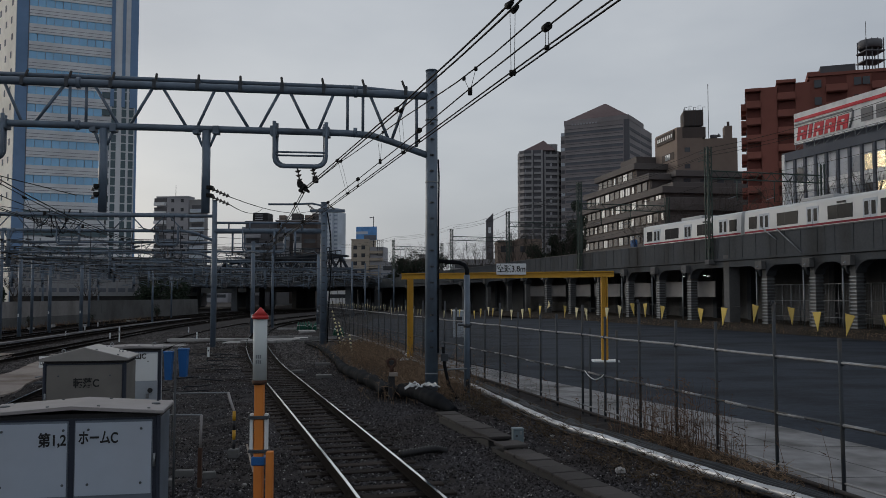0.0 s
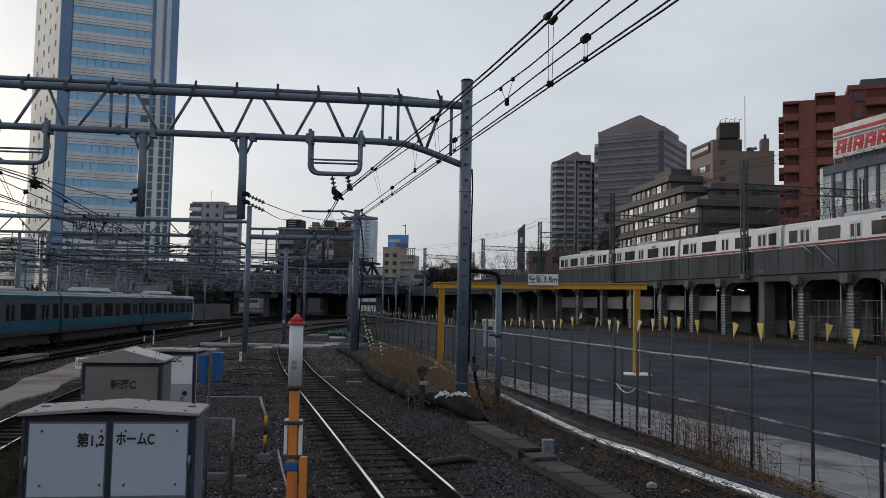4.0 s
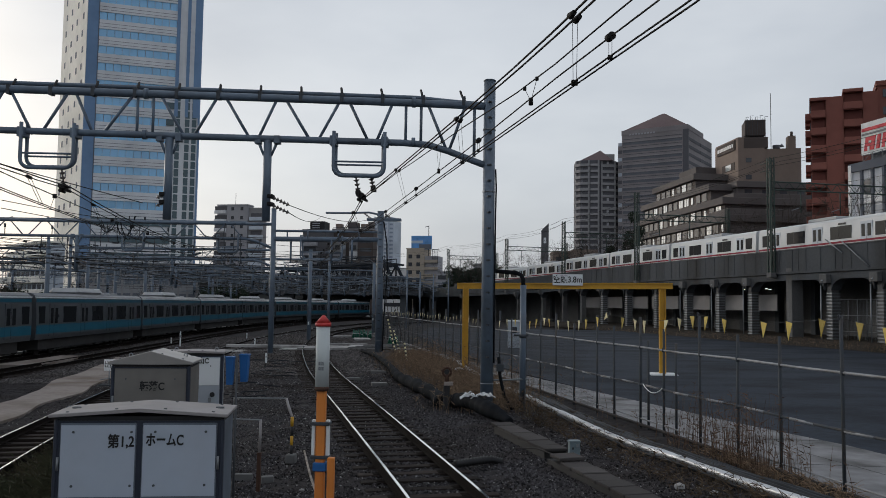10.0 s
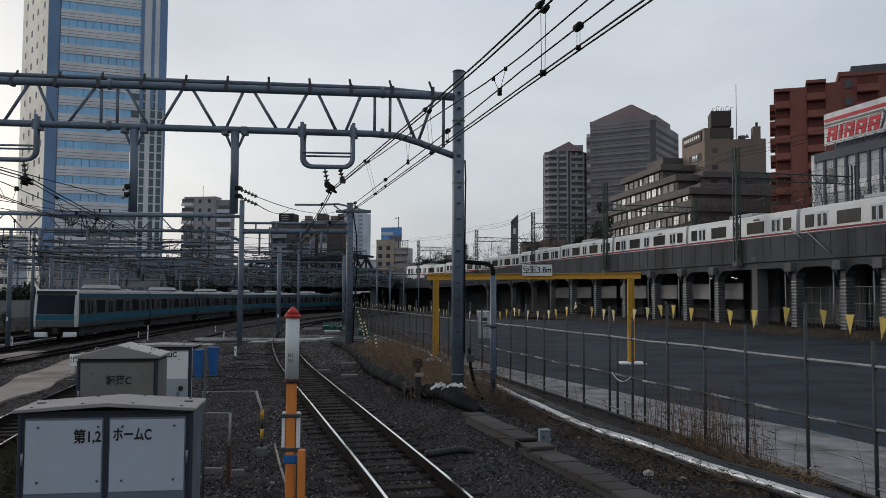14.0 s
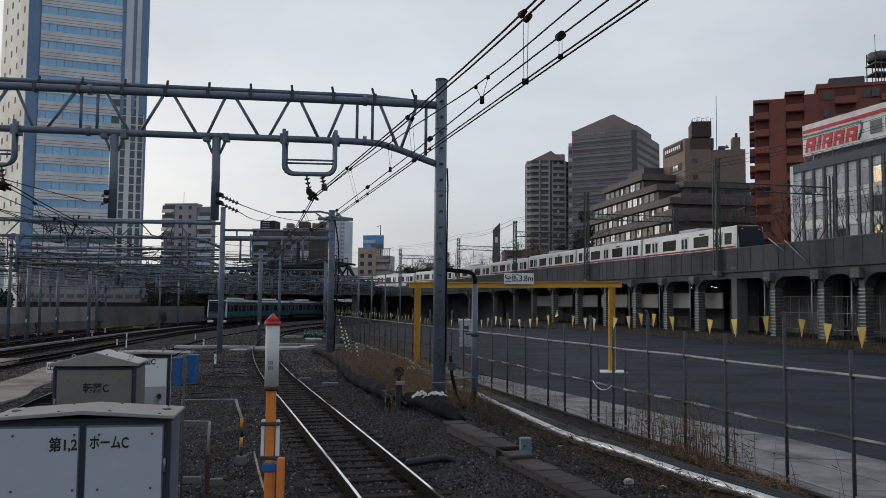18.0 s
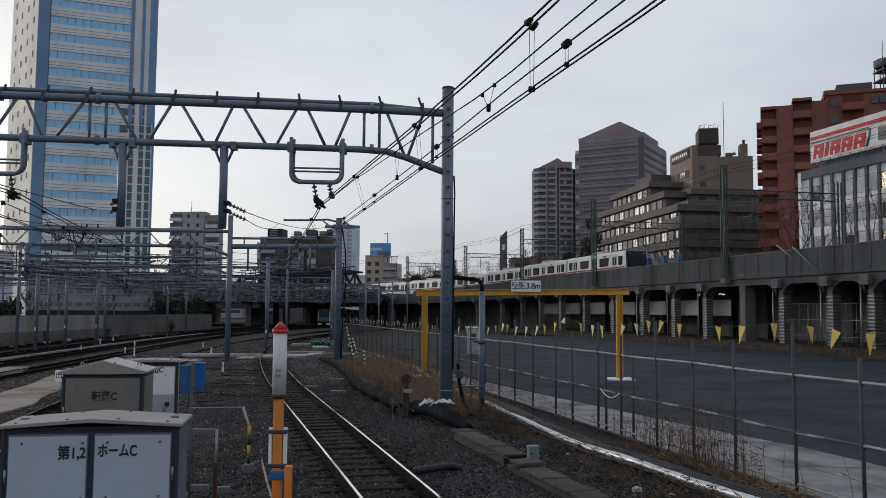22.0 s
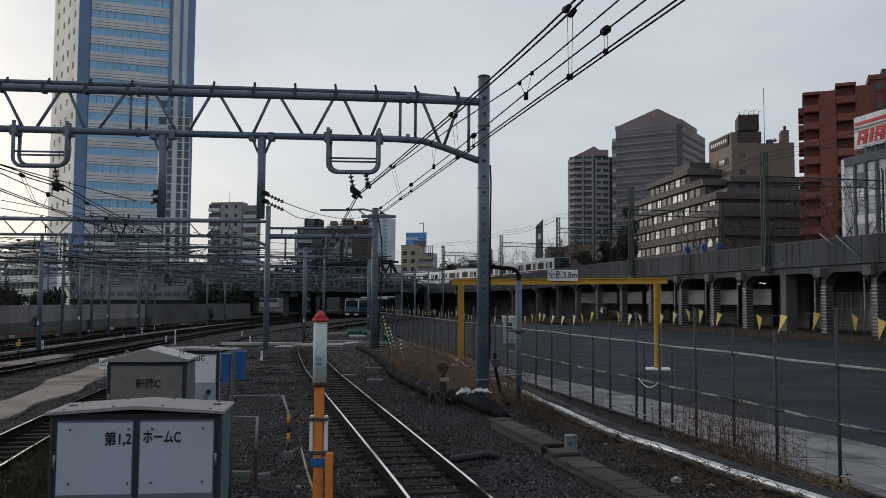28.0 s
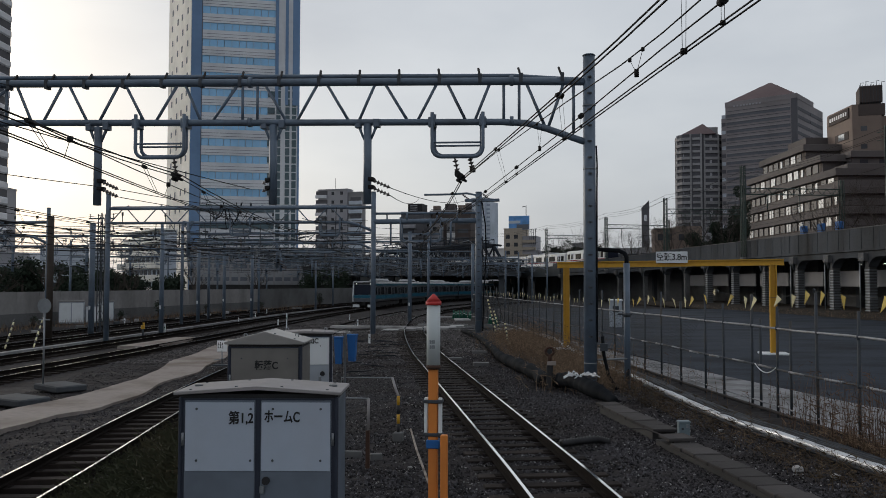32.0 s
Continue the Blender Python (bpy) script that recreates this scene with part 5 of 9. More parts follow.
    line = [Vector([float(np.interp(i / n * 3, range(4), [p[k] for p in pts])) for k in range(3)]) for i in range(n)]
    tube(line, [0.078 if i % 2 else 0.045 for i in range(n)], 10, bm)
    tagged(part("corrugated_pipe", bm, M["black"]), "black corrugated cable conduit lying across the ballast", "conduit")
    line = [Vector((0.15, 15.1, 0.0)), Vector((0.35, 15.35, 0.1)), Vector((0.75, 15.25, 0.12)), Vector((1.1, 14.9, 0.05)), Vector((1.25, 14.6, -0.05))]
    tagged(part("loose_cable", tube(line, 0.014, 6), M["slab"]), "thin brown cable looping over the trough", "cable")
    # black sheathed bundle along the bank
    pts = [(0.33, 19.55, 0.0), (0.1, 19.95, 0.1), (-0.25, 20.6, 0.18), (-0.6, 21.4, 0.24), (-0.9, 22.0, 0.2), (-1.12, 22.5, 0.12)]
    P, _ = smooth_path(pts, 0.1)
    r = [0.09 + 0.11 * min(1, i / 9) + 0.012 * math.sin(i * 1.9) for i in range(len(P))]
    tagged(part("sheathed_cable", tube(P.tolist(), r, 14), M["rubber"]), "fat black rubber-sheathed cable bundle resting on the bank", "cable bundle", "cable bundles")
    pts = [(-1.5, 22.9, 0.0), (-1.75, 24.2, 0.08), (-2.4, 26.3, 0.1), (-3.1, 28.6, 0.08), (-3.7, 31, 0.06), (-4.3, 34, 0.1), (-5.4, 39, 0.1), (-6.3, 43, 0.05), (-7.6, 47, 0.05)]
    P, _ = smooth_path(pts, 0.2)
    r = [float(np.interp(i, [0, 25, 60, 130], [0.2, 0.19, 0.12, 0.1])) * (1 + 0.16 * math.sin(i * 0.7) + 0.1 * math.sin(i * 2.3)) for i in range(len(P))]
    tagged(part("sheathed_cable", tube(P.tolist(), r, 12), M["rubber"]), "long black cable bundle winding beside the track", "cable bundle", "cable bundles")
    bm = bmesh.new()
    for i in range(26):
        a = Vector((-0.5 + random.uniform(-0.35, 0.35), 20.9 + random.uniform(-0.4, 0.4), 0.46 + random.uniform(-0.03, 0.04)))
        b = a + Vector((random.uniform(-0.22, 0.22), random.uniform(-0.25, 0.2), random.uniform(-0.05, 0.02)))
        tube([a, a.lerp(b, 0.5) + Vector((0, 0, 0.04)), b], 0.016, 4, bm)
    tagged(part("white_rope", bm, M["white"]), "tangle of white cord lying on the black cable bundle", "rope", kind="stuff")
    for x, y, k in ((2.85, 13.0, 1.0), (3.25, 12.55, 0.8), (2.2, 16.2, 0.5), (-3.0, 12.6, 0.5)):
        bm = bmesh.new()
        bmesh.ops.create_icosphere(bm, subdivisions=2, radius=0.11 * k)
        for v in bm.verts:
            v.co *= 0.75 + 0.5 * noise.noise(v.co * 22 + Vector((x, y, 0)))
            v.co.z *= 0.6
        ob = part("crumpled_bag", bm, M["palecon"])
        ob.matrix_basis = pose(x, y, g(x, y) + 0.05)
        tagged(ob, "crumpled pale scrap lying on the stones", "litter", "litter")
    # rusty point indicator
    root = thing("rusty_stand", pose(-1.33, 22.3, -0.1), "rusty dark iron trackside stand with a round head", "track device")
    part("stem", box(-0.085, 0.085, -0.085, 0.085, 0, 0.68, bevel=0.02), M["black"], root, "dark oily stem")
    part("neck", cyl((0, 0, 0.75), (0, 0, 0.95), 0.06, n=10), M["rust"], root)
    part("plate", box(-0.06, 0.17, -0.13, 0.02, 0.66, 0.76, bevel=0.01), M["sandpath"], root, "dull tan plate on the stem")
    ring = [(0.0 + 0.11 * math.cos(t), -0.02, 1.02 + 0.11 * math.sin(t)) for t in np.linspace(0, 6.283, 17)]
    part("head", tube(ring, 0.035, 8), M["rust"], root)
    part("hub", cyl((0, -0.05, 1.02), (0, 0.03, 1.02), 0.07, n=12), M["black"], root)
    part("lever", cyl((0, 0, 1.0), (-0.16, 0.02, 1.06), 0.03, n=6), M["rust"], root)
    # conduit pole with its black hose
    root = thing("conduit_pole", pose(0.72, 22.7, -0.05), "slim blue-grey steel pole carrying a black hose", "pole")
    part("pole", cyl((0, 0, 0), (0, 0, 3.35), 0.085, n=14), M["steelpaint"], root)
    part("collar", cyl((0, 0, 1.9), (0, 0, 2.0), 0.1, n=14), M["darksteel"], root)
    part("bracket", cyl((-0.85, -0.5, 0.78), (0.15, 0.02, 0.78), 0.025, n=6), M["galv"], root)
    part("bracket", cyl((-0.25, 0, 1.97), (0.14, 0.0, 1.97), 0.03, n=6), M["darksteel"], root)
    hose = [(0.0, 0, 3.35), (0.0, 0.0, 3.5), (-0.06, 0, 3.62), (-0.2, -0.02, 3.68), (-0.5, -0.1, 3.7), (-0.8, -0.25, 3.72)]
    part("hose", tube(hose, 0.06, 10), M["rubber"], root, "black bent hose")
    hose = [(0.02, -0.02, 0.55), (0.0, -0.12, 0.3), (-0.1, -0.3, 0.1), (-0.3, -0.4, 0.02), (-0.5, -0.45, 0.35), (-0.62, -0.5, 0.9), (-0.66, -0.5, 1.4)]
    part("hose", tube(hose, 0.045, 8), M["rubber"], root)
    part("small_box", box(-0.72, -0.52, -0.62, -0.5, 1.02, 1.22, bevel=0.01), M["darksteel"], root)


def build_fence():
    root = thing("wire_fence", pose(0, 0, 0), "galvanised pipe fence with tall posts and two rails beside the yard", "fence")
    F = lambda y, z, o=0.0: Vector((fence_x(y) + o, y, z))
    for z in (1.78, 0.9, 0.1):
        part("rail", tube([F(y, z + (0.012 * math.sin(y * 1.3) if z > 0.5 else 0)) for y in np.arange(-2, 76, 2.0)], 0.023 if z > 0.5 else 0.018, 8), M["fencepost"] if z == 0.9 else M["railgrey"], root)
    ys = [2, 5, 7.5, 9.9, 11.5, 12.9, 14.47, 15.8, 17.17, 18.77, 19.95, 21.46, 22.6, 24.32, 25.9, 27.44] + [29 + 1.7 * i for i in range(26)]
    tops = {12.9: 2.66, 17.17: 2.57, 14.47: 2.27, 11.5: 2.13}
    rngf = random.Random(31)
    for i, y in enumerate(ys):
        h = tops.get(y, 2.25 if i % 2 else 2.5)
        part("post", cyl(F(y, -0.25), F(y, h) + Vector((rngf.uniform(-0.02, 0.02), 0, 0)), 0.03, n=8), M["fencepost"], root)
        for z in (1.78, 0.9):
            part("clamp", cyl(F(y, z - 0.045), F(y, z + 0.04), 0.036, n=8), M["fencepost"], root)
    for y in (18.4, 19.75):
        part("post", cyl(F(y, -0.25, 0.1), F(y, 1.95, 0.1), 0.03, n=8), M["fencepost"], root)
    # fine wire netting between the posts
    bm = bmesh.new()
    for side in (-1, 1):
        for y in np.arange(23.0, 74, 0.085):
            a, b = (y, y + 1.6) if side > 0 else (y + 1.6, y)
            cyl(F(a, 0.12, 0.012 * side), F(b, 1.76, 0.012 * side), 0.0024, n=3, bm=bm, cap=False)
    tagged(part("wire_netting", bm, M["fencepost"], root), kind="stuff")
    # a slack white cord between two posts, and a rusty patch of lower rail sleeves
    cord = [F(18.77 + 0.98 * u, 0.93 - 0.62 * u * (1 - u), -0.03) for u in np.linspace(0, 1, 9)]
    part("cord", tube(cord, 0.012, 5), M["white"], root, "slack white cord tied between two posts")
    for y in np.arange(8.2, 30, 1.35):
        part("sleeve", cyl(F(y, 0.9 + 0.012 * math.sin(y * 1.3)), F(y + 0.62, 0.9 + 0.012 * math.sin((y + 0.62) * 1.3)), 0.0255, n=8), M["railgrey"], root, "pale unweathered length of rail")
    part("foot_angle", tube([F(y, 0.0, -0.12) for y in np.arange(-2, 60, 2.0)], 0.035, 6), M["slab"], root, "brown rusted angle along the foot")
    # the silver pipe and black cables at the foot
    base = [(-2.2, 42, 0.0), (-0.9, 34, 0.0), (0.3, 27.6, 0.02), (0.98, 24.5, 0.03), (1.6, 21.2, 0.04), (2.45, 17.2, 0.05), (3.2, 14.9, 0.06), (3.75, 13.2, 0.06), (4.3, 11.9, 0.05), (5.6, 8.5, 0.03), (7, 4, 0)]
    P, _ = smooth_path(base, 0.25)
    tagged(part("silver_pipe", tube([(x, y, z + 0.01 + 0.008 * math.sin(i * 0.3)) for i, (x, y, z) in enumerate(P)], [0.066 + 0.004 * math.sin(i * 1.7) + 0.004 * math.sin(i * 0.6) for i in range(len(P))], 12), M["silver"]), "long pipe wrapped in dull silver foil along the fence", "pipe")
    for o, r, z in ((0.09, 0.042, 0.05), (0.19, 0.05, 0.045), (0.31, 0.07, 0.01), (0.45, 0.05, -0.02), (0.56, 0.035, -0.03), (-0.15, 0.03, -0.03)):
        Q = offset_path(P[::-1], o)
        tagged(part("black_cable", tube([(x, y, zz + z + 0.015 * math.sin(i * 0.5 + o * 9)) for i, (x, y, zz) in enumerate(Q)], r, 8), M["cableblack"]), "thick black cable lying beside the silver pipe", "cable", "black cables")


def build_gantry():
    root = thing("height_gauge", pose(0, 0, 0), "yellow steel height-limit frame with a white clearance sign", "height gauge")
    y0, y1 = 35.4, 36.4
    xl, xr = -1.35, 6.98
    Y = lambda x: y0 + (y1 - y0) * (xr - x) / (xr - xl)
    for x in (xl, xr):
        bm = bmesh.new()
        for xa, xb, w in ((-0.13, -0.095, 0.12), (-0.095, 0.095, 0.02), (0.095, 0.13, 0.12)):
            box(x + xa, x + xb, Y(x) - w, Y(x) + w, -0.1, 3.55, bm)
        part("leg", bm, M["yellow"], root)
        part("base", box(x - 0.55, x + 0.55, Y(x) - 0.5, Y(x) + 0.5, -0.1, -0.02, bevel=0.02), M["white"], root, "white painted concrete pad")
    a = math.degrees(math.atan2(Y(xl) - Y(xr), xl - xr)) + 180
    bm = bmesh.new()
    for z0, z1, w in ((3.54, 3.58, 0.2), (3.58, 3.76, 0.05), (3.76, 3.80, 0.2)):
        box(-4.6, 4.6, -w / 2, w / 2, z0, z1, bm)
    ob = part("beam", bm, M["yellow"], root)
    ob.matrix_basis = pose((xl + xr) / 2 + 0.05, (Y(xl) + Y(xr)) / 2, -0.07, 0, -0.5, a)
    sign = part("sign", box(-0.64, 0.64, -0.02, 0.02, 3.62, 4.1, bevel=0.005), M["white"], root, "white board with black clearance lettering")
    sign.matrix_basis = pose(3.04, Y(3.04) - 0.14, 0, 0, 0, a)
    lettering("空頭3.8m", 0.36, pose(0, -0.024, 3.86) @ UPRIGHT, M["text"], sign, label="black characters", wide=0.86, heavy=0.006)


def build_weeds():
    """Dry stalks along the fence and cable bundle; brown scrub by the second track."""
    rng = random.Random(5)
    def stalks(n, where, hmin, hmax, spread):
        bm = bmesh.new()
        for _ in range(n):
            x, y = where()
            z = float(ground_height(np.array(x), np.array(y))) - 0.02
            h = rng.uniform(hmin, hmax)
            a = rng.uniform(0, 6.283)
            lean = rng.uniform(0.05, spread) * h
            dx, dy = math.cos(a) * lean, math.sin(a) * lean
            r = rng.uniform(0.0028, 0.0065)
            pts = [(x, y, z), (x + dx * 0.35, y + dy * 0.35, z + h * 0.55), (x + dx, y + dy, z + h)]
            prev = None
            for (px, py, pz), rr in zip(pts, (r, r * 0.8, r * 0.3)):
                ring = [bm.verts.new((px + rr * math.cos(t), py + rr * math.sin(t), pz)) for t in (0.0, 2.1, 4.2)]
                if prev:
                    for k in range(3):
                        bm.faces.new((prev[k], prev[(k + 1) % 3], ring[(k + 1) % 3], ring[k]))
                prev = ring
            if rng.random() < 0.7:
                for _ in range(3):
                    u = rng.uniform(0.4, 1)
                    bx, by, bz = x + dx * u, y + dy * u, z + h * u
                    b = rng.uniform(0, 6.283)
                    w = rng.uniform(0.06, 0.2)
                    vs = [bm.verts.new((bx, by, bz)), bm.verts.new((bx + w * math.cos(b), by + w * math.sin(b), bz + w * rng.uniform(0.1, 0.9))), bm.verts.new((bx + 0.008, by + 0.008, bz + 0.016))]
                    bm.faces.new(vs)
        return bm
    def by_fence():
        y = rng.choice([rng.gauss(15.6, 0.5), rng.gauss(14.2, 0.4), rng.gauss(16.8, 0.5), rng.uniform(9, 30)])
        return fence_x(y) + rng.uniform(-0.75, 0.15), y
    def clump():
        y = rng.choice([rng.gauss(15.9, 0.55), rng.gauss(14.6, 0.45)])
        return fence_x(y) + rng.gauss(-0.3, 0.2), y
    tagged(part("dry_weeds", stalks(110, clump, 0.45, 1.5, 0.25), M["weedbrown"]), "tall bare brown weed stalks crowded against the fence", "weeds", kind="stuff")
    def clump_foot():
        y = rng.choice([rng.gauss(15.7, 0.6), rng.gauss(14.3, 0.6), rng.gauss(12.9, 0.5)])
        return fence_x(y) + rng.gauss(-0.28, 0.16), y
    tagged(part("dead_leaves", stalks(420, clump_foot, 0.06, 0.26, 0.9), M["straw"]), "rusty brown dead leaves heaped at the weeds' foot", "dead leaves", kind="stuff")
    tagged(part("dry_weeds", stalks(130, by_fence, 0.3, 1.3, 0.3), M["weedbrown"]), "dry brown winter weeds growing through the fence", "weeds", kind="stuff")
    def by_bundle():
        y = rng.uniform(21.5, 44)
        return np.interp(y, [21.5, 27, 34, 44], [0.0, -0.9, -2.9, -4.6]) + rng.gauss(0.15, 0.75), y
    def tall_tufts():
        y = rng.choice([rng.gauss(24, 0.7), rng.gauss(27, 0.9), rng.gauss(31, 1.0), rng.gauss(36, 1.5), rng.gauss(41, 1.5)])
        return np.interp(y, [21.5, 27, 34, 44], [0.3, -0.5, -2.4, -4.2]) + rng.gauss(0.2, 0.5), y
    tagged(part("dry_grass", stalks(420, tall_tufts, 0.6, 1.35, 0.4), M["straw"]), "tall tawny grass stems standing along the fence", "dry grass", kind="stuff")
    tagged(part("dry_grass", stalks(5600, by_bundle, 0.12, 0.62, 0.7), M["straw"]), "thick tawny dry grass on the bank by the cables", "dry grass", kind="stuff")
    def by_pipe():
        y = rng.uniform(9.5, 22)
        return fence_x(y) + rng.uniform(-2.6, -1.15), y
    tagged(part("dry_weeds", stalks(1200, by_pipe, 0.05, 0.3, 0.8), M["deadgrass"]), "short dead grass beside the silver pipe", "weeds", kind="stuff")
    def scrub():
        y = rng.uniform(6.0, 16)
        return track_x(TRACK_B, y) + rng.uniform(1.0, 3.4), y
    tagged(part("scrub", stalks(5200, scrub, 0.15, 0.6, 0.9), M["bush"]), "low brown and green scrub between track and cabinets", "scrub", kind="stuff")
    def under_arches():
        s = rng.uniform(-40, 40)
        p = via(s, rng.uniform(-3.4, -0.8))
        return p.x, p.y
    tagged(part("dry_weeds", stalks(2600, under_arches, 0.25, 0.7, 0.9), M["straw"]), "tufts of dead grass along the foot of the viaduct", "weeds", kind="stuff")


# ---- viaduct ----
PIERS = [-52, -46, -40, -34.5, -29, -23.5, -15.9, -11.7, -5.9, 5.6, 11.5, 18.2, 25.6, 33.9, 42, 50, 58, 68, 80, 92, 106, 120, 134]
RAIL_Z = 6.58


def swept(name, profile, s0, s1, material, parent, step=3.0, label=""):
    """A (behind the parapet, height) profile swept along the viaduct."""
    bm = bmesh.new()
    n = max(int((s1 - s0) / step), 1)
    rings = [[bm.verts.new(via(s0 + (s1 - s0) * i / n, a, z)) for a, z in profile] for i in range(n + 1)]
    k = len(profile)
    for u, v in zip(rings, rings[1:]):
        for j in range(k):
            bm.faces.new((u[j], u[(j + 1) % k], v[(j + 1) % k], v[j]))
    bm.faces.new(rings[0][::-1])
    bm.faces.new(rings[-1])
    return part(name, bm, material, parent, label)


def frame_at(s, side=0.0, z=0.0):
    """Local axes on the viaduct: x along it, y behind the parapet."""
    a, b = via(s - 0.5), via(s + 0.5)
    return Matrix.Translation(via(s, side, z)) @ pose(0, 0, 0, 0, 0, math.degrees(math.atan2(b.y - a.y, b.x - a.x))) @ Matrix.Diagonal((1, -1, 1, 1))


def build_viaduct():
    root = tagged(new("viaduct"), "old grey stained concrete railway viaduct on arched bays", "viaduct", kind="structure")
    s0, s1 = -75, 106
    swept("deck", [(0.25, 6.2), (9.3, 6.2), (9.3, 5.75), (0.25, 5.75)], s0, s1, M["oldcon"], root)
    swept("ledge", [(-0.17, 5.95), (0.25, 5.95), (0.25, 5.6), (-0.17, 5.78)], s0, s1, M["oldcon"], root)
    swept("edge_girder", [(0.0, 5.95), (0.35, 5.95), (0.35, 5.2), (0.0, 5.2)], s0, s1, M["oldcon"], root)
    swept("back_parapet", [(9.1, 7.5), (9.3, 7.5), (9.3, 6.2), (9.1, 6.2)], s0, s1, M["oldcon"], root)
    bounds = [s0 + 5.6 * i for i in range(int((s1 - s0) / 5.6) + 2)]
    for a, b in zip(bounds, bounds[1:]):
        swept("parapet_panel", [(0.0, 7.85), (0.16, 7.85), (0.16, 5.95), (0.0, 5.95)], a + 0.02, b - 0.02, M["oldcon"], root)
        for k in range(3):
            part("parapet_rib", box(-0.09, 0.09, -0.035, 0.02, 5.97, 7.84, m=frame_at(a + 0.9 + 1.87 * k)), M["oldcon"], root)
        swept("coping", [(-0.05, 7.93), (0.22, 7.93), (0.22, 7.85), (-0.05, 7.85)], a + 0.02, b - 0.02, M["concrete"], root)
    swept("back_wall", [(8.6, 5.75), (8.9, 5.75), (8.9, -0.3), (8.6, -0.3)], s0, 134, M["concrete"], root)
    for i, s in enumerate(PIERS):
        f = frame_at(s, 0.55)
        ribbed = s < 44
        for side in (0.0, 6.6):
            g = frame_at(s, 0.55 + side)
            pier = part("pier", box(-0.32, 0.32, -0.34, 0.34, -0.4, 5.75, m=g, bevel=0.02), M["oldcon"] if side else M["concrete"], root)
            if ribbed and side == 0.0:
                for k in range(15):
                    z = 0.35 + 0.26 * k
                    part("band", box(-0.38, 0.38, -0.4, 0.4, z, z + 0.12, m=g, bevel=0.02), M["galv"], pier, "grey steel strengthening band")
        # haunches of the arch and the bracket above the pier
        for a in (-1, 1):
            bm = bmesh.new()
            pts = [(a * 0.42, 5.2), (a * 0.42, 4.3), (a * 0.66, 4.72), (a * 1.05, 5.02), (a * 1.6, 5.2)]
            lo, hi = [[bm.verts.new(f @ Vector((x, y, z))) for x, z in pts] for y in (-0.5, 0.4)]
            bm.faces.new(lo)
            bm.faces.new(hi[::-1])
            for k in range(5):
                bm.faces.new((lo[k], lo[(k + 1) % 5], hi[(k + 1) % 5], hi[k]))
            part("haunch", bm, M["oldcon"], root)
        part("bracket", box(-0.45, 0.45, -0.95, -0.5, 4.85, 5.58, m=f, bevel=0.03), M["concrete"], root)
        if s < 20:
            part("drain_pipe", cyl(f @ Vector((0.62, -0.66, 0.1)), f @ Vector((0.62, -0.66, 4.7)), 0.06, n=8), M["galv"], root)
            part("drain_pipe", tube([f @ Vector(p) for p in ((0.62, -0.66, 4.7), (0.4, -0.8, 5.0), (0.0, -1.0, 5.1))], 0.06, 8), M["galv"], root)
    for a, za, b, zb in ((-6.0, 8.4, -8.0, 7.2), (-8.0, 8.1, -11.0, 6.0)):
        part("cable_pipe", cyl(via(a, -0.16, za), via(b, -0.16, zb), 0.05, n=8), M["galv"], root, "pale slanting cable pipe on the parapet")
    # taller plain column under the mast
    g = frame_at(-0.8, 0.5)
    part("pier", box(-0.42, 0.42, -0.5, 0.6, -0.4, 6.3, m=g, bevel=0.03), M["concrete"], root)
    # pale infill panels deep in the bays
    for a, b in zip(PIERS, PIERS[1:]):
        if a >= 5 and b < 60:
            part("infill_panel", box(0.6, b - a - 0.6, 0, 0.12, 2.55, 4.1, m=frame_at(a, 3.4)), M["stonegrey"], root, "pale blank wall panel under the arch")
    # bank of rough grass at the foot
    swept("bank", [(-3.2, -0.2), (-2.4, 0.12), (-0.6, 0.34), (8.6, 0.34), (8.6, -0.3), (-3.2, -0.35)], s0, 66, M["earth"], root)
    # wire cage fence in the first bays
    cage = thing("cage_fence", pose(0, 0, 0), "light grey wire panel fence standing under the arches", "fence")
    for s in np.arange(-22, -3, 1.1):
        f = frame_at(s, 2.2)
        part("post", cyl(f @ Vector((0, 0, 0.3)), f @ Vector((0, 0, 3.6)), 0.035, n=6), M["galv"], cage)
    for z in (1.0, 2.3, 3.6):
        part("rail", cyl(frame_at(-22, 2.2) @ Vector((0, 0, z)), frame_at(-3.4, 2.2) @ Vector((0, 0, z)), 0.03, n=6), M["galv"], cage)
    bm = bmesh.new()
    for s in np.arange(-22, -3.4, 0.16):
        f = frame_at(float(s), 2.2)
        cyl(f @ Vector((0, 0.02, 0.4)), f @ Vector((0, 0.02, 3.6)), 0.007, n=3, bm=bm)
    tagged(part("wire_mesh", bm, M["galv"], cage), kind="stuff")
    # tubes of light under the deck
    for s, side in ((4.5, 1.2), (9.0, 1.8), (6.7, 3.0)):
        f = frame_at(s, side)
        lamp = thing("tube_lamp", pose(0, 0, 0), "small white fluorescent lamp under the viaduct", "lamp", "lamps under the viaduct")
        part("tube", box(-0.2, 0.2, -0.03, 0.03, 4.58, 4.62, m=f), M["tubelight"], lamp)


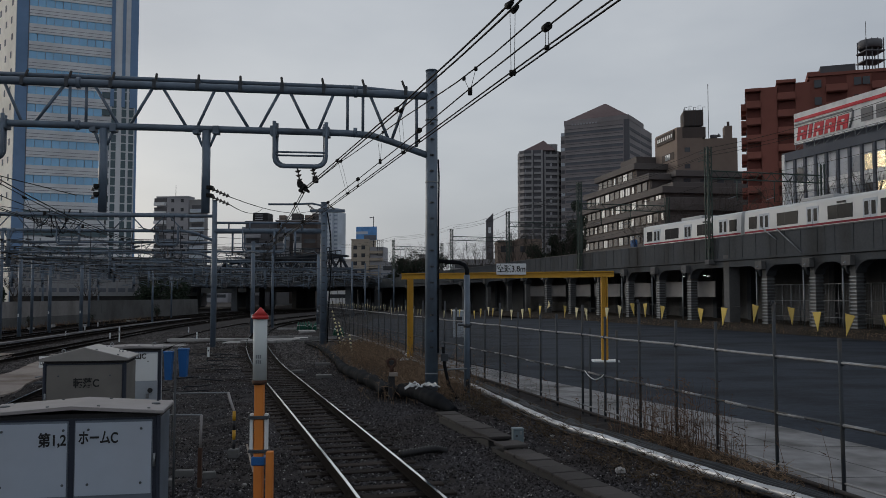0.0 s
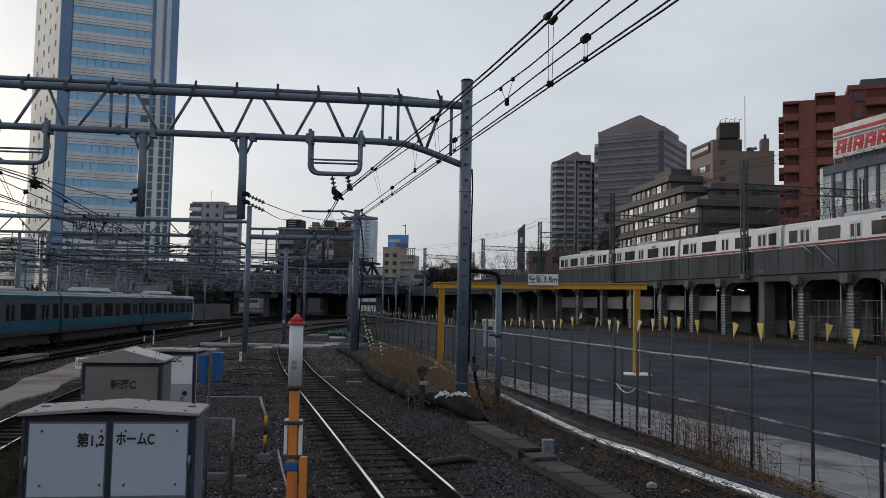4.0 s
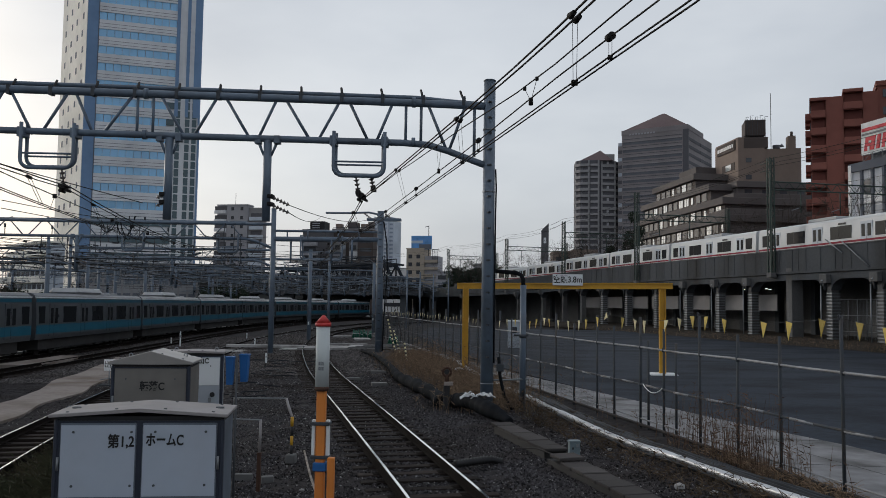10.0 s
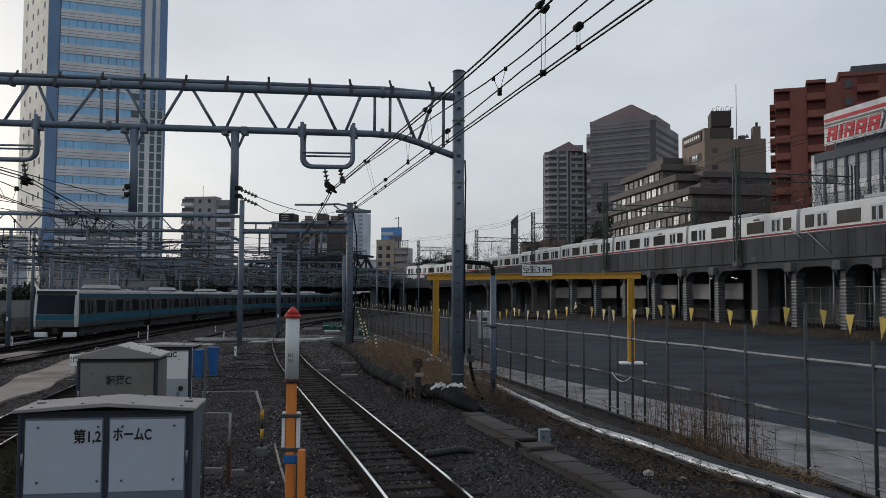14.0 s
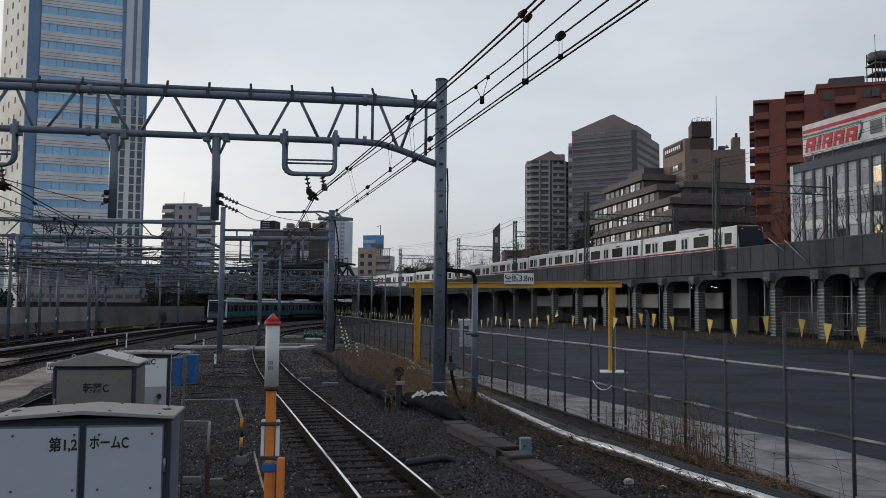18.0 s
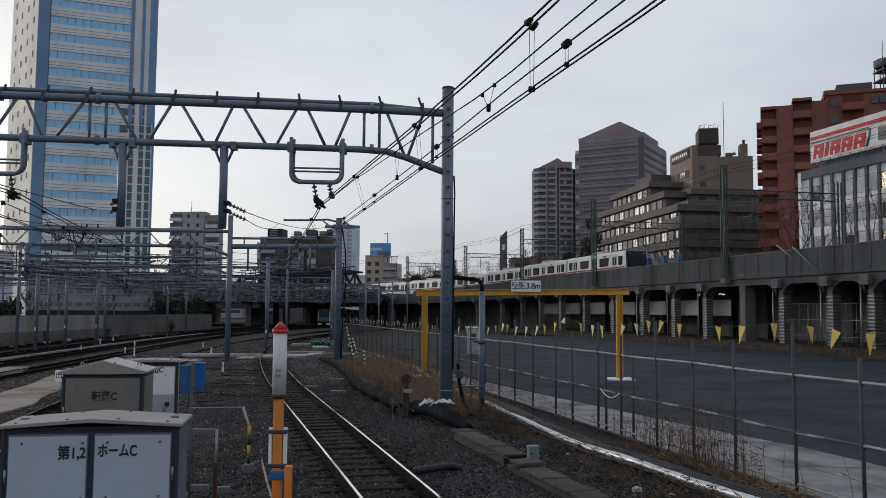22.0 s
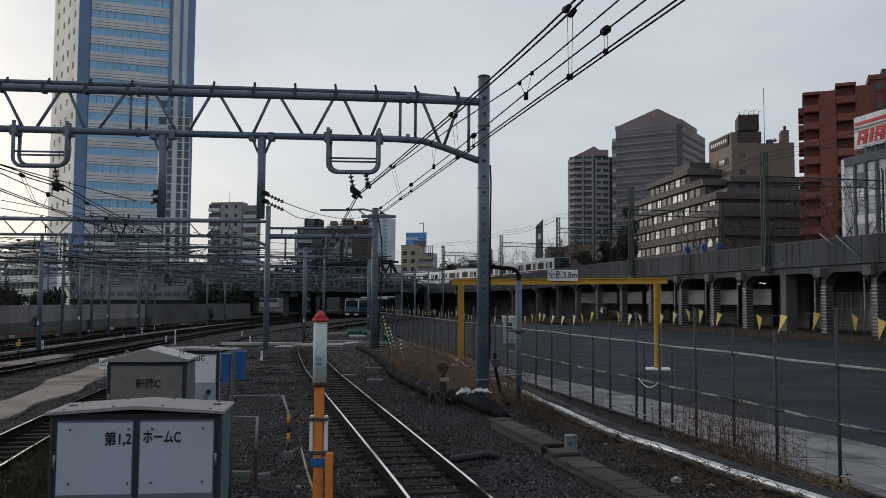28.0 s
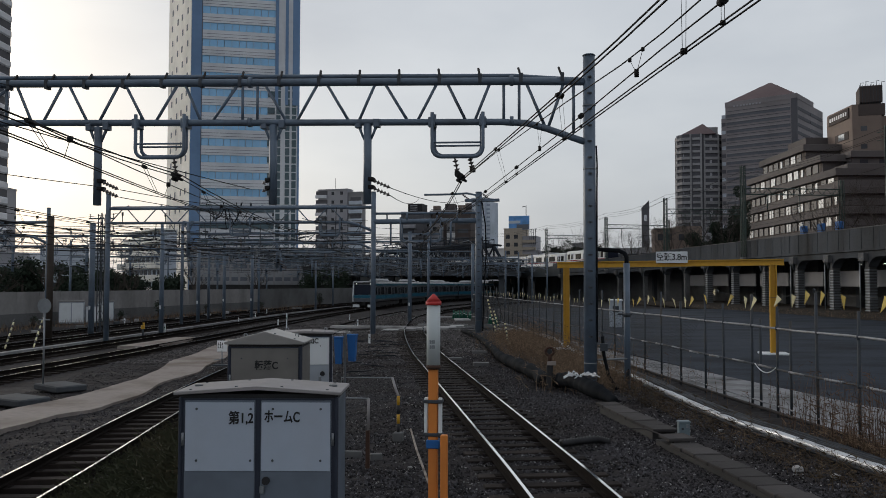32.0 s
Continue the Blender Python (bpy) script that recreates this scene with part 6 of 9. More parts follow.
def lattice_mast(s, side, z0, z1, w=0.42, material=None, name="lattice_mast"):
    material = material or M["greensteel"]
    root = thing(name, frame_at(s, side) @ Matrix.Diagonal((1, -1, 1, 1)), "dark green lattice steel mast on the viaduct", "catenary mast", "lattice masts")
    for a in (-1, 1):
        for b in (-1, 1):
            part("corner_angle", box(a * w / 2 - 0.045, a * w / 2 + 0.045, b * w / 2 - 0.045, b * w / 2 + 0.045, z0, z1), material, root)
    n = int((z1 - z0) / 0.55)
    for face in range(4):
        bm = bmesh.new()
        for i in range(n):
            za, zb = z0 + (z1 - z0) * i / n, z0 + (z1 - z0) * (i + 1) / n
            if i % 2:
                za, zb = zb, za
            p, q = {0: ((-1, -1), (1, -1)), 1: ((-1, 1), (1, 1)), 2: ((-1, -1), (-1, 1)), 3: ((1, -1), (1, 1))}[face]
            cyl((p[0] * w / 2, p[1] * w / 2, za), (q[0] * w / 2, q[1] * w / 2, zb), 0.028, n=4, bm=bm)
        tagged(part("lacing", bm, material, root), kind="stuff")
    return root


def lattice_beam(root, p, q, h=0.72, material=None):
    material = material or M["greensteel"]
    p, q = Vector(p), Vector(q)
    for dz in (0, h):
        part("beam_chord", cyl(p + Vector((0, 0, dz)), q + Vector((0, 0, dz)), 0.065, n=5), material, root)
    n = int((q - p).length / 0.6)
    bm = bmesh.new()
    for i in range(n):
        a, b = p.lerp(q, i / n), p.lerp(q, (i + 1) / n)
        (a if i % 2 else b).z += h
        cyl(a, b, 0.035, n=4, bm=bm)
    tagged(part("beam_lacing", bm, material, root), kind="stuff")


def build_viaduct_masts():
    for s, top in ((-52, 16.0), (-26, 16.2), (1.2, 16.3), (29.5, 16.8), (56, 15.8), (84, 15.5), (112, 15.5)):
        root = lattice_mast(s, -0.35, 5.7, top)
        part("mast_bracket", box(-0.35, 0.35, -0.35, 0.3, 5.5, 5.95, bevel=0.03), M["concrete"], root)
        f = frame_at(s, -0.35)
        inv = root.matrix_basis.inverted()
        other = inv @ (f @ Vector((0, 12.2, 0)))
        for b in (-1, 1):
            for a in (-1, 1):
                part("corner_angle", box(other.x + a * 0.2 - 0.045, other.x + a * 0.2 + 0.045, other.y + b * 0.2 - 0.045, other.y + b * 0.2 + 0.045, 6.2, 15.2), M["greensteel"], root)
        lattice_beam(root, (0, 0, 13.4), (other.x, other.y, 13.4))
        for z in (top - 0.4, top - 1.1):
            part("cross_arm", cyl((0, 0, z), (1.6 if s < 20 else 1.0, 0, z), 0.04, n=5), M["greensteel"], root)
            insulator(root, (1.2 if s < 20 else 0.7, 0, z), (1.2 if s < 20 else 0.7, 0, z + 0.3), 0.07, 3)
        for k in (3.0, 7.0):
            c = Vector((other.x, other.y, 0)) * (k / 12.2)
            part("drop_bar", cyl(c + Vector((0, 0, 13.4)), c + Vector((0, 0, 11.4)), 0.05, n=6), M["greensteel"], root)
            part("bracket_arm", cyl(c + Vector((0, 0, 11.9)), c + Vector((0, 0.9, 11.6)), 0.035, n=6), M["galv"], root)
    # feeder wires along the masts and line wires over the tracks
    for side, z, r in ((-0.35, 16.2, 0.02), (-0.35, 15.5, 0.02), (0.6, 16.0, 0.018), (3.0, 12.2, 0.02), (3.0, 11.1, 0.018), (7.0, 12.2, 0.02), (7.0, 11.1, 0.018), (1.2, 13.4, 0.018)):
        w = thing("feeder_wire", pose(0, 0, 0), "dark overhead wire strung along the viaduct masts", "wire", "viaduct wires")
        pts = []
        ss = [-75, -52, -26, 1.2, 29.5, 56, 84, 112, 140]
        for a, b in zip(ss, ss[1:]):
            for i in range(8):
                u = i / 8
                pts.append(via(a + (b - a) * u, side, z - 0.5 * 4 * u * (1 - u)))
        part("strand", tube(pts, r, 4), M["wire"], w)


PENNANTS = []


def build_flags():
    """A cord with small triangular pennants, tied from tall post to tall post along the fence."""
    root = thing("pennant_string", pose(0, 0, 0), "cord of small faded yellow triangular pennants tied along the fence posts", "pennant string")
    ties = [(9.9, 2.55), (12.9, 2.62), (17.17, 2.6), (21.7, 2.55), (27.2, 2.37), (30.7, 2.3), (34.1, 2.26), (39.2, 2.28), (44.3, 2.24), (49.4, 2.26), (54.5, 2.25), (59.6, 2.25), (64.7, 2.25), (69.8, 2.25)]
    F = lambda y, z: Vector((fence_x(y) - 0.04, y, z))
    rng = random.Random(8)
    def cord_z(y):
        for (a, za), (b, zb) in zip(ties, ties[1:]):
            if a <= y <= b:
                u = (y - a) / (b - a)
                return za + (zb - za) * u - (0.11 if b < 18 else 0.15) * 4 * u * (1 - u)
        return ties[-1][1]
    part("cord", tube([F(y, cord_z(y)) for y in np.arange(9.9, 69.8, 0.3)], 0.0045, 4), M["fencepost"], root)
    for y, z in ties[:5]:
        part("knot", tube([F(y - 0.03, z + 0.03), F(y, z - 0.04), F(y + 0.03, z + 0.02), F(y, z + 0.04)], 0.016, 5), M["darksteel"], root)
    d = Vector((-0.265, 1, 0)).normalized()
    turn = math.degrees(math.atan2(d.y, d.x))
    near = [10.6, 11.25, 11.9, 12.45, 13.3, 14.15, 14.87, 16.17, 16.85, 17.4, 17.95, 18.55, 19.65, 20.15, 20.85, 21.85, 22.5, 23.3, 23.85, 24.75, 25.6, 26.45, 26.9, 27.7, 28.45, 30.15, 31.25, 32.25]
    far = bmesh.new()
    for y in near + [33.6 + 0.78 * k + rng.uniform(-0.2, 0.2) for k in range(44)]:
        w, h = rng.uniform(0.08, 0.1), rng.uniform(0.26, 0.31)
        base = Matrix.Translation(F(y, cord_z(y) - 0.004)) @ pose(0, 0, 0, 0, 0, turn)
        if y > 33:
            far.faces.new([far.verts.new(base @ Vector(q)) for q in ((-w, 0.004, 0), (w, 0.004, 0), (0.3 * w, 0.02, -h))])
            continue
        bm = bmesh.new()
        tri = [(-w, 0), (w, 0), (rng.uniform(-0.3, 0.3) * w, -h)]
        curl = rng.uniform(-0.03, 0.03)
        A = [bm.verts.new((x, 0.004 + (curl if k == 2 else 0), z)) for k, (x, z) in enumerate(tri)]
        B = [bm.verts.new((x, -0.004 + (curl if k == 2 else 0), z)) for k, (x, z) in enumerate(tri)]
        bm.faces.new(A)
        bm.faces.new(B[::-1])
        for k in range(3):
            bm.faces.new((A[k], A[(k + 1) % 3], B[(k + 1) % 3], B[k]))
        flag = part("pennant", bm, M["flagyellow"] if rng.random() < (0.85 if y < 17 else 0.45) else M["flagfaded"], root)
        flag.matrix_basis = base
        if y < 29:
            PENNANTS.append((flag, base, rng.uniform(0, 6.28), abs(y - 21.85) < 0.1))
    tagged(part("far_pennants", far, M["flagfaded"], root), kind="stuff")


# ---- trains ----
def rounded_body(L, w, h0, h1, r, material, name, root, y_in=0.0, nose=0.0):
    """A car body: a rounded cross section swept along x."""
    bm = bmesh.new()
    prof = [(-w / 2 + 0.05, h0), (w / 2 - 0.05, h0), (w / 2, h0 + 0.25), (w / 2 + 0.01, (h0 + h1) / 2), (w / 2 - 0.06, h1 - r)]
    prof += [(w / 2 - 0.06 - r * (1 - math.cos(t)) * 1.6, h1 - r + r * math.sin(t)) for t in (0.5, 1.0, 1.4)]
    prof += [(-a, b) for a, b in prof[::-1] if b > h0]
    rings = [[bm.verts.new((x, y, z)) for y, z in prof] for x in (-L / 2, L / 2)]
    n = len(prof)
    for k in range(n):
        bm.faces.new((rings[0][k], rings[0][(k + 1) % n], rings[1][(k + 1) % n], rings[1][k]))
    bm.faces.new(rings[0][::-1])
    bm.faces.new(rings[1])
    return part(name, bm, material, root)


def wheels(root, L):
    for bx in (-L / 2 + 3.2, L / 2 - 3.2):
        bogie = part("bogie", box(bx - 1.5, bx + 1.5, -1.05, 1.05, 0.3, 0.75, bevel=0.05), M["under"], root)
        for dx in (-1.05, 1.05):
            for sy in (-0.62, 0.62):
                part("wheel", cyl((bx + dx, sy - 0.06, 0.43), (bx + dx, sy + 0.06, 0.43), 0.43, n=16), M["under"], bogie)


def red_car(nose):
    """A white car with a red line, 18 m long, three doors a side. x along the train; nose: -1 or 1 for a cab end, 0 for none."""
    root = thing("train_car", pose(0, 0, 0), "white commuter train car with a dark red waist line", "train car", "red-lined train cars")
    L, W = 17.5, 2.78
    rounded_body(L, W, 0.75, 3.62, 0.28, M["trainwhite"], "body", root)
    part("underframe", box(-L / 2 + 1, L / 2 - 1, -1.15, 1.15, 0.35, 0.78), M["under"], root)
    wheels(root, L)
    for sy in (-1, 1):
        y0, y1 = sorted((sy * (W / 2 + 0.004), sy * (W / 2 + 0.022)))
        part("waist_line", box(-L / 2 + 0.05, L / 2 - 0.05, y0, y1, 1.56, 1.72), M["trainred"], root, "dark red waist line")
        part("sill_line", box(-L / 2 + 0.05, L / 2 - 0.05, y0, y1, 0.95, 0.99), M["trainroof"], root)
        y0, y1 = sorted((sy * (W / 2 - 0.03), sy * (W / 2 + 0.014)))
        for dx in (-6.0, 0.0, 6.0):
            door = part("door", box(dx - 0.68, dx + 0.68, y0, y1, 0.95, 3.1, bevel=0.01), M["boxpanel"], root)
            g0, g1 = sorted((sy * (W / 2 + 0.01), sy * (W / 2 + 0.026)))
            for k in (-1, 1):
                part("door_window", box(dx + k * 0.34 - 0.2, dx + k * 0.34 + 0.2, g0, g1, 1.92, 2.9, bevel=0.006), M["glass"], door)
            part("door_gap", box(dx - 0.012, dx + 0.012, g0 - 0.002 * sy, g1, 0.97, 2.93), M["black"], door)
        g0, g1 = sorted((sy * (W / 2 - 0.02), sy * (W / 2 + 0.024)))
        for cx, w in ((-7.55, 1.1), (-3.0, 2.6), (3.0, 2.6), (7.55, 1.1)):
            win = part("window", box(cx - w / 2, cx + w / 2, g0, g1, 1.9, 2.95, bevel=0.01), M["glass"], root)
            if w > 2:
                part("mullion", box(cx + 0.25, cx + 0.3, g0, g1 + 0.006 * sy if sy > 0 else g1, 1.9, 2.95), M["black"], win)
        part("destination_sign", box(-3.6, -2.7, g0, g1 + 0.001, 3.06, 3.2), M["black"], root)
    part("roof_unit", box(-1.9, 1.9, -0.95, 0.95, 3.58, 3.92, bevel=0.08), M["trainroof"], root)
    part("gangway", box(-L / 2 - 0.25, -L / 2, -0.6, 0.6, 0.95, 3.2), M["under"], root)
    if nose:
        x0, x1 = sorted((nose * (L / 2 - 0.02), nose * (L / 2 + 0.42)))
        bm = bmesh.new()
        a = nose * (L / 2 - 0.02)
        b = nose * (L / 2 + 0.42)
        c = nose * (L / 2 + 0.2)
        prof = [(a, 0.75), (b, 0.75), (b, 1.9), (c, 3.4), (a, 3.62)]
        A, B = [[bm.verts.new((x, y, z)) for x, z in prof] for y in (-1.3, 1.3)]
        bm.faces.new(A)
        bm.faces.new(B[::-1])
        for k in range(5):
            bm.faces.new((A[k], A[(k + 1) % 5], B[(k + 1) % 5], B[k]))
        bmesh.ops.bevel(bm, geom=bm.edges[:], offset=0.06, segments=2, affect="EDGES")
        cab = part("cab_front", bm, M["cabnavy"], root, "dark navy cab front")
        for y in (-1.37, 1.31):
            x0, x1 = sorted((nose * (L / 2 - 0.3), nose * (L / 2 + 0.16)))
            part("corner_pillar", box(x0, x1, y, y + 0.06, 0.8, 3.5, bevel=0.02), M["trainwhite"], cab, "white corner pillar")
        bm = bmesh.new()
        P = [(nose * (L / 2 + 0.425), -1.2, 1.55), (nose * (L / 2 + 0.425), 1.2, 1.55), (nose * (L / 2 + 0.425), 1.22, 1.95), (nose * (L / 2 + 0.23), 1.15, 3.42), (nose * (L / 2 + 0.23), -1.15, 3.42), (nose * (L / 2 + 0.425), -1.22, 1.95)]
        Q = [(x + nose * 0.03, y, z) for x, y, z in P]
        u, v = [bm.verts.new(p) for p in P], [bm.verts.new(p) for p in Q]
        bm.faces.new((u[0], u[1], u[2], u[5]))
        bm.faces.new((u[5], u[2], u[3], u[4]))
        bm.faces.new((v[0], v[1], v[2], v[5]))
        bm.faces.new((v[5], v[2], v[3], v[4]))
        for k in range(6):
            bm.faces.new((u[k], u[(k + 1) % 6], v[(k + 1) % 6], v[k]))
        part("windscreen", bm, M["cabglass"], cab, "large dark blue-black windscreen")
        x0, x1 = sorted((nose * (L / 2 + 0.26), nose * (L / 2 + 0.30)))
        for y in (-1.0, 0.78):
            part("front_sign", box(x0, x1, y, y + 0.22, 3.2, 3.28), M["dimsign"], cab, "red lit sign")
        x0, x1 = sorted((nose * (L / 2 + 0.44), nose * (L / 2 + 0.48)))
        for y in (-1.0, 1.0):
            part("tail_lamp", box(x0, x1, y - 0.14, y + 0.14, 1.25, 1.42, bevel=0.02), M["tail"], cab)
        x0, x1 = sorted((nose * (L / 2 + 0.1), nose * (L / 2 + 0.4)))
        part("skirt", box(x0, x1, -1.2, 1.2, 0.3, 0.75, bevel=0.04), M["under"], cab)
    return root


def teal_car(nose, lit=False):
    """A steel car with blue-green bands, 20 m long, four doors a side."""
    root = thing("train_car", pose(0, 0, 0), "dull steel commuter train car with blue-green bands", "train car", "blue-green train cars")
    L, W = 19.5, 2.92
    rounded_body(L, W, 0.95, 3.62, 0.3, M["trainsteel"], "body", root)
    part("underframe", box(-L / 2 + 1, L / 2 - 1, -1.2, 1.2, 0.35, 0.98), M["under"], root)
    wheels(root, L)
    for sy in (-1, 1):
        y0, y1 = sorted((sy * (W / 2 + 0.0), sy * (W / 2 + 0.02)))
        part("waist_band", box(-L / 2 + 0.05, L / 2 - 0.05, y0, y1, 1.28, 1.78), M["teal"], root, "wide blue-green band")
        y0, y1 = sorted((sy * (W / 2 - 0.045), sy * (W / 2 - 0.02)))
        part("roof_band", box(-L / 2 + 0.05, L / 2 - 0.05, y0, y1, 3.08, 3.27), M["teal"], root)
        part("gutter", box(-L / 2, L / 2, min(sy * (W / 2 - 0.1), sy * (W / 2 - 0.01)), max(sy * (W / 2 - 0.1), sy * (W / 2 - 0.01)), 3.32, 3.4), M["white"], root)
        g0, g1 = sorted((sy * (W / 2 - 0.02), sy * (W / 2 + 0.026)))
        for dx in (-7.3, -2.43, 2.43, 7.3):
            door = part("door", box(dx - 0.65, dx + 0.65, g0, g1 - 0.012 if sy > 0 else g1, 1.12, 3.0, bevel=0.008), M["trainsteel"], root)
            for k in (-1, 1):
                part("door_window", box(dx + k * 0.32 - 0.2, dx + k * 0.32 + 0.2, g0 - 0.004, g1 + 0.004, 1.85, 2.75, bevel=0.006), M["glass"], door)
            part("door_band", box(dx - 0.645, dx + 0.645, g0 - 0.003, g1 + 0.003, 1.29, 1.77), M["teal"], door, "blue-green band across the door")
            part("door_gap", box(dx - 0.012, dx + 0.012, g0 - 0.006, g1 + 0.006, 1.14, 2.98), M["black"], door)
        for cx, w in ((-4.87, 2.0), (0, 2.0), (4.87, 2.0), (-9.0, 0.8), (9.0, 0.8)):
            part("window", box(cx - w / 2, cx + w / 2, g0, g1, 1.88, 2.85, bevel=0.01), M["glass"], root)
    part("roof_unit", box(-2.3, 2.3, -1.0, 1.0, 3.48, 4.02, bevel=0.26), M["trainroof"], root, "pale rounded air-conditioning unit")
    part("roof_grille", box(1.1, 2.1, -0.8, 0.8, 3.95, 4.0, bevel=0.01), M["white"], root)
    part("roof_box", box(5.2, 6.6, -0.6, 0.6, 3.58, 3.74, bevel=0.05), M["trainroof"], root)
    part("gangway", box(-L / 2 - 0.25, -L / 2, -0.6, 0.6, 1.0, 3.2), M["under"], root)
    if nose:
        a, b, c = (nose * (L / 2 + k) for k in (-0.02, 0.42, 0.18))
        bm = bmesh.new()
        prof = [(a, 0.95), (b, 0.95), (b, 1.8), (c, 3.45), (a, 3.62)]
        A, B = [[bm.verts.new((x, y, z)) for x, z in prof] for y in (-1.46, 1.46)]
        bm.faces.new(A)
        bm.faces.new(B[::-1])
        for k in range(5):
            bm.faces.new((A[k], A[(k + 1) % 5], B[(k + 1) % 5], B[k]))
        bmesh.ops.bevel(bm, geom=bm.edges[:], offset=0.05, segments=2, affect="EDGES")
        cab = part("cab_front", bm, M["trainwhite"], root, "white edged cab front")
        front = lambda z: nose * (L / 2 + float(np.interp(z, [0.95, 1.8, 3.45], [0.42, 0.42, 0.18])) + 0.012)
        def plate(name, y, z0, z1, material, label):
            bm = bmesh.new()
            zs = sorted({z0, z1, *(z for z in (1.8,) if z0 < z < z1)})
            rows = [[bm.verts.new((front(z) + nose * o, s * y, z)) for o in (0, 0.025) for s in (-1, 1)] for z in zs]
            for u, v in zip(rows, rows[1:]):
                for i, j in ((0, 1), (2, 3), (0, 2), (1, 3)):
                    bm.faces.new((u[i], u[j], v[j], v[i]))
            for r in (rows[0], rows[-1]):
                bm.faces.new((r[0], r[1], r[3], r[2]))
            return part(name, bm, material, cab, label)
        plate("windscreen", 1.26, 1.85, 3.2, M["cabglass"], "black windscreen across the front")
        plate("destination_panel", 1.36, 3.22, 3.5, M["under"], "dark destination panel over the windscreen")
        plate("front_band", 1.3, 1.45, 1.83, M["teal"], "blue-green front band")
        plate("lower_panel", 1.3, 0.96, 1.43, M["trainsteel"], "dull steel lower front panel")
        x0, x1 = sorted((nose * (L / 2 + 0.1), nose * (L / 2 + 0.45)))
        for s in (-1, 1):
            part("skirt", box(x0, x1, min(s * 0.55, s * 1.4), max(s * 0.55, s * 1.4), 0.25, 0.6, bevel=0.05), M["white"], cab, "white snow-plough skirt")
        part("coupler", box(x0, x1 + 0.1, -0.2, 0.2, 0.5, 0.9, bevel=0.03), M["under"], cab)
        if lit:
            xx = sorted((front(3.2) + nose * 0.03, front(3.2) + nose * 0.07))
            for y in (-0.95, 0.95):
                part("headlight", box(xx[0], xx[1], y - 0.075, y + 0.075, 3.24, 3.33, bevel=0.02), M["headlight"], cab, "lit white headlight")
    return root


def along(path, s_arr, s, gap=6.5):
    """Place and heading on a path at arc length s, from two bogies."""
    P = lambda a: Vector([float(np.interp(a, s_arr, path[:, k])) for k in range(3)])
    a, b = P(s - gap), P(s + gap)
    c, d = (a + b) / 2, b - a
    return c, math.degrees(math.atan2(d.y, d.x))


VIA_S = np.arange(-260.0, 420.0, 2.0)
VIA_PATH = np.array([via(float(s), 2.69, RAIL_Z) for s in VIA_S])


def eased(rows, t):
    """Smooth value through (time, value) rows."""
    ts, vs = np.array(rows).T
    m = np.gradient(vs, ts)
    i = int(np.clip(np.searchsorted(ts, t) - 1, 0, len(ts) - 2))
    h = ts[i + 1] - ts[i]
    u = (t - ts[i]) / h
    return (2 * u**3 - 3 * u**2 + 1) * vs[i] + (u**3 - 2 * u**2 + u) * h * m[i] + (-2 * u**3 + 3 * u**2) * vs[i + 1] + (u**3 - u**2) * h * m[i + 1]


RED_TAIL = [(0, -127.5), (4, -92.0), (7, -68.0), (11, -41.5), (17.5, -2.5), (20, 12.3), (22.5, 27.2), (25, 43.0), (28, 62.8), (32, 88.5)]
TEAL_NOSE = [(0, 221.3), (1, 234.3), (2, 247.4), (3, 260.0), (4, 273.9), (6.5, 310), (9, 349), (11.5, 392), (14, 438.5), (15, 455.4), (17.5, 498), (18, 507), (20, 536), (25, 615), (32, 725)]
COMING_NOSE = [(0, 829), (25, 396.5), (28, 348.5), (29, 333.0), (30, 318.0), (31, 302.5), (32, 285.5)]
TIMES = [0, 1, 2, 3, 4, 5.25, 6.5, 7.75, 9, 10.25, 11.5, 12.75, 14, 15, 16.25, 17.5, 18.75, 20, 21.5, 23, 25, 26.5, 28, 29, 30, 31, 32]


def build_trains():
    runs = []
    cars = [red_car(-1), red_car(0)]
    cars += [copy_thing(cars[1], pose(0, 0, 0)) for _ in range(5)] + [red_car(1)]
    for k, car in enumerate(cars):
        runs.append((car, VIA_PATH, VIA_S, [(t, eased(RED_TAIL, t) + 18 * k + 9) for t in TIMES], 1))
    cars = [teal_car(-1), teal_car(0)]
    cars += [copy_thing(cars[1], pose(0, 0, 0)) for _ in range(7)] + [copy_thing(cars[0], pose(0, 0, 0))]
    for k, car in enumerate(cars):
        turn = -1 if k == 9 else 1
        runs.append((car, TRACK_D, S_D, [(t, eased(TEAL_NOSE, t) - 200 + 20 * k + 10) for t in TIMES], turn))
    cars = [teal_car(-1, True)] + [copy_thing(cars[1], pose(0, 0, 0)) for _ in range(6)]
    s_c = np.r_[0, np.cumsum(np.linalg.norm(np.diff(TRACK_C, axis=0), axis=1))]
    for k, car in enumerate(cars):
        runs.append((car, TRACK_C, s_c, [(t, eased(COMING_NOSE, t) + 20 * k + 10) for t in TIMES], 1))
    return runs


def motions():
    # the pennants hang, then lift in the breeze
    for flag, base, phase, held in PENNANTS:
        rows = []
        for t in range(0, 33, 2):
            lift = float(np.interp(t, [0, 6, 18, 22, 26, 30, 32], [4, 8, 2, 12, 8, 27, 22]))
            a = lift + 7 * math.sin(1.3 * t + phase) + (60 if held else 0)
            rows.append((t, base @ pose(0, 0, 0, 0.8 * lift * math.cos(0.9 * t + phase), -a, 0)))
        walk(flag, rows)
    for car, path, s_arr, rows, turn in RUNS:
        keys = []
        for t, s in rows:
            c, a = along(path, s_arr, s)
            keys.append((t, pose(c.x, c.y, c.z, 0, 0, a + (180 if turn < 0 else 0))))
        walk(car, keys)


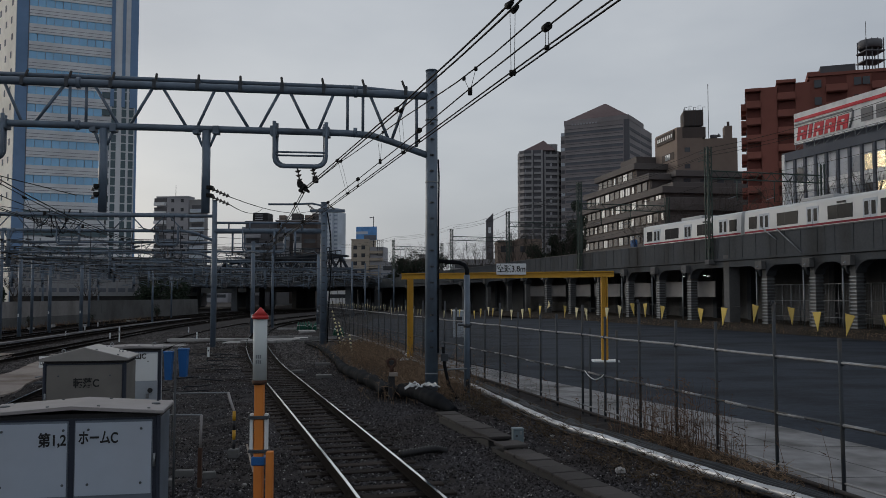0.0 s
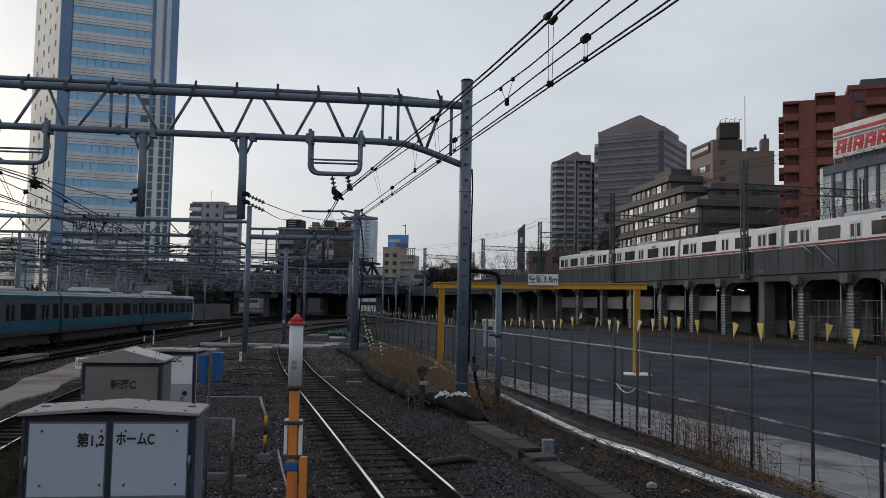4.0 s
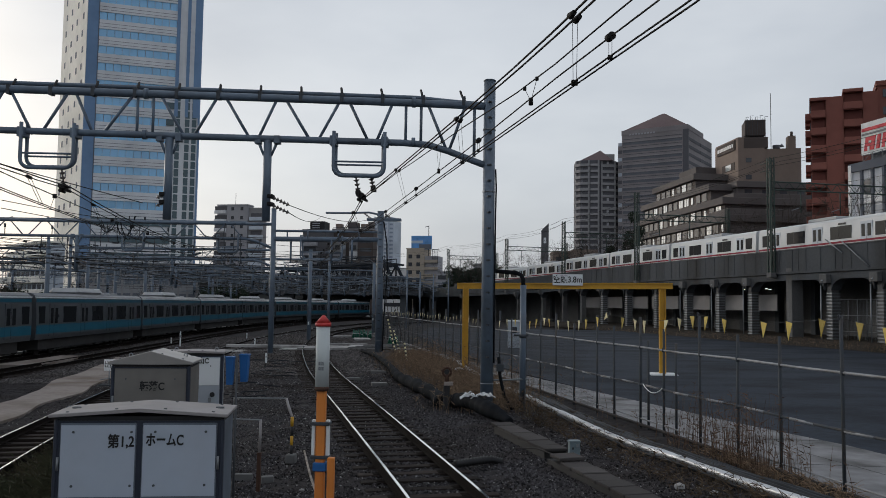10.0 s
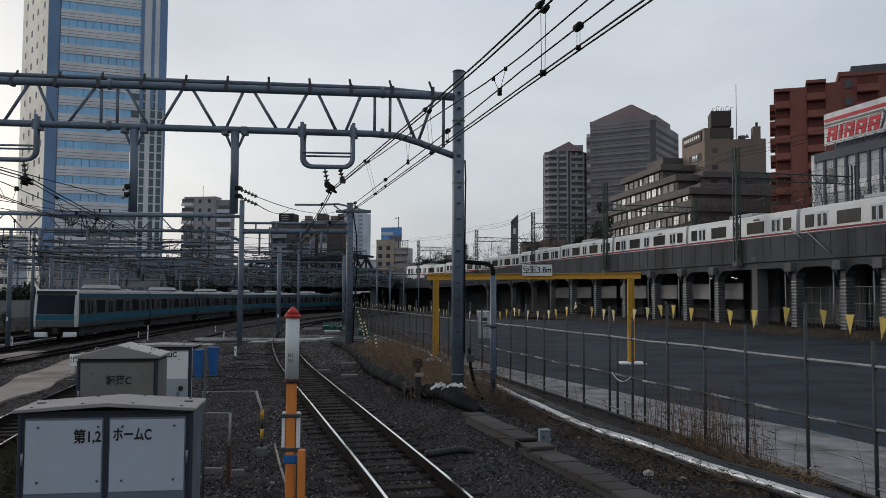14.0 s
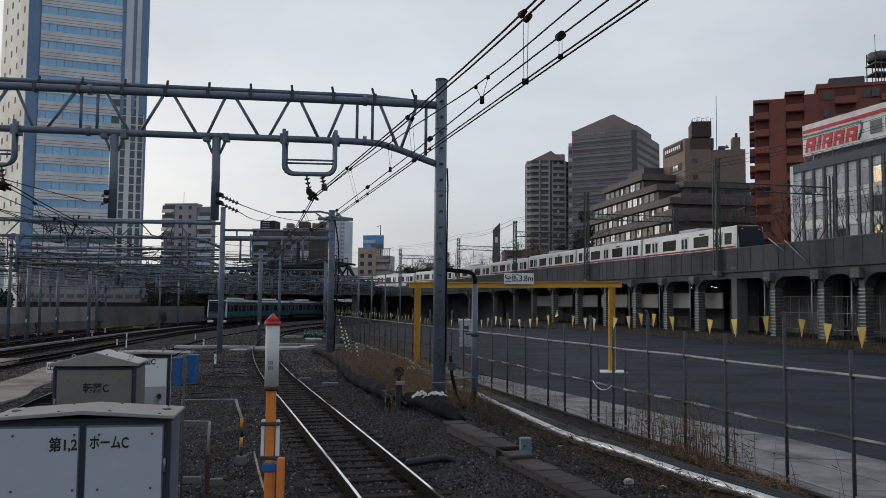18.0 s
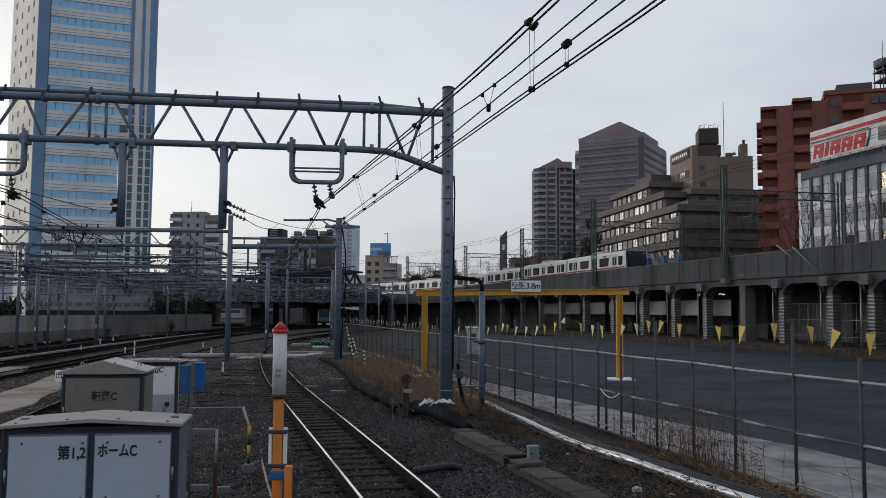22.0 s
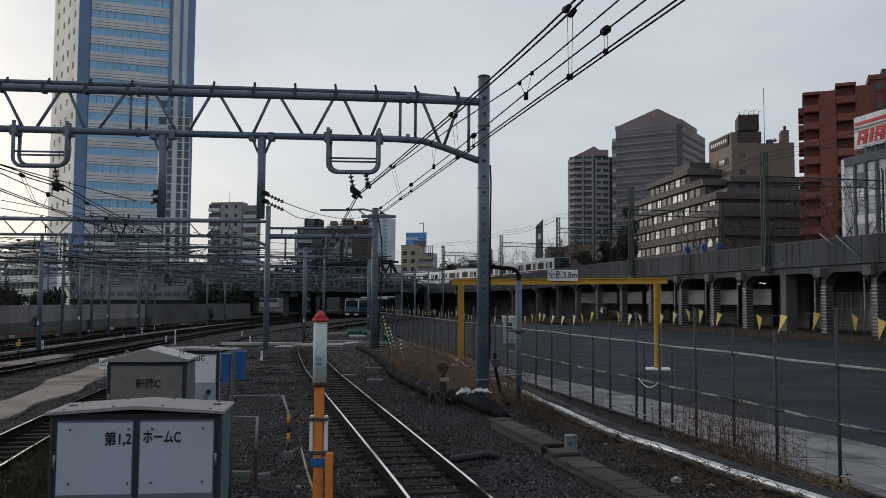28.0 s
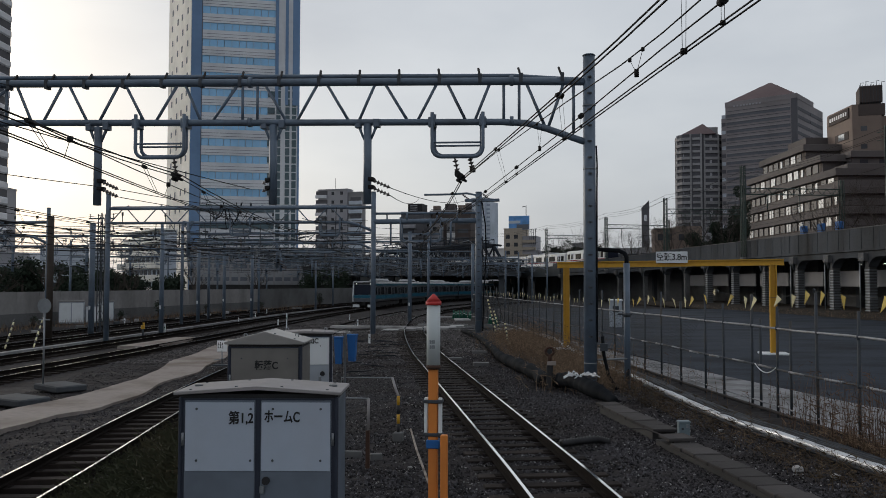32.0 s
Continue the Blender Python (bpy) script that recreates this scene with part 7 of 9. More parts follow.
# ---- buildings ----
def wallmat(name, c, **k):
    return mat(name, c, 0.8, var=0.12, grain=0.8, stain=0.06, bump=0.03, spec=0.3, **k)


M.update(
    cream=wallmat("cream", (0.86, 0.83, 0.76)), towergrey=wallmat("towergrey", (0.5, 0.51, 0.53)), bluestrip=wallmat("bluestrip", (0.16, 0.255, 0.41)),
    blueglass=mat("blueglass", (0.2, 0.45, 0.71), 0.2, 0.0, var=0.15, grain=0.3, stain=0.1, bump=0, spec=0.8),
    tealglass=mat("tealglass", (0.055, 0.095, 0.115), 0.2, 0.0, var=0.15, grain=0.3, bump=0, spec=0.4),
    brick=wallmat("brick", (0.215, 0.08, 0.062)), brickshade=wallmat("brickshade", (0.12, 0.038, 0.03)), brown=wallmat("brown", (0.2, 0.155, 0.13)),
    officebrown=wallmat("officebrown", (0.096, 0.084, 0.083)), officedark=wallmat("officedark", (0.075, 0.06, 0.055)), stonegrey=wallmat("stonegrey", (0.26, 0.255, 0.262)),
    pyrbody=wallmat("pyrbody", (0.215, 0.197, 0.203)), pyrdark=wallmat("pyrdark", (0.09, 0.09, 0.102)), pyrroof=wallmat("pyrroof", (0.135, 0.098, 0.1)),
    flatgrey=wallmat("flatgrey", (0.33, 0.33, 0.355)), paletower=wallmat("paletower", (0.4, 0.44, 0.5)), beige=wallmat("beige", (0.38, 0.33, 0.27)), darkblock=wallmat("darkblock", (0.105, 0.104, 0.113)),
    shopwhite=wallmat("shopwhite", (0.66, 0.67, 0.7)), fingrey=wallmat("fingrey", (0.13, 0.14, 0.165)), signwhite=mat("signwhite", (0.8, 0.8, 0.8), 0.5, var=0.05, bump=0), signred=mat("signred", (0.6, 0.02, 0.04), 0.5, var=0.05, bump=0),
    signgrey=mat("signgrey", (0.18, 0.18, 0.19), 0.5, var=0.05, bump=0), skyglass=mat("skyglass", (0.6, 0.64, 0.67), 0.12, 0.5, var=0.1, bump=0, spec=0.9), winglass=glass("winglass", (0.045, 0.05, 0.06), 0.15, 0.4), palepane=mat("palepane", (0.4, 0.43, 0.48), 0.25, 0.0, var=0.2, grain=0.5, bump=0, spec=0.5, each=0.35),
    sunglintglass=mat("sunglintglass", (0.7, 0.62, 0.44), 0.2, 0.9, var=0.05, bump=0, stain_amt=0.1),
    spandrel=wallmat("spandrel", (0.63, 0.645, 0.67)),
    # hazewhite and hazeblue have the haze of distance mixed into the colour
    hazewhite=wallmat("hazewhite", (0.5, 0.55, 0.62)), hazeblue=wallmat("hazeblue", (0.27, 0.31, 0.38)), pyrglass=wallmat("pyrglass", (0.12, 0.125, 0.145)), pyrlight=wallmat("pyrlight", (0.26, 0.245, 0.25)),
    podium=wallmat("podium", (0.27, 0.275, 0.285)), terraceslab=wallmat("terraceslab", (0.106, 0.094, 0.092)),
    board=mat("board", (0.12, 0.3, 0.62), 0.5, var=0.3, grain=0.5, bump=0),
)


def facing(x, y, deg):
    """Frame of a facade: x along it to the right, y into the building, z up."""
    return pose(x, y, 0, 0, 0, deg)


def building(name, m, label, w, d, h, wall, z0=-0.5, category="building"):
    root = thing(name, m, label, category)
    part("wall", box(0, w, 0, d, z0, h), wall, root)
    part("roof", box(-0.15, w + 0.15, -0.15, d + 0.15, h, h + 0.35), wall, root)
    return root


def window_rows(root, xs, zs, w, h, material, y=-0.06, name="window", pick=None, depth=0.12):
    me = mesh_of(name, box(0, w, 0, depth, 0, h), material)
    for i, z in enumerate(zs):
        for j, x in enumerate(xs):
            if pick is None or pick(i, j):
                piece(name, me, root, pose(x, y, z))


def blue_tower():
    # slab tower: cream end wall that falls back at a blunt angle, banded glass front, ribbed corner
    root = thing("office_tower", facing(-96.4, 186.55, 22), "tall office tower with blue glass bands and a cream end wall", "office tower")
    W, D, H, FL = 25.8, 26.0, 108.0, 4.07
    ex, ey = -7.9, 23.8     # far end of the end wall, in the tower's own axes
    part("core", prism([(0.1, 0.3), (W, 0.3), (W, D), (ex, D + 4), (ex + 0.2, ey)], -0.6, H), M["towergrey"], root)
    q = pose(ex, ey, 0, 0, 0, math.degrees(math.atan2(-ey, -ex)))
    L = math.hypot(ex, ey)
    wall = part("end_wall", box(0, L, -0.25, 0.1, -0.6, H), M["cream"], root, "cream plastered end wall")
    wall.matrix_basis = q
    part("corner_strip", box(-0.1, 2.45, -0.2, 0.3, -0.6, H), M["bluestrip"], root, "slate blue corner strip")
    part("corner_line", box(2.3, 2.5, -0.3, -0.2, -0.6, H), M["fingrey"], root)
    xb = 19.95
    part("service_strip", box(xb, W + 0.1, -0.2, 0.3, -0.6, H), M["spandrel"], root, "pale ribbed service strip")
    for xa, xc in ((19.95, 20.75), (22.4, 23.15), (24.2, W + 0.12)):
        part("rib", box(xa, xc, -0.36, -0.2, 47, H), M["bluestrip"], root)
    part("edge_line", box(W - 0.35, W + 0.13, -0.38, -0.19, -0.6, H), M["bluestrip"], root)
    z0 = 60.7 - 14 * FL
    n = int((H - z0) / FL)
    for i in range(n):
        z = z0 + i * FL
        band = part("spandrel", box(2.45, xb, -0.25, 0.3, z + 1.85, z + FL), M["spandrel"], root)
        for dz in (2.35, 3.1):
            part("groove", box(2.45, xb, -0.27, -0.24, z + dz, z + dz + 0.1), M["fingrey"], band)
        if i < 5:
            part("pane", box(2.45, xb, -0.1, 0.3, z + 0.3, z + 1.85), M["tealglass"], root)
            continue
        last = 9 if i < 12 else 10
        for k in range(last):
            a = 2.45 + 1.75 * k
            part("pane", box(a + 0.05, a + 1.7, -0.05, 0.3, z, z + 1.85), M["blueglass"], root)
        if last == 9:
            part("pane", box(18.2, xb, -0.1, 0.3, z + 0.4, z + 3.6), M["tealglass"], root)
    for dz in (0.3, 2.3):
        window_rows(root, (20.3, 22.5, 24.1), [z0 + FL * i + dz for i in range(1, 12)], 1.05, 1.75, M["tealglass"], y=-0.3)
    me = mesh_of("window", box(0, 1.1, 0, 0.12, 0, 1.5), M["fingrey"])
    for i in range(2, n):
        for j, x in enumerate((3.5, 9.5, 15.0, 20.5)):
            piece("window", me, root, q @ pose(x + 0.7 * ((i * 3 + j) % 2), -0.32, z0 + FL * i + 0.6))
    part("podium", box(0.4, 40, -4, 20, 2.5, 11.5), M["podium"], root)
    for i in range(2, 21):
        part("podium_fin", box(-2.6 + 2.05 * i, -2.1 + 2.05 * i, -4.12, -4.0, 2.5, 11.3), M["stonegrey"], root)
    for z in (3.4, 6.4, 9.2):
        part("podium_band", box(0.45, 39.9, -4.08, -3.9, z, z + 0.9), M["fingrey"], root)
    # solid near-black base: shade of the open gap put into its colour
    part("podium_gap", box(0.4, 40, -3.8, 20, -0.6, 2.5), M["under"], root)


def build_city():
    blue_tower()
    # mid-rise flats beyond the yard
    root = building("apartment_block", facing(-85.6, 250, -8), "grey tiled apartment block with corner balconies", 10.0, 4, 32, M["flatgrey"], category="apartment block")
    for i in range(11):
        z = 2 + i * 2.75
        part("balcony", box(-0.6, 3.0, -0.9, 0.0, z, z + 1.0, bevel=0.04), M["shopwhite"], root)
        # dark sheet on the wall, the shade behind the balcony put into colour
        part("recess", box(-0.8, 3.2, -0.06, 0.1, z + 1.1, z + 2.3), M["darkblock"], root)
        for x in (4.6, 7.6):
            part("window", box(x, x + 0.9, -0.05, 0.1, z + 1.0, z + 2.0), M["winglass"], root)
    wing = building("apartment_block", facing(-75.65, 249.4, -8), "paler rear wing of the grey apartment block", 4.6, 3, 31, M["stonegrey"], category="apartment block")
    for i in range(10):
        part("balcony", box(0.5, 4.8, -0.8, 0.0, 2.6 + i * 2.75, 3.7 + i * 2.75), M["hazewhite"], wing)
        part("window", box(0.8, 4.3, -0.06, 0.1, 3.8 + i * 2.75, 4.9 + i * 2.75), M["darkblock"], wing)
    part("antenna", cyl((5, 2, 32), (5, 2, 36), 0.07, n=5), M["darksteel"], root)
    # dark blocks behind the portal
    r = building("office_block", facing(-61.2, 260, -5), "dark narrow office block with a water tank", 7.6, 10, 25.5, M["darkblock"])
    part("tank", box(2.2, 7.0, 0.2, 6, 25.8, 28.4, bevel=0.1), M["black"], r, "black roof tank house")
    for k in range(3):
        part("pale_bar", box(3.0, 5.4, 0.1, 0.2, 26.2 + 0.7 * k, 26.45 + 0.7 * k), M["flatgrey"], r)
    for i in range(7):
        part("window_strip", box(0.6, 4.4, -0.06, 0.1, 4 + i * 3, 5.3 + i * 3), M["winglass"], r)
        part("balcony", box(-0.3, 5.0, -0.7, 0.0, 2.6 + i * 3, 3.7 + i * 3), M["flatgrey"], r)
    r = building("office_block", facing(-53.3, 268, -4), "grey office block with dark piers and a dark top storey", 13.5, 12, 26.5, M["stonegrey"])
    part("top_band", box(-0.05, 13.55, -0.12, 6, 23.2, 26.5), M["officedark"], r)
    for x, w in ((4.6, 1.0), (8.6, 4.6)):
        part("pier", box(x, x + w, -0.25, 0.2, 0, 23.2), M["officedark"], r)
    part("white_panel", box(5.7, 8.5, -0.12, 0.1, 16.6, 19.4), M["signwhite"], r, "white blank wall panel")
    part("pale_panel", box(0.3, 4.5, -0.1, 0.1, 14.6, 18.6), M["flatgrey"], r)
    part("roof_block", box(5.0, 8.0, 0.3, 5, 26.5, 29.0), M["officebrown"], r)
    for i in range(7):
        for k in range(5):
            part("window", box(1 + 2.5 * k, 2.9 + 2.5 * k, -0.06, 0.1, 5 + i * 3, 6.4 + i * 3), M["paletower"] if (i * 5 + k) % 4 == 2 else M["winglass"], r)
    for k in range(5):
        part("roof_pipe", cyl((1.0 + 2.4 * k, 1, 26.5), (1.0 + 2.4 * k, 1, 27.6 + 0.4 * (k % 3)), 0.12, n=6), M["galv"], r)
    part("roof_rail", box(0.2, 13.2, 0.2, 0.3, 27.2, 27.35), M["darksteel"], r)
    part("tank", cyl((11.8, 5, 26.8), (11.8, 5, 29.4), 1.1, n=12), M["officebrown"], r)
    for x, w in ((0.5, 2), (5, 3), (9, 2.2)):
        part("roof_house", box(x, x + w, 2, 5, 26.8, 28.6), M["brown"], r)
    r = building("office_block", facing(-42.8, 255, -4), "black-brown narrow block beside the white tower", 4.9, 10, 24.8, M["officedark"])
    for i in range(8):
        part("window_strip", box(0.8, 4.2, -0.06, 0.1, 3 + i * 2.6, 4.2 + i * 2.6), M["winglass"], r)
    # far white tower, haze of distance put into its wall and window colours
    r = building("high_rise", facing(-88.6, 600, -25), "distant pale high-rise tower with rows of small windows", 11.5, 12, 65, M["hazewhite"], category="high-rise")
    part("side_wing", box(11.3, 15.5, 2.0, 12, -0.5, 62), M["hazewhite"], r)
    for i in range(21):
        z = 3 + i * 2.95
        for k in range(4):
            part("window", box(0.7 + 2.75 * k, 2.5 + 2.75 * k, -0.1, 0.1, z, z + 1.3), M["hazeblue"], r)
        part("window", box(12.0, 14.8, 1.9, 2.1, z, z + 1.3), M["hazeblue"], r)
    # billboard building
    r = building("apartment_block", facing(-32.4, 300, -12), "beige apartment block with a blue billboard on its roof", 6.6, 9, 22.5, M["beige"], category="apartment block")
    part("stair_wing", box(6.6, 11.4, 1, 8, -0.5, 20.0), M["flatgrey"], r)
    for i in range(7):
        for x in (0.8, 3.8):
            part("window", box(x, x + 1.4, -0.08, 0.1, 2 + i * 2.85, 3.4 + i * 2.85), M["winglass"], r)
        part("balcony", box(6.6, 11.6, 0.2, 1.1, 2 + i * 2.6, 3.0 + i * 2.6), M["beige"], r)
    board = part("billboard", box(1.6, 9.3, 0.5, 0.8, 22.4, 27.3), M["board"], r, "blue landscape-coloured billboard panel")
    part("cloud_band", box(1.7, 6.0, 0.42, 0.5, 24.6, 25.6), M["hazewhite"], board, "pale cloud shape on the billboard")
    part("dark_band", box(4.6, 9.2, 0.42, 0.5, 22.5, 24.2), M["fingrey"], board, "dark skyline shape on the billboard")
    for k in range(4):
        part("stay_post", cyl((9.6 + 0.7 * k, 0.4, 17), (9.6 + 0.7 * k, 0.4, 22.5), 0.12, n=5), M["darksteel"], r)
    part("stay_rail", cyl((9.4, 0.4, 22.4), (12.2, 0.4, 22.4), 0.12, n=5), M["darksteel"], r)
    part("billboard_post", cyl((8.0, 1, 20), (8.0, 1, 31), 0.15, n=6), M["darksteel"], r)
    part("lamp_arm", cyl((6.5, 1, 30.5), (8.0, 1, 30.8), 0.12, n=5), M["darksteel"], r)
    # slab sign tower
    r = building("sign_tower", facing(21.6, 400, 0), "thin dark sign tower with a slanted top", 3.4, 3, 38.2, M["darkblock"], category="sign tower")
    bm = bmesh.new()
    lo = [bm.verts.new(q) for q in ((0, 0, 38.5), (3.4, 0, 38.5), (3.4, 3, 38.5), (0, 3, 38.5))]
    hi = [bm.verts.new(q) for q in ((0, 0, 38.8), (3.4, 0, 42.2), (3.4, 3, 42.2), (0, 3, 38.8))]
    bm.faces.new(hi)
    for k in range(4):
        bm.faces.new((lo[k], lo[(k + 1) % 4], hi[(k + 1) % 4], hi[k]))
    part("top", bm, M["darkblock"], r)
    part("sign_mark", box(1.0, 2.2, -0.1, 0.0, 32.5, 35.2), M["shopwhite"], r)
    pyramid_tower()
    round_block()
    terrace_office()
    brown_hotel()
    red_flats()
    sign_building()
    far_fill()


def pyramid_tower():
    root = thing("office_tower", facing(62.0, 416, -29.1), "grey banded office tower with a low red-brown pyramid roof", "office tower")
    W, D, H = 32.9, 41.9, 88.0
    part("core", box(0, W, 0, D, -0.5, H), M["pyrbody"], root)
    part("set_back", box(-2.6, 0, 1.5, D, -0.5, 83), M["pyrbody"], root)
    part("parapet", box(-0.15, W + 0.15, -0.15, D * 0.62, H - 0.2, H + 2.2), M["pyrbody"], root)
    for i in range(22):
        z = 3 + i * 3.8
        part("window_band", box(0.5, W - 2.8, -0.15, 0.1, z, z + 1.3), M["pyrglass"], root)
        part("sill_line", box(0.3, W - 2.8, -0.4, 0.1, z + 1.35, z + 1.75), M["pyrlight"], root)
        part("groove_line", box(0.5, W - 2.8, -0.12, 0.1, z + 2.7, z + 2.95), M["pyrdark"], root)
        part("window_band", box(W - 0.1, W + 0.15, 1.0, 20, z, z + 1.5), M["pyrdark"], root)
        part("window_band", box(W - 0.1, W + 0.15, 21, D - 1, z, z + 1.6), M["pyrdark"], root)
        part("window", box(-2.4, -0.3, 1.35, 1.6, z, z + 1.7), M["paletower"] if i % 2 else M["pyrdark"], root)
    part("corner_strip", box(W - 2.4, W + 0.2, -0.2, 0.8, 3, H), M["pyrdark"], root)
    bm = bmesh.new()
    b = [bm.verts.new(p) for p in ((0.5, 0.5, H + 2.2), (W - 0.5, 0.5, H + 2.2), (W - 0.5, D - 12, H + 2.2), (0.5, D - 12, H + 2.2))]
    t = [bm.verts.new(p) for p in ((17.0, 11, H + 11.2), (18.2, 11, H + 11.2), (18.2, 15, H + 11.2), (17.0, 15, H + 11.2))]
    bm.faces.new(t)
    for k in range(4):
        bm.faces.new((b[k], b[(k + 1) % 4], t[(k + 1) % 4], t[k]))
    part("roof", bm, M["pyrroof"], root, "red-brown sheet pyramid roof")
    for k in range(9):
        part("sign_bar", box(4.0 + k * 1.5, 4.9 + k * 1.5, -0.35, -0.15, H - 0.5, H + 0.2), M["flatgrey"], root, "pale bar of unreadable sign letters")


def round_block():
    root = thing("apartment_tower", facing(40.0, 420, 0), "grey apartment tower of stacked balconies with a peaked roof", "apartment tower")
    poly = [(0, 3), (2, 0), (10.5, -1.5), (12.5, 1), (19.5, 2), (22.0, 5), (22.0, 14), (0, 14)]
    # core is dark all over: shade behind the balconies put into its colour
    part("core", prism(poly, -0.5, 76), M["pyrdark"], root)
    for x, y in ((-0.2, 2.6), (5.6, -1.15), (10.4, -1.95), (12.3, 0.4), (19.0, 1.5), (21.5, 4.2)):
        part("pier", box(x, x + 0.8, y, y + 3.0, -0.5, 76), M["stonegrey"], root)
    for i in range(24):
        z = 1.6 + i * 3.1
        part("balcony", prism([(-0.6, 2.6), (1.7, -0.8), (5.8, -1.5), (5.8, 4), (-0.6, 4)], z, z + 1.35), M["stonegrey"], root)
        part("balcony", prism([(6.9, -1.5), (10.4, -2.1), (10.4, 2), (6.9, 2)], z + 0.1, z + 1.25), M["stonegrey"], root)
        part("balcony", prism([(12.8, 0.3), (19.7, 1.3), (22.4, 4.6), (22.4, 8), (12.8, 8)], z, z + 1.35), M["stonegrey"], root)
        for x in (2.6, 15.2)[i % 2 : i % 2 + 1]:
            part("screen", box(x, x + 1.1, -0.15 if x < 12 else 1.15, 2.5, z + 1.3, z + 2.9), M["flatgrey"], root)
    bm = bmesh.new()
    b = [bm.verts.new(p) for p in ((2, 0, 76), (18, -1, 76), (18, 12, 76), (2, 12, 76))]
    t = bm.verts.new((12.5, 5, 82))
    for k in range(4):
        bm.faces.new((b[k], b[(k + 1) % 4], t))
    bm.faces.new(b)
    part("roof", bm, M["pyrroof"], root)
    part("roof_house", box(14, 19.5, 4, 12, 76, 80), M["stonegrey"], root)


def terrace_office():
    """Stepped brown building with ribbons of pale panes, sky reflection put into their colour, and deep slabs; it runs
    along the railway.
    """
    root = thing("terraced_building", facing(37.9, 225, -80.2), "stepped brown concrete building with ribbon windows and planted terraces", "office building")
    steps = [(0, 53.8, 0, 14.0), (0, 53.8, 0, 17.9), (0, 53.8, 0, 21.8), (0, 51.0, 0.6, 25.7), (1.5, 43.0, 1.2, 29.6), (8, 33.0, 2.0, 33.4)]
    me = mesh_of("window", box(0, 2.3, 0, 0.15, 0, 1.75), M["skyglass"])
    mull = mesh_of("mullion", box(1.1, 1.2, -0.03, 0.05, 0, 1.75), M["officedark"])
    dark = mesh_of("window", box(0, 2.3, 0, 0.15, 0, 1.75), M["winglass"])
    sky_narrow = mesh_of("window", box(0.5, 1.5, 0, 0.15, 0.1, 1.6), M["skyglass"])
    pattern = ["1...1..1...1.1..", ".1...1..1.1...11", "1..1.1..1.1..1.1", "1...1.11..1.1.11", "..1.1..111..1...", "...1.1.11......."]
    z = -0.5
    for i, (x0, x1, y0, top) in enumerate(steps):
        floor = part("storey", box(x0, x1, y0, 18, z, top), M["officebrown"], root)
        part("slab", box(x0 - 0.5, x1 + 0.9, y0 - 0.9, 18, top - 1.5, top - 0.05, bevel=0.06), M["terraceslab"], floor)
        # dark band on the wall, the shade under the slab put into colour
        part("recess", box(x0 + 0.2, x1 - 0.4, y0 - 0.05, y0 + 0.1, top - 3.7, top - 1.5), M["officedark"], floor)
        z = top - 0.1
        for k in range(16):
            x = x0 + 0.9 + 3.3 * k
            if x + 2.3 > x1:
                continue
            on = pattern[i][k] == "1"
            w = piece("window", me if on and k % 3 else sky_narrow if on else dark, root, pose(x, y0 - 0.18, top - 3.45))
            if on and k % 3:
                piece("mullion", mull, w, pose(0, 0, 0))
    part("roof_house", box(16, 26, 5, 14, 33.4, 36.2), M["officebrown"], root)
    # the gable towards the station and the wing behind it
    wing = thing("terraced_building", facing(47.6, 172.0, 8.4), "brown concrete wing with plain parapets and small windows", "office building")
    for k, (x0, x1, y0, h) in enumerate(((0, 34, 0.3, 15.5), (0, 31, 0.6, 19.5), (0, 27, 1.4, 23.2), (2.5, 24, 4.0, 26.8), (5, 20, 8.0, 30.0))):
        part("storey", box(x0, x1, y0, 20, -0.5 if k == 0 else h - 4.2, h), M["officebrown"], wing)
        part("slab", box(x0 - 0.4, x1 + 0.4, y0 - 0.6, 20, h - 1.4, h - 0.05, bevel=0.06), M["terraceslab"], wing)
        for j in range(7):
            x = x0 + 1.6 + 3.9 * j
            if x + 1.6 < x1:
                part("window", box(x, x + 1.6, y0 - 0.06, y0 + 0.1, h - 3.2, h - 1.8), M["winglass"], wing)


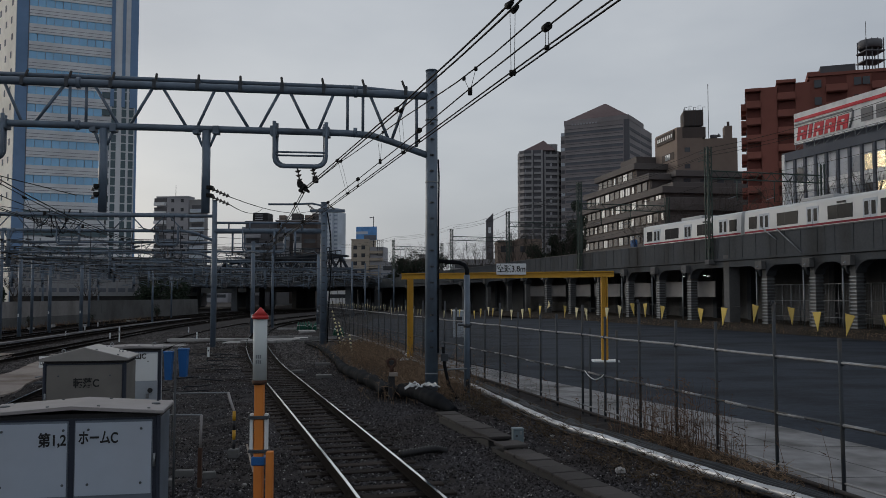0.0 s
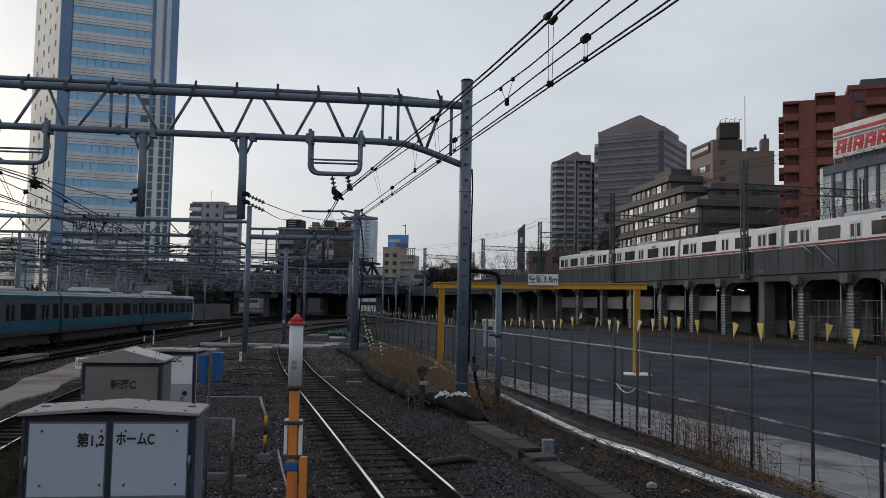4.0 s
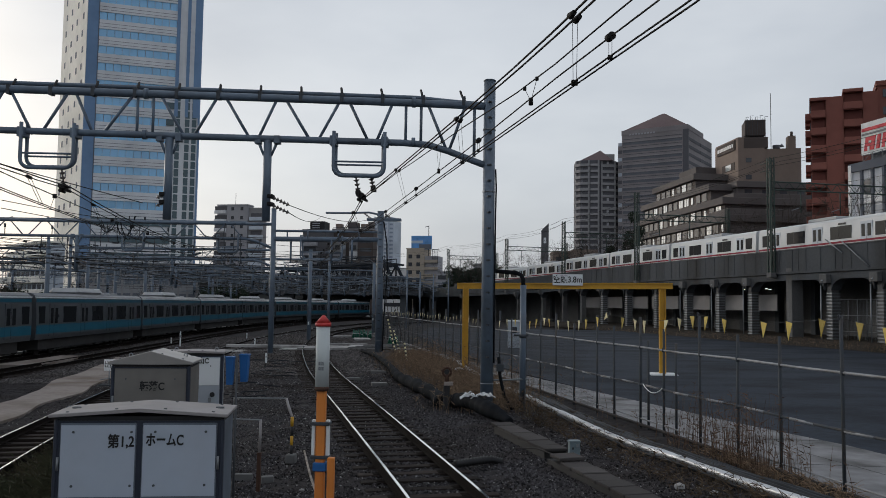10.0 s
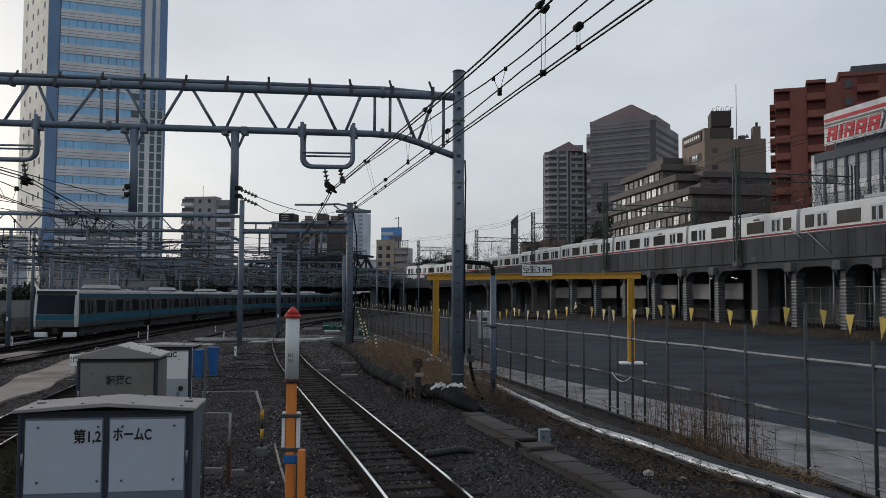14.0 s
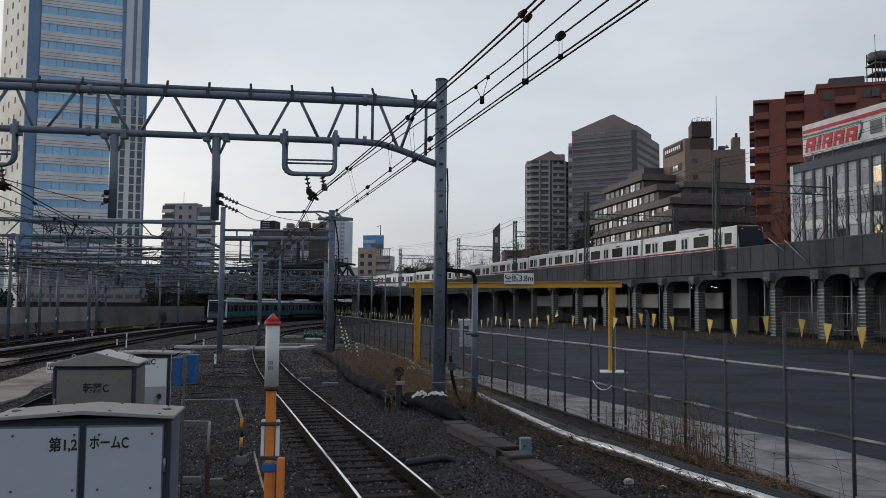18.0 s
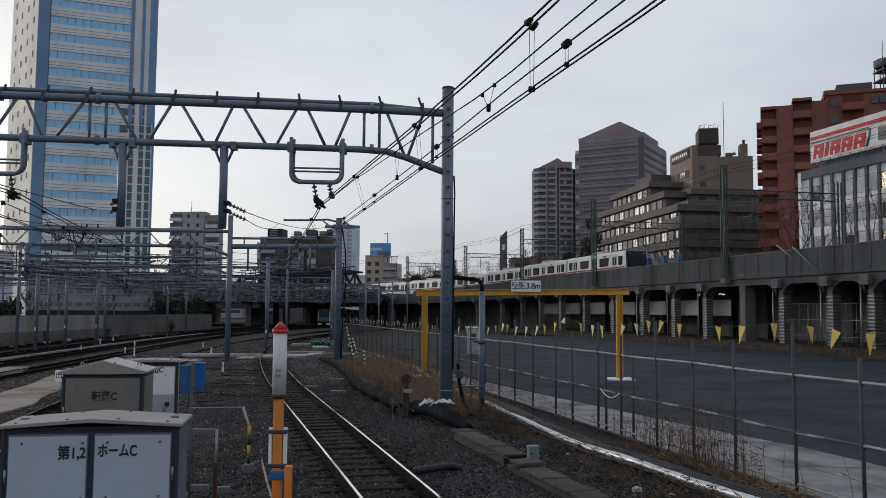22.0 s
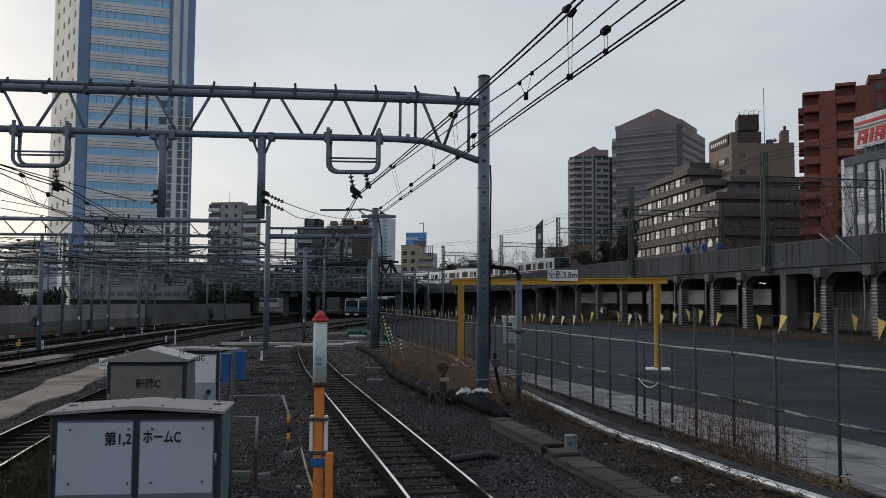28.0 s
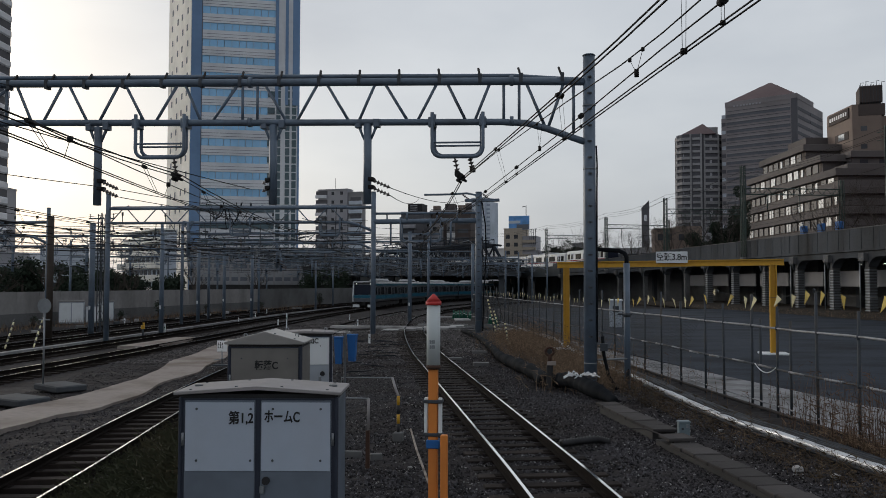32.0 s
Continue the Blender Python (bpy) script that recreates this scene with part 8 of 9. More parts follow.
def brown_hotel():
    root = thing("hotel_building", facing(53.7, 188, -9.2), "plain brown hotel block with a dark rooftop tank and sign", "hotel")
    part("front_block", prism([(-3.6, 11.6), (0, 0), (1.4, 0), (1.4, 14), (-3.6, 14)], -0.5, 40.9), M["brown"], root)
    part("front_block", box(1.4, 5.6, 0, 14, -0.5, 38.4), M["brown"], root)
    part("main_block", box(5.6, 13.2, 0.4, 14, -0.5, 38.2), M["brown"], root)
    part("step", box(13.0, 14.2, 0.9, 12, -0.5, 30.5), M["brown"], root)
    part("tank_house", box(1.2, 6.3, -0.05, 9, 38.4, 40.8), M["officedark"], root)
    part("roof_tank", box(1.5, 5.9, 0.2, 6, 41.2, 44.8, bevel=0.15), M["officedark"], root, "dark louvred rooftop plant box")
    for k in range(9):
        part("tank_leg", box(1.5 + 0.53 * k, 1.58 + 0.53 * k, 0.06, 0.2, 40.7, 45.0), M["darksteel"], root)
    q = pose(-3.6, 11.6, 0, 0, 0, math.degrees(math.atan2(-11.6, 3.6)))
    def on_end(name, bm, material, label=""):
        part(name, bm, material, root, label).matrix_basis = q
    on_end("sign_board", box(1.0, 10.8, -0.25, -0.02, 38.3, 40.5), M["officedark"], "dark sign board with pale bars")
    for k in range(8):
        on_end("sign_bar", box(1.6 + 1.12 * k, 2.2 + 1.12 * k, -0.34, -0.26, 39.0, 39.8), M["signwhite"])
    on_end("window_band", box(3.6, 10.4, -0.08, 0.0, 33.9, 35.6), M["officedark"])
    for k in range(3):
        # pale panes, sky reflection put into the glass colour
        on_end("window", box(5.6 + 1.0 * k, 6.4 + 1.0 * k, -0.14, -0.04, 34.1, 35.4), M["skyglass"])
    for z in (35.2, 31.4):
        part("window", box(1.6, 2.8, -0.08, 0.1, z, z + 1.0), M["winglass"], root)
    part("chimney", box(11.0, 12.6, 3, 6, 38.2, 41.5), M["brown"], root)
    part("roof_unit", cyl((8.5, 3, 38.2), (8.5, 3, 39.4), 0.8, n=12), M["darkblock"], root)
    part("chimney_pot", cyl((11.9, 4, 41.5), (11.9, 4, 42.6), 0.3, n=8), M["officedark"], root)
    for k in range(5):
        part("roof_pipe", tube([(2.0 + k, 2, 45.0), (2.0 + k, 2, 45.8 + 0.3 * (k % 2)), (2.6 + k, 2, 45.8 + 0.3 * (k % 2))], 0.07, 5), M["galv"], root)
    part("antenna", cyl((7.4, 3, 38), (7.4, 3, 51.3), 0.07, n=5), M["darksteel"], root)
    part("dish", cyl((9.4, 1.5, 38.8), (9.3, 1.2, 39.4), 0.5, 0.1, 10), M["galv"], root)


def red_flats():
    root = thing("apartment_block", facing(53.0, 143, -20), "tall red-brown brick apartment block with stepped roof and balconies", "apartment block")
    T = (37.9, 38.5, 39.0, 39.0, 39.8)
    part("wall", box(0, 2.3, 0.9, 14, -0.5, T[0]), M["brick"], root)
    part("wall", box(2.3, 5.0, 0, 14, -0.5, T[1]), M["brick"], root)
    part("wall", box(5.0, 7.9, 0.9, 14, -0.5, T[2]), M["brick"], root)
    part("wall", box(7.9, 10.2, 0.3, 14, -0.5, T[3]), M["brick"], root)
    part("wall", box(10.2, 34.0, 0.5, 14, -0.5, T[4]), M["brick"], root)
    part("coping", box(-0.2, 2.4, -0.6, 14, T[0], T[0] + 0.5), M["brick"], root)
    part("coping", box(4.9, 8.0, -0.6, 14, T[2], T[2] + 0.5), M["brick"], root)
    part("coping", box(10.0, 34.2, 0.2, 14, T[4], T[4] + 0.5), M["brick"], root)
    fh = 2.95
    for i in range(12):
        for x0, x1, top in ((0.0, 2.3, T[0]), (5.0, 7.9, T[2]), (12.6, 16.0, T[4]), (19.6, 23.0, T[4]), (26, 29, T[4])):
            zz = top - (i + 1) * fh
            # recess panels and soffits are darker brick: balcony shade put into the colour
            part("recess", box(x0 + 0.1, x1 - 0.1, 0.45, 0.95, zz + 1.15, zz + fh - 0.1), M["brickshade"], root)
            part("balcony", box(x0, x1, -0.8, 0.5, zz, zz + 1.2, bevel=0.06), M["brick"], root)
            part("soffit", box(x0 + 0.1, x1 - 0.1, -0.6, 0.5, zz - 0.12, zz), M["brickshade"], root)
        for x, top in ((10.9, T[4]), (17.0, T[4]), (18.3, T[4])):
            part("window", box(x, x + 1.1, 0.22, 0.35, top - (i + 1) * fh + 1.0, top - (i + 1) * fh + 2.3), M["winglass"], root)
        z = T[0] - (i + 1) * fh
        for y0, y1 in ((1.2, 4.4), (6.0, 9.4)):
            part("balcony", box(-0.9, 0.3, y0, y1, z, z + 1.2, bevel=0.06), M["brick"], root)
        for y in (1.6, 6.6):
            part("window", box(-0.1, 0.02, y, y + 1.6, z + 1.3, z + 2.6), M["winglass"], root)
    part("plant_screen", box(12.0, 17.5, 2, 8, 40.1, 41.9, bevel=0.05), M["darkblock"], root)
    part("upper_block", box(9.9, 11.9, 0.6, 8, 39.5, 40.7), M["brick"], root)
    mast_root = thing("antenna_tower", pose(74.6, 142.5, 39.8), "black open steel antenna tower on the apartment roof", "antenna tower")
    for a in (-1.5, -0.5, 0.5, 1.5):
        for b in (-1.5, 1.5):
            part("leg", cyl((a, b, -0.4), (a, b, 7.2), 0.1, n=5), M["darkblock"], mast_root)
    for z in (1.2, 3.2, 4.9):
        part("platform", box(-1.7, 1.7, -1.7, 1.7, z, z + 0.22), M["darkblock"], mast_root)
    part("dish_ring", cyl((0, 0, 5.6), (0, 0, 7.0), 1.9, n=20), M["darkblock"], mast_root)
    part("whip", cyl((-1.5, -1.5, 7.2), (-1.5, -1.5, 10), 0.05, n=4), M["darkblock"], mast_root)


def sign_building():
    root = thing("office_building", facing(50.4, 121, -74.0), "pale office block with dark vertical fins and a large rooftop sign", "office building")
    W, H = 38.0, 23.2
    part("wall", box(0, W, 0, 16, -0.5, H), M["shopwhite"], root)
    part("cornice", box(-0.2, W + 0.2, -0.35, 16, H - 1.0, H + 0.2), M["fingrey"], root)
    part("edge_pier", box(-0.25, 0.35, -0.4, 16, -0.5, H), M["signwhite"], root)
    for i in range(17):
        x = 1.95 + 2.12 * i
        part("fin", box(x + 0.05, x + 0.47, -0.3, 0.1, 6, H - 1.0), M["fingrey"], root)
    # panes coloured gold: the sun's reflection put into the glass colour
    sun_panes = {(6, 0), (6, 2), (7, 0), (7, 1), (7, 2), (8, 0), (8, 1), (9, 0), (9, 1), (9, 2)}
    for j in range(4):
        z = H - 1.2 - 3.75 * (j + 1)
        for i in range(16):
            g = (i, j) in sun_panes
            if i < 9:
                part("spandrel", box(2.5 + 2.12 * i, 3.95 + 2.12 * i, -0.16, 0.1, z - 0.75, z + 0.5), M["signwhite"], root)
            part("window", box(2.6 + 2.12 * i, 3.9 + 2.12 * i, -0.12, 0.1, z + 0.55, z + 2.6), M["sunglintglass"] if g else (M["winglass"] if (i * 7 + j * 3) % 9 == 0 else M["palepane"]), root)
    for i in range(19):
        part("rail_post", cyl((2 + 1.9 * i, 0.3, H + 0.2), (2 + 1.9 * i, 0.3, H + 1.4), 0.05, n=4), M["galv"], root)
        part("rail_brace", cyl((2 + 1.9 * i, 0.3, H + 0.3), (3.9 + 1.9 * i, 0.3, H + 1.4), 0.035, n=4), M["galv"], root)
    part("rail", cyl((1.5, 0.3, H + 1.4), (37.5, 0.3, H + 1.4), 0.05, n=4), M["galv"], root)
    part("penthouse", box(1.0, 37.5, 2.4, 14, H, H + 3), M["fingrey"], root)
    sign = part("roof_sign", box(0.6, 38, 1.2, 1.6, H + 1.45, H + 6.0), M["signwhite"], root, "large white rooftop sign with red marks")
    part("red_stripe", box(0.8, 38, 1.1, 1.2, H + 4.75, H + 5.2), M["signred"], sign)
    part("grey_stripe", box(0.8, 12.0, 1.1, 1.2, H + 4.2, H + 4.45), M["signgrey"], sign)
    part("grey_bar", tube([(11.6, 1.15, H + 4.35), (12.2, 1.15, H + 4.1), (12.1, 1.15, H + 3.2), (11.5, 1.15, H + 1.9)], 0.16, 6), M["signgrey"], sign)
    for k in range(5):
        x = 1.2 + (0.0, 2.35, 3.4, 5.6, 7.9)[k]
        w = (1.9, 0.6, 1.8, 1.9, 2.0)[k]
        bm = bmesh.new()
        pts = [(x, H + 1.95), (x + w, H + 1.95), (x + w + 0.4, H + 3.85), (x + 0.4, H + 3.85)]
        A, B = [[bm.verts.new((px, y, pz)) for px, pz in pts] for y in (1.1, 1.2)]
        bm.faces.new(A)
        bm.faces.new(B[::-1])
        for q in range(4):
            bm.faces.new((A[q], A[(q + 1) % 4], B[(q + 1) % 4], B[q]))
        part("red_mark", bm, M["signred"], sign)
        if w > 1:
            part("mark_gap", box(x + w * 0.42, x + w * 0.62, 1.04, 1.12, H + 1.9, H + 2.5), M["signwhite"], sign)
            part("mark_gap", box(x + w * 0.55, x + w * 0.8, 1.04, 1.12, H + 2.95, H + 3.3), M["signwhite"], sign)
    for k in range(3):
        part("grey_mark", box(13.6 + 2.6 * k, 15.6 + 2.6 * k, 1.1, 1.2, H + 2.3, H + 4.0), M["signgrey"], sign)


def far_fill():
    """Low town behind the yard and under the skyline."""
    rng = random.Random(21)
    # curved white flats and towers at the far side of the yard
    r = thing("apartment_block", facing(-97.2, 159.5, -43.8), "pale stepped apartment block with long balcony slabs", "apartment block")
    for i in range(5):
        z = -0.5 if i == 0 else 0.6 + 2.4 * i
        x0 = (0, 0, 1.5, 3.2, 6.0)[i]
        # storeys use hazewhite: paleness of distance put into the wall colour
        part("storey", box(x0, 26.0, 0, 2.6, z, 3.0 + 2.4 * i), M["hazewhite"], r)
        part("balcony_slab", box(x0 - 1.2, 26.4, -1.4, 0.0, 0.7 + 2.4 * i, 1.95 + 2.4 * i, bevel=0.08), M["cream"], r)
        for k in range(9):
            x = x0 + 0.8 + 2.8 * k
            if x < 24:
                part("window", box(x, x + 1.7, -0.06, 0.1, 1.95 + 2.4 * i, 2.9 + 2.4 * i), M["winglass"], r)
    part("roof_slab", box(5.0, 26.4, -1.4, 2.6, 12.6, 12.9), M["cream"], r)
    r = building("high_rise", pose(-140, 148, 0, 0, 0, 10), "tall white-banded residential tower", 14, 14, 120, M["darkblock"], category="high-rise")
    for i in range(34):
        part("balcony_line", box(-0.5, 14.3, -0.6, 14.2, 3 + i * 3.4, 4.9 + i * 3.4, bevel=0.4), M["shopwhite"], r)
    r = building("office_block", pose(-142.3, 162, 0, 0, 0, 10), "grey office block behind the residential tower", 9.6, 12, 24.6, M["flatgrey"])
    for i in range(6):
        part("window_strip", box(0.5, 9.2, -0.06, 0.1, 3 + i * 3.3, 4.6 + i * 3.3), M["winglass"], r)
    for i, (x, y, w, h, wall) in enumerate(((-101, 138, 9, 9.0, "paletower"), (-112, 150, 12, 8.5, "shopwhite"), (-126, 158, 11, 9, "flatgrey"), (-156, 172, 13, 10, "shopwhite"), (-172, 180, 14, 13, "flatgrey"), (-190, 190, 16, 11, "beige"))):
        r = building("town_house", pose(x, y, 0, 0, 0, 20), "low pale city block behind the yard wall", w, 10, h, M[wall])
        for k in range(int(h / 3.2)):
            part("window_strip", box(0.8, w - 0.8, -0.06, 0.1, 1.4 + k * 3.2, 2.9 + k * 3.2), M["winglass"], r)
    for i in range(22):
        x = -150 + i * 11 + rng.uniform(-3, 3)
        y = 330 + rng.uniform(-25, 60)
        h = rng.uniform(8, 19)
        w = rng.uniform(8, 14)
        r = building("town_house", pose(x, y, 0, 0, 0, rng.uniform(-12, 12)), "distant low city block with rows of windows", w, 10, h, M[rng.choice(["flatgrey", "stonegrey", "beige", "shopwhite"])])
        for k in range(int(h / 3.2)):
            part("window_strip", box(0.8, w - 0.8, -0.06, 0.1, 1.6 + k * 3.2, 3.0 + k * 3.2), M["winglass"], r)
    for i in range(14):
        x = -20 + i * 12 + rng.uniform(-3, 3)
        y = 300 + rng.uniform(-25, 60)
        h = rng.uniform(8, 16)
        w = rng.uniform(8, 14)
        r = building("town_house", pose(x, y, 0, 0, 0, rng.uniform(-12, 12)), "distant low brown city block with windows", w, 10, h, M[rng.choice(["flatgrey", "brown", "beige"])])
        for k in range(int(h / 3.2)):
            part("window_strip", box(0.8, w - 0.8, -0.06, 0.1, 1.6 + k * 3.2, 3.0 + k * 3.2), M["winglass"], r)


# ---- yard ----
def bare_tree(x, y, z, h, seed, label="leafless tree with fine upright twigs behind the viaduct"):
    rng = random.Random(seed)
    root = thing("bare_tree", pose(x, y, z), label, "tree", "bare trees")
    trunk, twigs = bmesh.new(), bmesh.new()
    cyl((0, 0, 0), (0.1, 0, h * 0.45), 0.17, 0.1, 7, trunk)
    part("trunk", trunk, M["bark"], root)
    def grow(p, d, L, r, k):
        q = p + d * L
        cyl(p, q, r, r * 0.55, 4 if k else 5, twigs, cap=False)
        if k >= 4:
            return
        for _ in range(3 if k < 2 else 2):
            e = (d + Vector((rng.uniform(-1, 1), rng.uniform(-1, 1), rng.uniform(-0.1, 0.7))) * 0.62).normalized()
            grow(p.lerp(q, rng.uniform(0.55, 1)), e, L * rng.uniform(0.6, 0.8), r * 0.55, k + 1)
    for i in range(5):
        a = i * 1.3 + rng.uniform(0, 0.6)
        grow(Vector((0.05, 0, h * (0.22 + 0.06 * i))), Vector((math.cos(a) * 0.6, math.sin(a) * 0.6, 1)).normalized(), h * 0.24, 0.07, 0)
    tagged(part("twig_crown", twigs, M["bark"], root), kind="stuff")
    return root


def leafy_tree(x, y, z, h, r, seed, label="dense dark evergreen tree", count=7000):
    rng = random.Random(seed)
    root = thing("evergreen_tree", pose(x, y, z), label, "tree", "evergreen trees")
    part("trunk", cyl((0, 0, 0), (0, 0, h * 0.6), 0.2, 0.1, 7), M["bark"], root)
    for i in range(4):
        a = i * 1.6 + rng.random()
        part("limb", cyl((0, 0, h * (0.3 + 0.08 * i)), (math.cos(a) * r * 0.6, math.sin(a) * r * 0.6, h * (0.5 + 0.1 * i)), 0.09, 0.03, 5), M["bark"], root)
    V, F = [], []
    lumps = [(Vector((rng.gauss(0, r * 0.36), rng.gauss(0, r * 0.36), h * rng.uniform(0.35, 0.92))), r * rng.uniform(0.3, 0.55)) for _ in range(16)]
    for _ in range(count):
        c, s = rng.choice(lumps)
        d = Vector((rng.gauss(0, 1), rng.gauss(0, 1), rng.gauss(0, 1))).normalized() * s * rng.uniform(0.55, 1.1)
        p = c + d
        u = Vector((rng.gauss(0, 1), rng.gauss(0, 1), rng.gauss(0, 1))).normalized() * rng.uniform(0.1, 0.2) * min(1, r / 2)
        v = u.orthogonal().normalized() * rng.uniform(0.07, 0.15) * min(1, r / 2)
        n = len(V)
        V += [p - u, p + v, p + u, p - v]
        F.append((n, n + 1, n + 2, n + 3))
    me = bpy.data.meshes.new("crown")
    me.from_pydata([tuple(v) for v in V], [], F)
    me.materials.append(M["leaf"])
    tagged(piece("crown", me, root), kind="stuff")
    return root


def build_yard():
    build_portal_near()
    # second portal line: a truss to the left, a single tube over the near track
    r = portal_far(-29.2, -13.0, 47.4, 0.1, -0.5, zl=6.38, h=0.88, hang=(-15.6, -21.0), posts=(-24.2,), label="blue-grey portal with a truss beam, second along the line", simple=False)
    part("tie_beam", cyl((-13, 47.4, 6.4), (-6.9, 48.0, 6.45), 0.15, n=10), M["steelpaint"], r)
    part("tie_rail", cyl((-13, 47.4, 6.88), (-6.9, 48.0, 6.9), 0.07, n=8), M["steelpaint"], r)
    for x in (-12.2, -11.0, -9.2, -8.0):
        part("tie_strut", cyl((x, 47.5, 6.42), (x, 47.5, 6.9), 0.05, n=6), M["steelpaint"], r)
    for x, dx in ((-12.0, 0.5), (-9.6, -0.6), (-8.4, 0.5)):
        part("drop_bar", cyl((x, 47.6, 6.4), (x, 47.6, 5.0), 0.06, n=8), M["steelpaint"], r)
        insulator(r, (x, 47.6, 5.2), (x + dx, 47.5, 5.1), 0.07, 4)
        part("registration_arm", tube([(x + dx, 47.5, 5.1), (x + dx * 2.2, 47.4, 5.25), (x + dx * 3, 47.3, 4.95)], 0.025, 5), M["galv"], r)
    mast(r, -6.8, 48.0, -0.3, 8.1, 0.2)
    part("top_arm", tube([(-6.8, 48, 7.6), (-7.0, 47.97, 7.95), (-7.5, 47.95, 8.05), (-8.6, 47.9, 8.0), (-10.0, 47.7, 7.98)], 0.06, 6), M["steelpaint"], r)
    part("top_plate", box(-7.6, -5.6, 47.8, 48.2, 7.55, 7.7), M["steelpaint"], r)
    for dx in (-7.4, -6.2):
        insulator(r, (dx, 48, 7.7), (dx - 0.3, 47.5, 7.95), 0.07, 4)
    part("mast_cable", tube([(-6.6, 47.9, 7.5), (-6.4, 47.9, 6.2), (-6.35, 47.9, 4.6), (-6.5, 47.9, 2.0), (-6.55, 47.9, 0)], 0.04, 6), M["rubber"], r)
    u_hanger(r, (-10.2, 47.7, 6.4), (1, 0.1, 0), w=2.4, drop=1.2)
    # slack jumper cables looping under the beam
    rng = random.Random(9)
    for i in range(5):
        x = -22.6 + 0.35 * i + rng.uniform(-0.2, 0.2)
        w, d = rng.uniform(0.5, 1.1), rng.uniform(0.6, 1.7)
        pts = [(x + w * math.sin(u * 2.2 - 1.1 + i), 46.5 + 0.15 * math.cos(3 * u), 7.6 - d * math.sin(math.pi * u) - 0.4 * u) for u in np.linspace(0, 1, 12)]
        part("jumper_cable", tube(pts, 0.024, 5), M["rubber"], r)
    # tie-rod bar braces from the far mast to the fence side
    for a, b in (((-6.7, 48, 5.6), (-4.6, 43, 0.0)), ((-6.7, 48, 5.0), (-5.6, 45.5, 0.0))):
        part("stay_wire", cyl(a, b, 0.018, n=5), M["wire"], r)
    rows = ((47, -48, -34.1, -0.5), (60, -52, -33.5, -0.5), (64, -33.2, -17.4, -0.4), (76, -36.5, -15.4, -0.4), (80, -54, -34.5, -0.5), (92, -38, -13.2, -0.5), (104, -56, -36, -0.5), (112, -52, -12.0, -0.5), (126, -40, -11.5, -0.5), (140, -56, -10.5, -0.5), (158, -54, -9, -0.5))
    for y, x0, x1, z in rows:
        n = max(int((x1 - x0) / 5.5), 1)
        portal_far(x0, x1, y, 0.08, z - 0.1, zl=5.75 + 0.25 * math.sin(y), h=0.8, hang=[x0 + (i + 0.5) * (x1 - x0) / n for i in range(n)], posts=[x0 + (i + 1) * (x1 - x0) / n for i in range(n - 1)], label="grey steel catenary portal far along the yard", r=0.125)
    near_line()
    catenary(TRACK_A, [22.0, 47.7, 77, 108, 140], 5.6, 4.85, off=0.3, mid=4.99, sag=0.35, near=-0.3, stagger=0.0)
    catenary(TRACK_B, [-4, 20.9, 46.9, 77, 108, 140], 6.0, 5.2, off=-0.25, mid=5.5)
    for p in (TRACK_C, TRACK_D, TRACK_E, TRACK_F):
        catenary(p, [-4, 19.5, 46, 62, 78, 92, 112, 140], 6.3, 5.5, mid=5.8)
    # anchor wires from the drop posts
    for x, z, tx, ty, tz in ((-5.53, 5.31, -7.49, 47.7, 7.6), (-5.53, 5.1, -10.3, 47.7, 7.75), (-13.01, 5.1, -15.0, 47.2, 6.5), (-13.01, 5.31, -17.0, 47.0, 7.2), (-9.39, 5.31, -12.0, -3, 6.6), (-13.6, 5.4, -19, 0, 6.2), (-16.0, 8.2, -19.5, -2, 8.6)):
        w = thing("anchor_wire", pose(0, 0, 0), "thin dark anchor wire strung between portal posts", "wire", "anchor wires")
        part("strand", wire_run("w", [(x, p1y(x), z), (tx, ty, tz)], 0.011, 0.25), M["wire"], w)
    # the jumble of crossing wires over the station throat
    rng = random.Random(4)
    for i in range(110):
        y = rng.uniform(50, 140)
        x0 = rng.uniform(-56, -20)
        x1 = x0 + rng.uniform(8, 30)
        z = rng.uniform(4.6, 7.6)
        far, dz, rad, sag = rng.uniform(-4, 22), rng.uniform(-0.5, 0.5), rng.uniform(0.012, 0.024), rng.uniform(0.05, 0.35)
        if i == 86:
            continue
        w = thing("span_wire", pose(0, 0, 0), "thin cross-span wire between portals in the yard", "wire", "span wires")
        part("strand", wire_run("w", [(x0, y, z), (min(x1, -11), y + far, z + dz)], rad, sag, steps=6), M["wire"] if i % 3 else M["darksteel"], w)


def small_mast(x, y, z, top, r, label, material="steelpaint", plates=True):
    root = thing("yard_mast", pose(x, y, z), label, "mast", "yard masts")
    part("pole", cyl((0, 0, 0), (0, 0, top - z), r, r * 0.95, 12), M[material], root)
    part("cap", cyl((0, 0, top - z), (0, 0, top - z + 0.06), r * 1.05, r * 0.7, 12), M[material], root)
    if plates:
        part("number_plate", box(-0.06, 0.06, -r - 0.03, -r, 1.7, 1.95), M["white"], root, "small white number plate with plain bars")
    return root


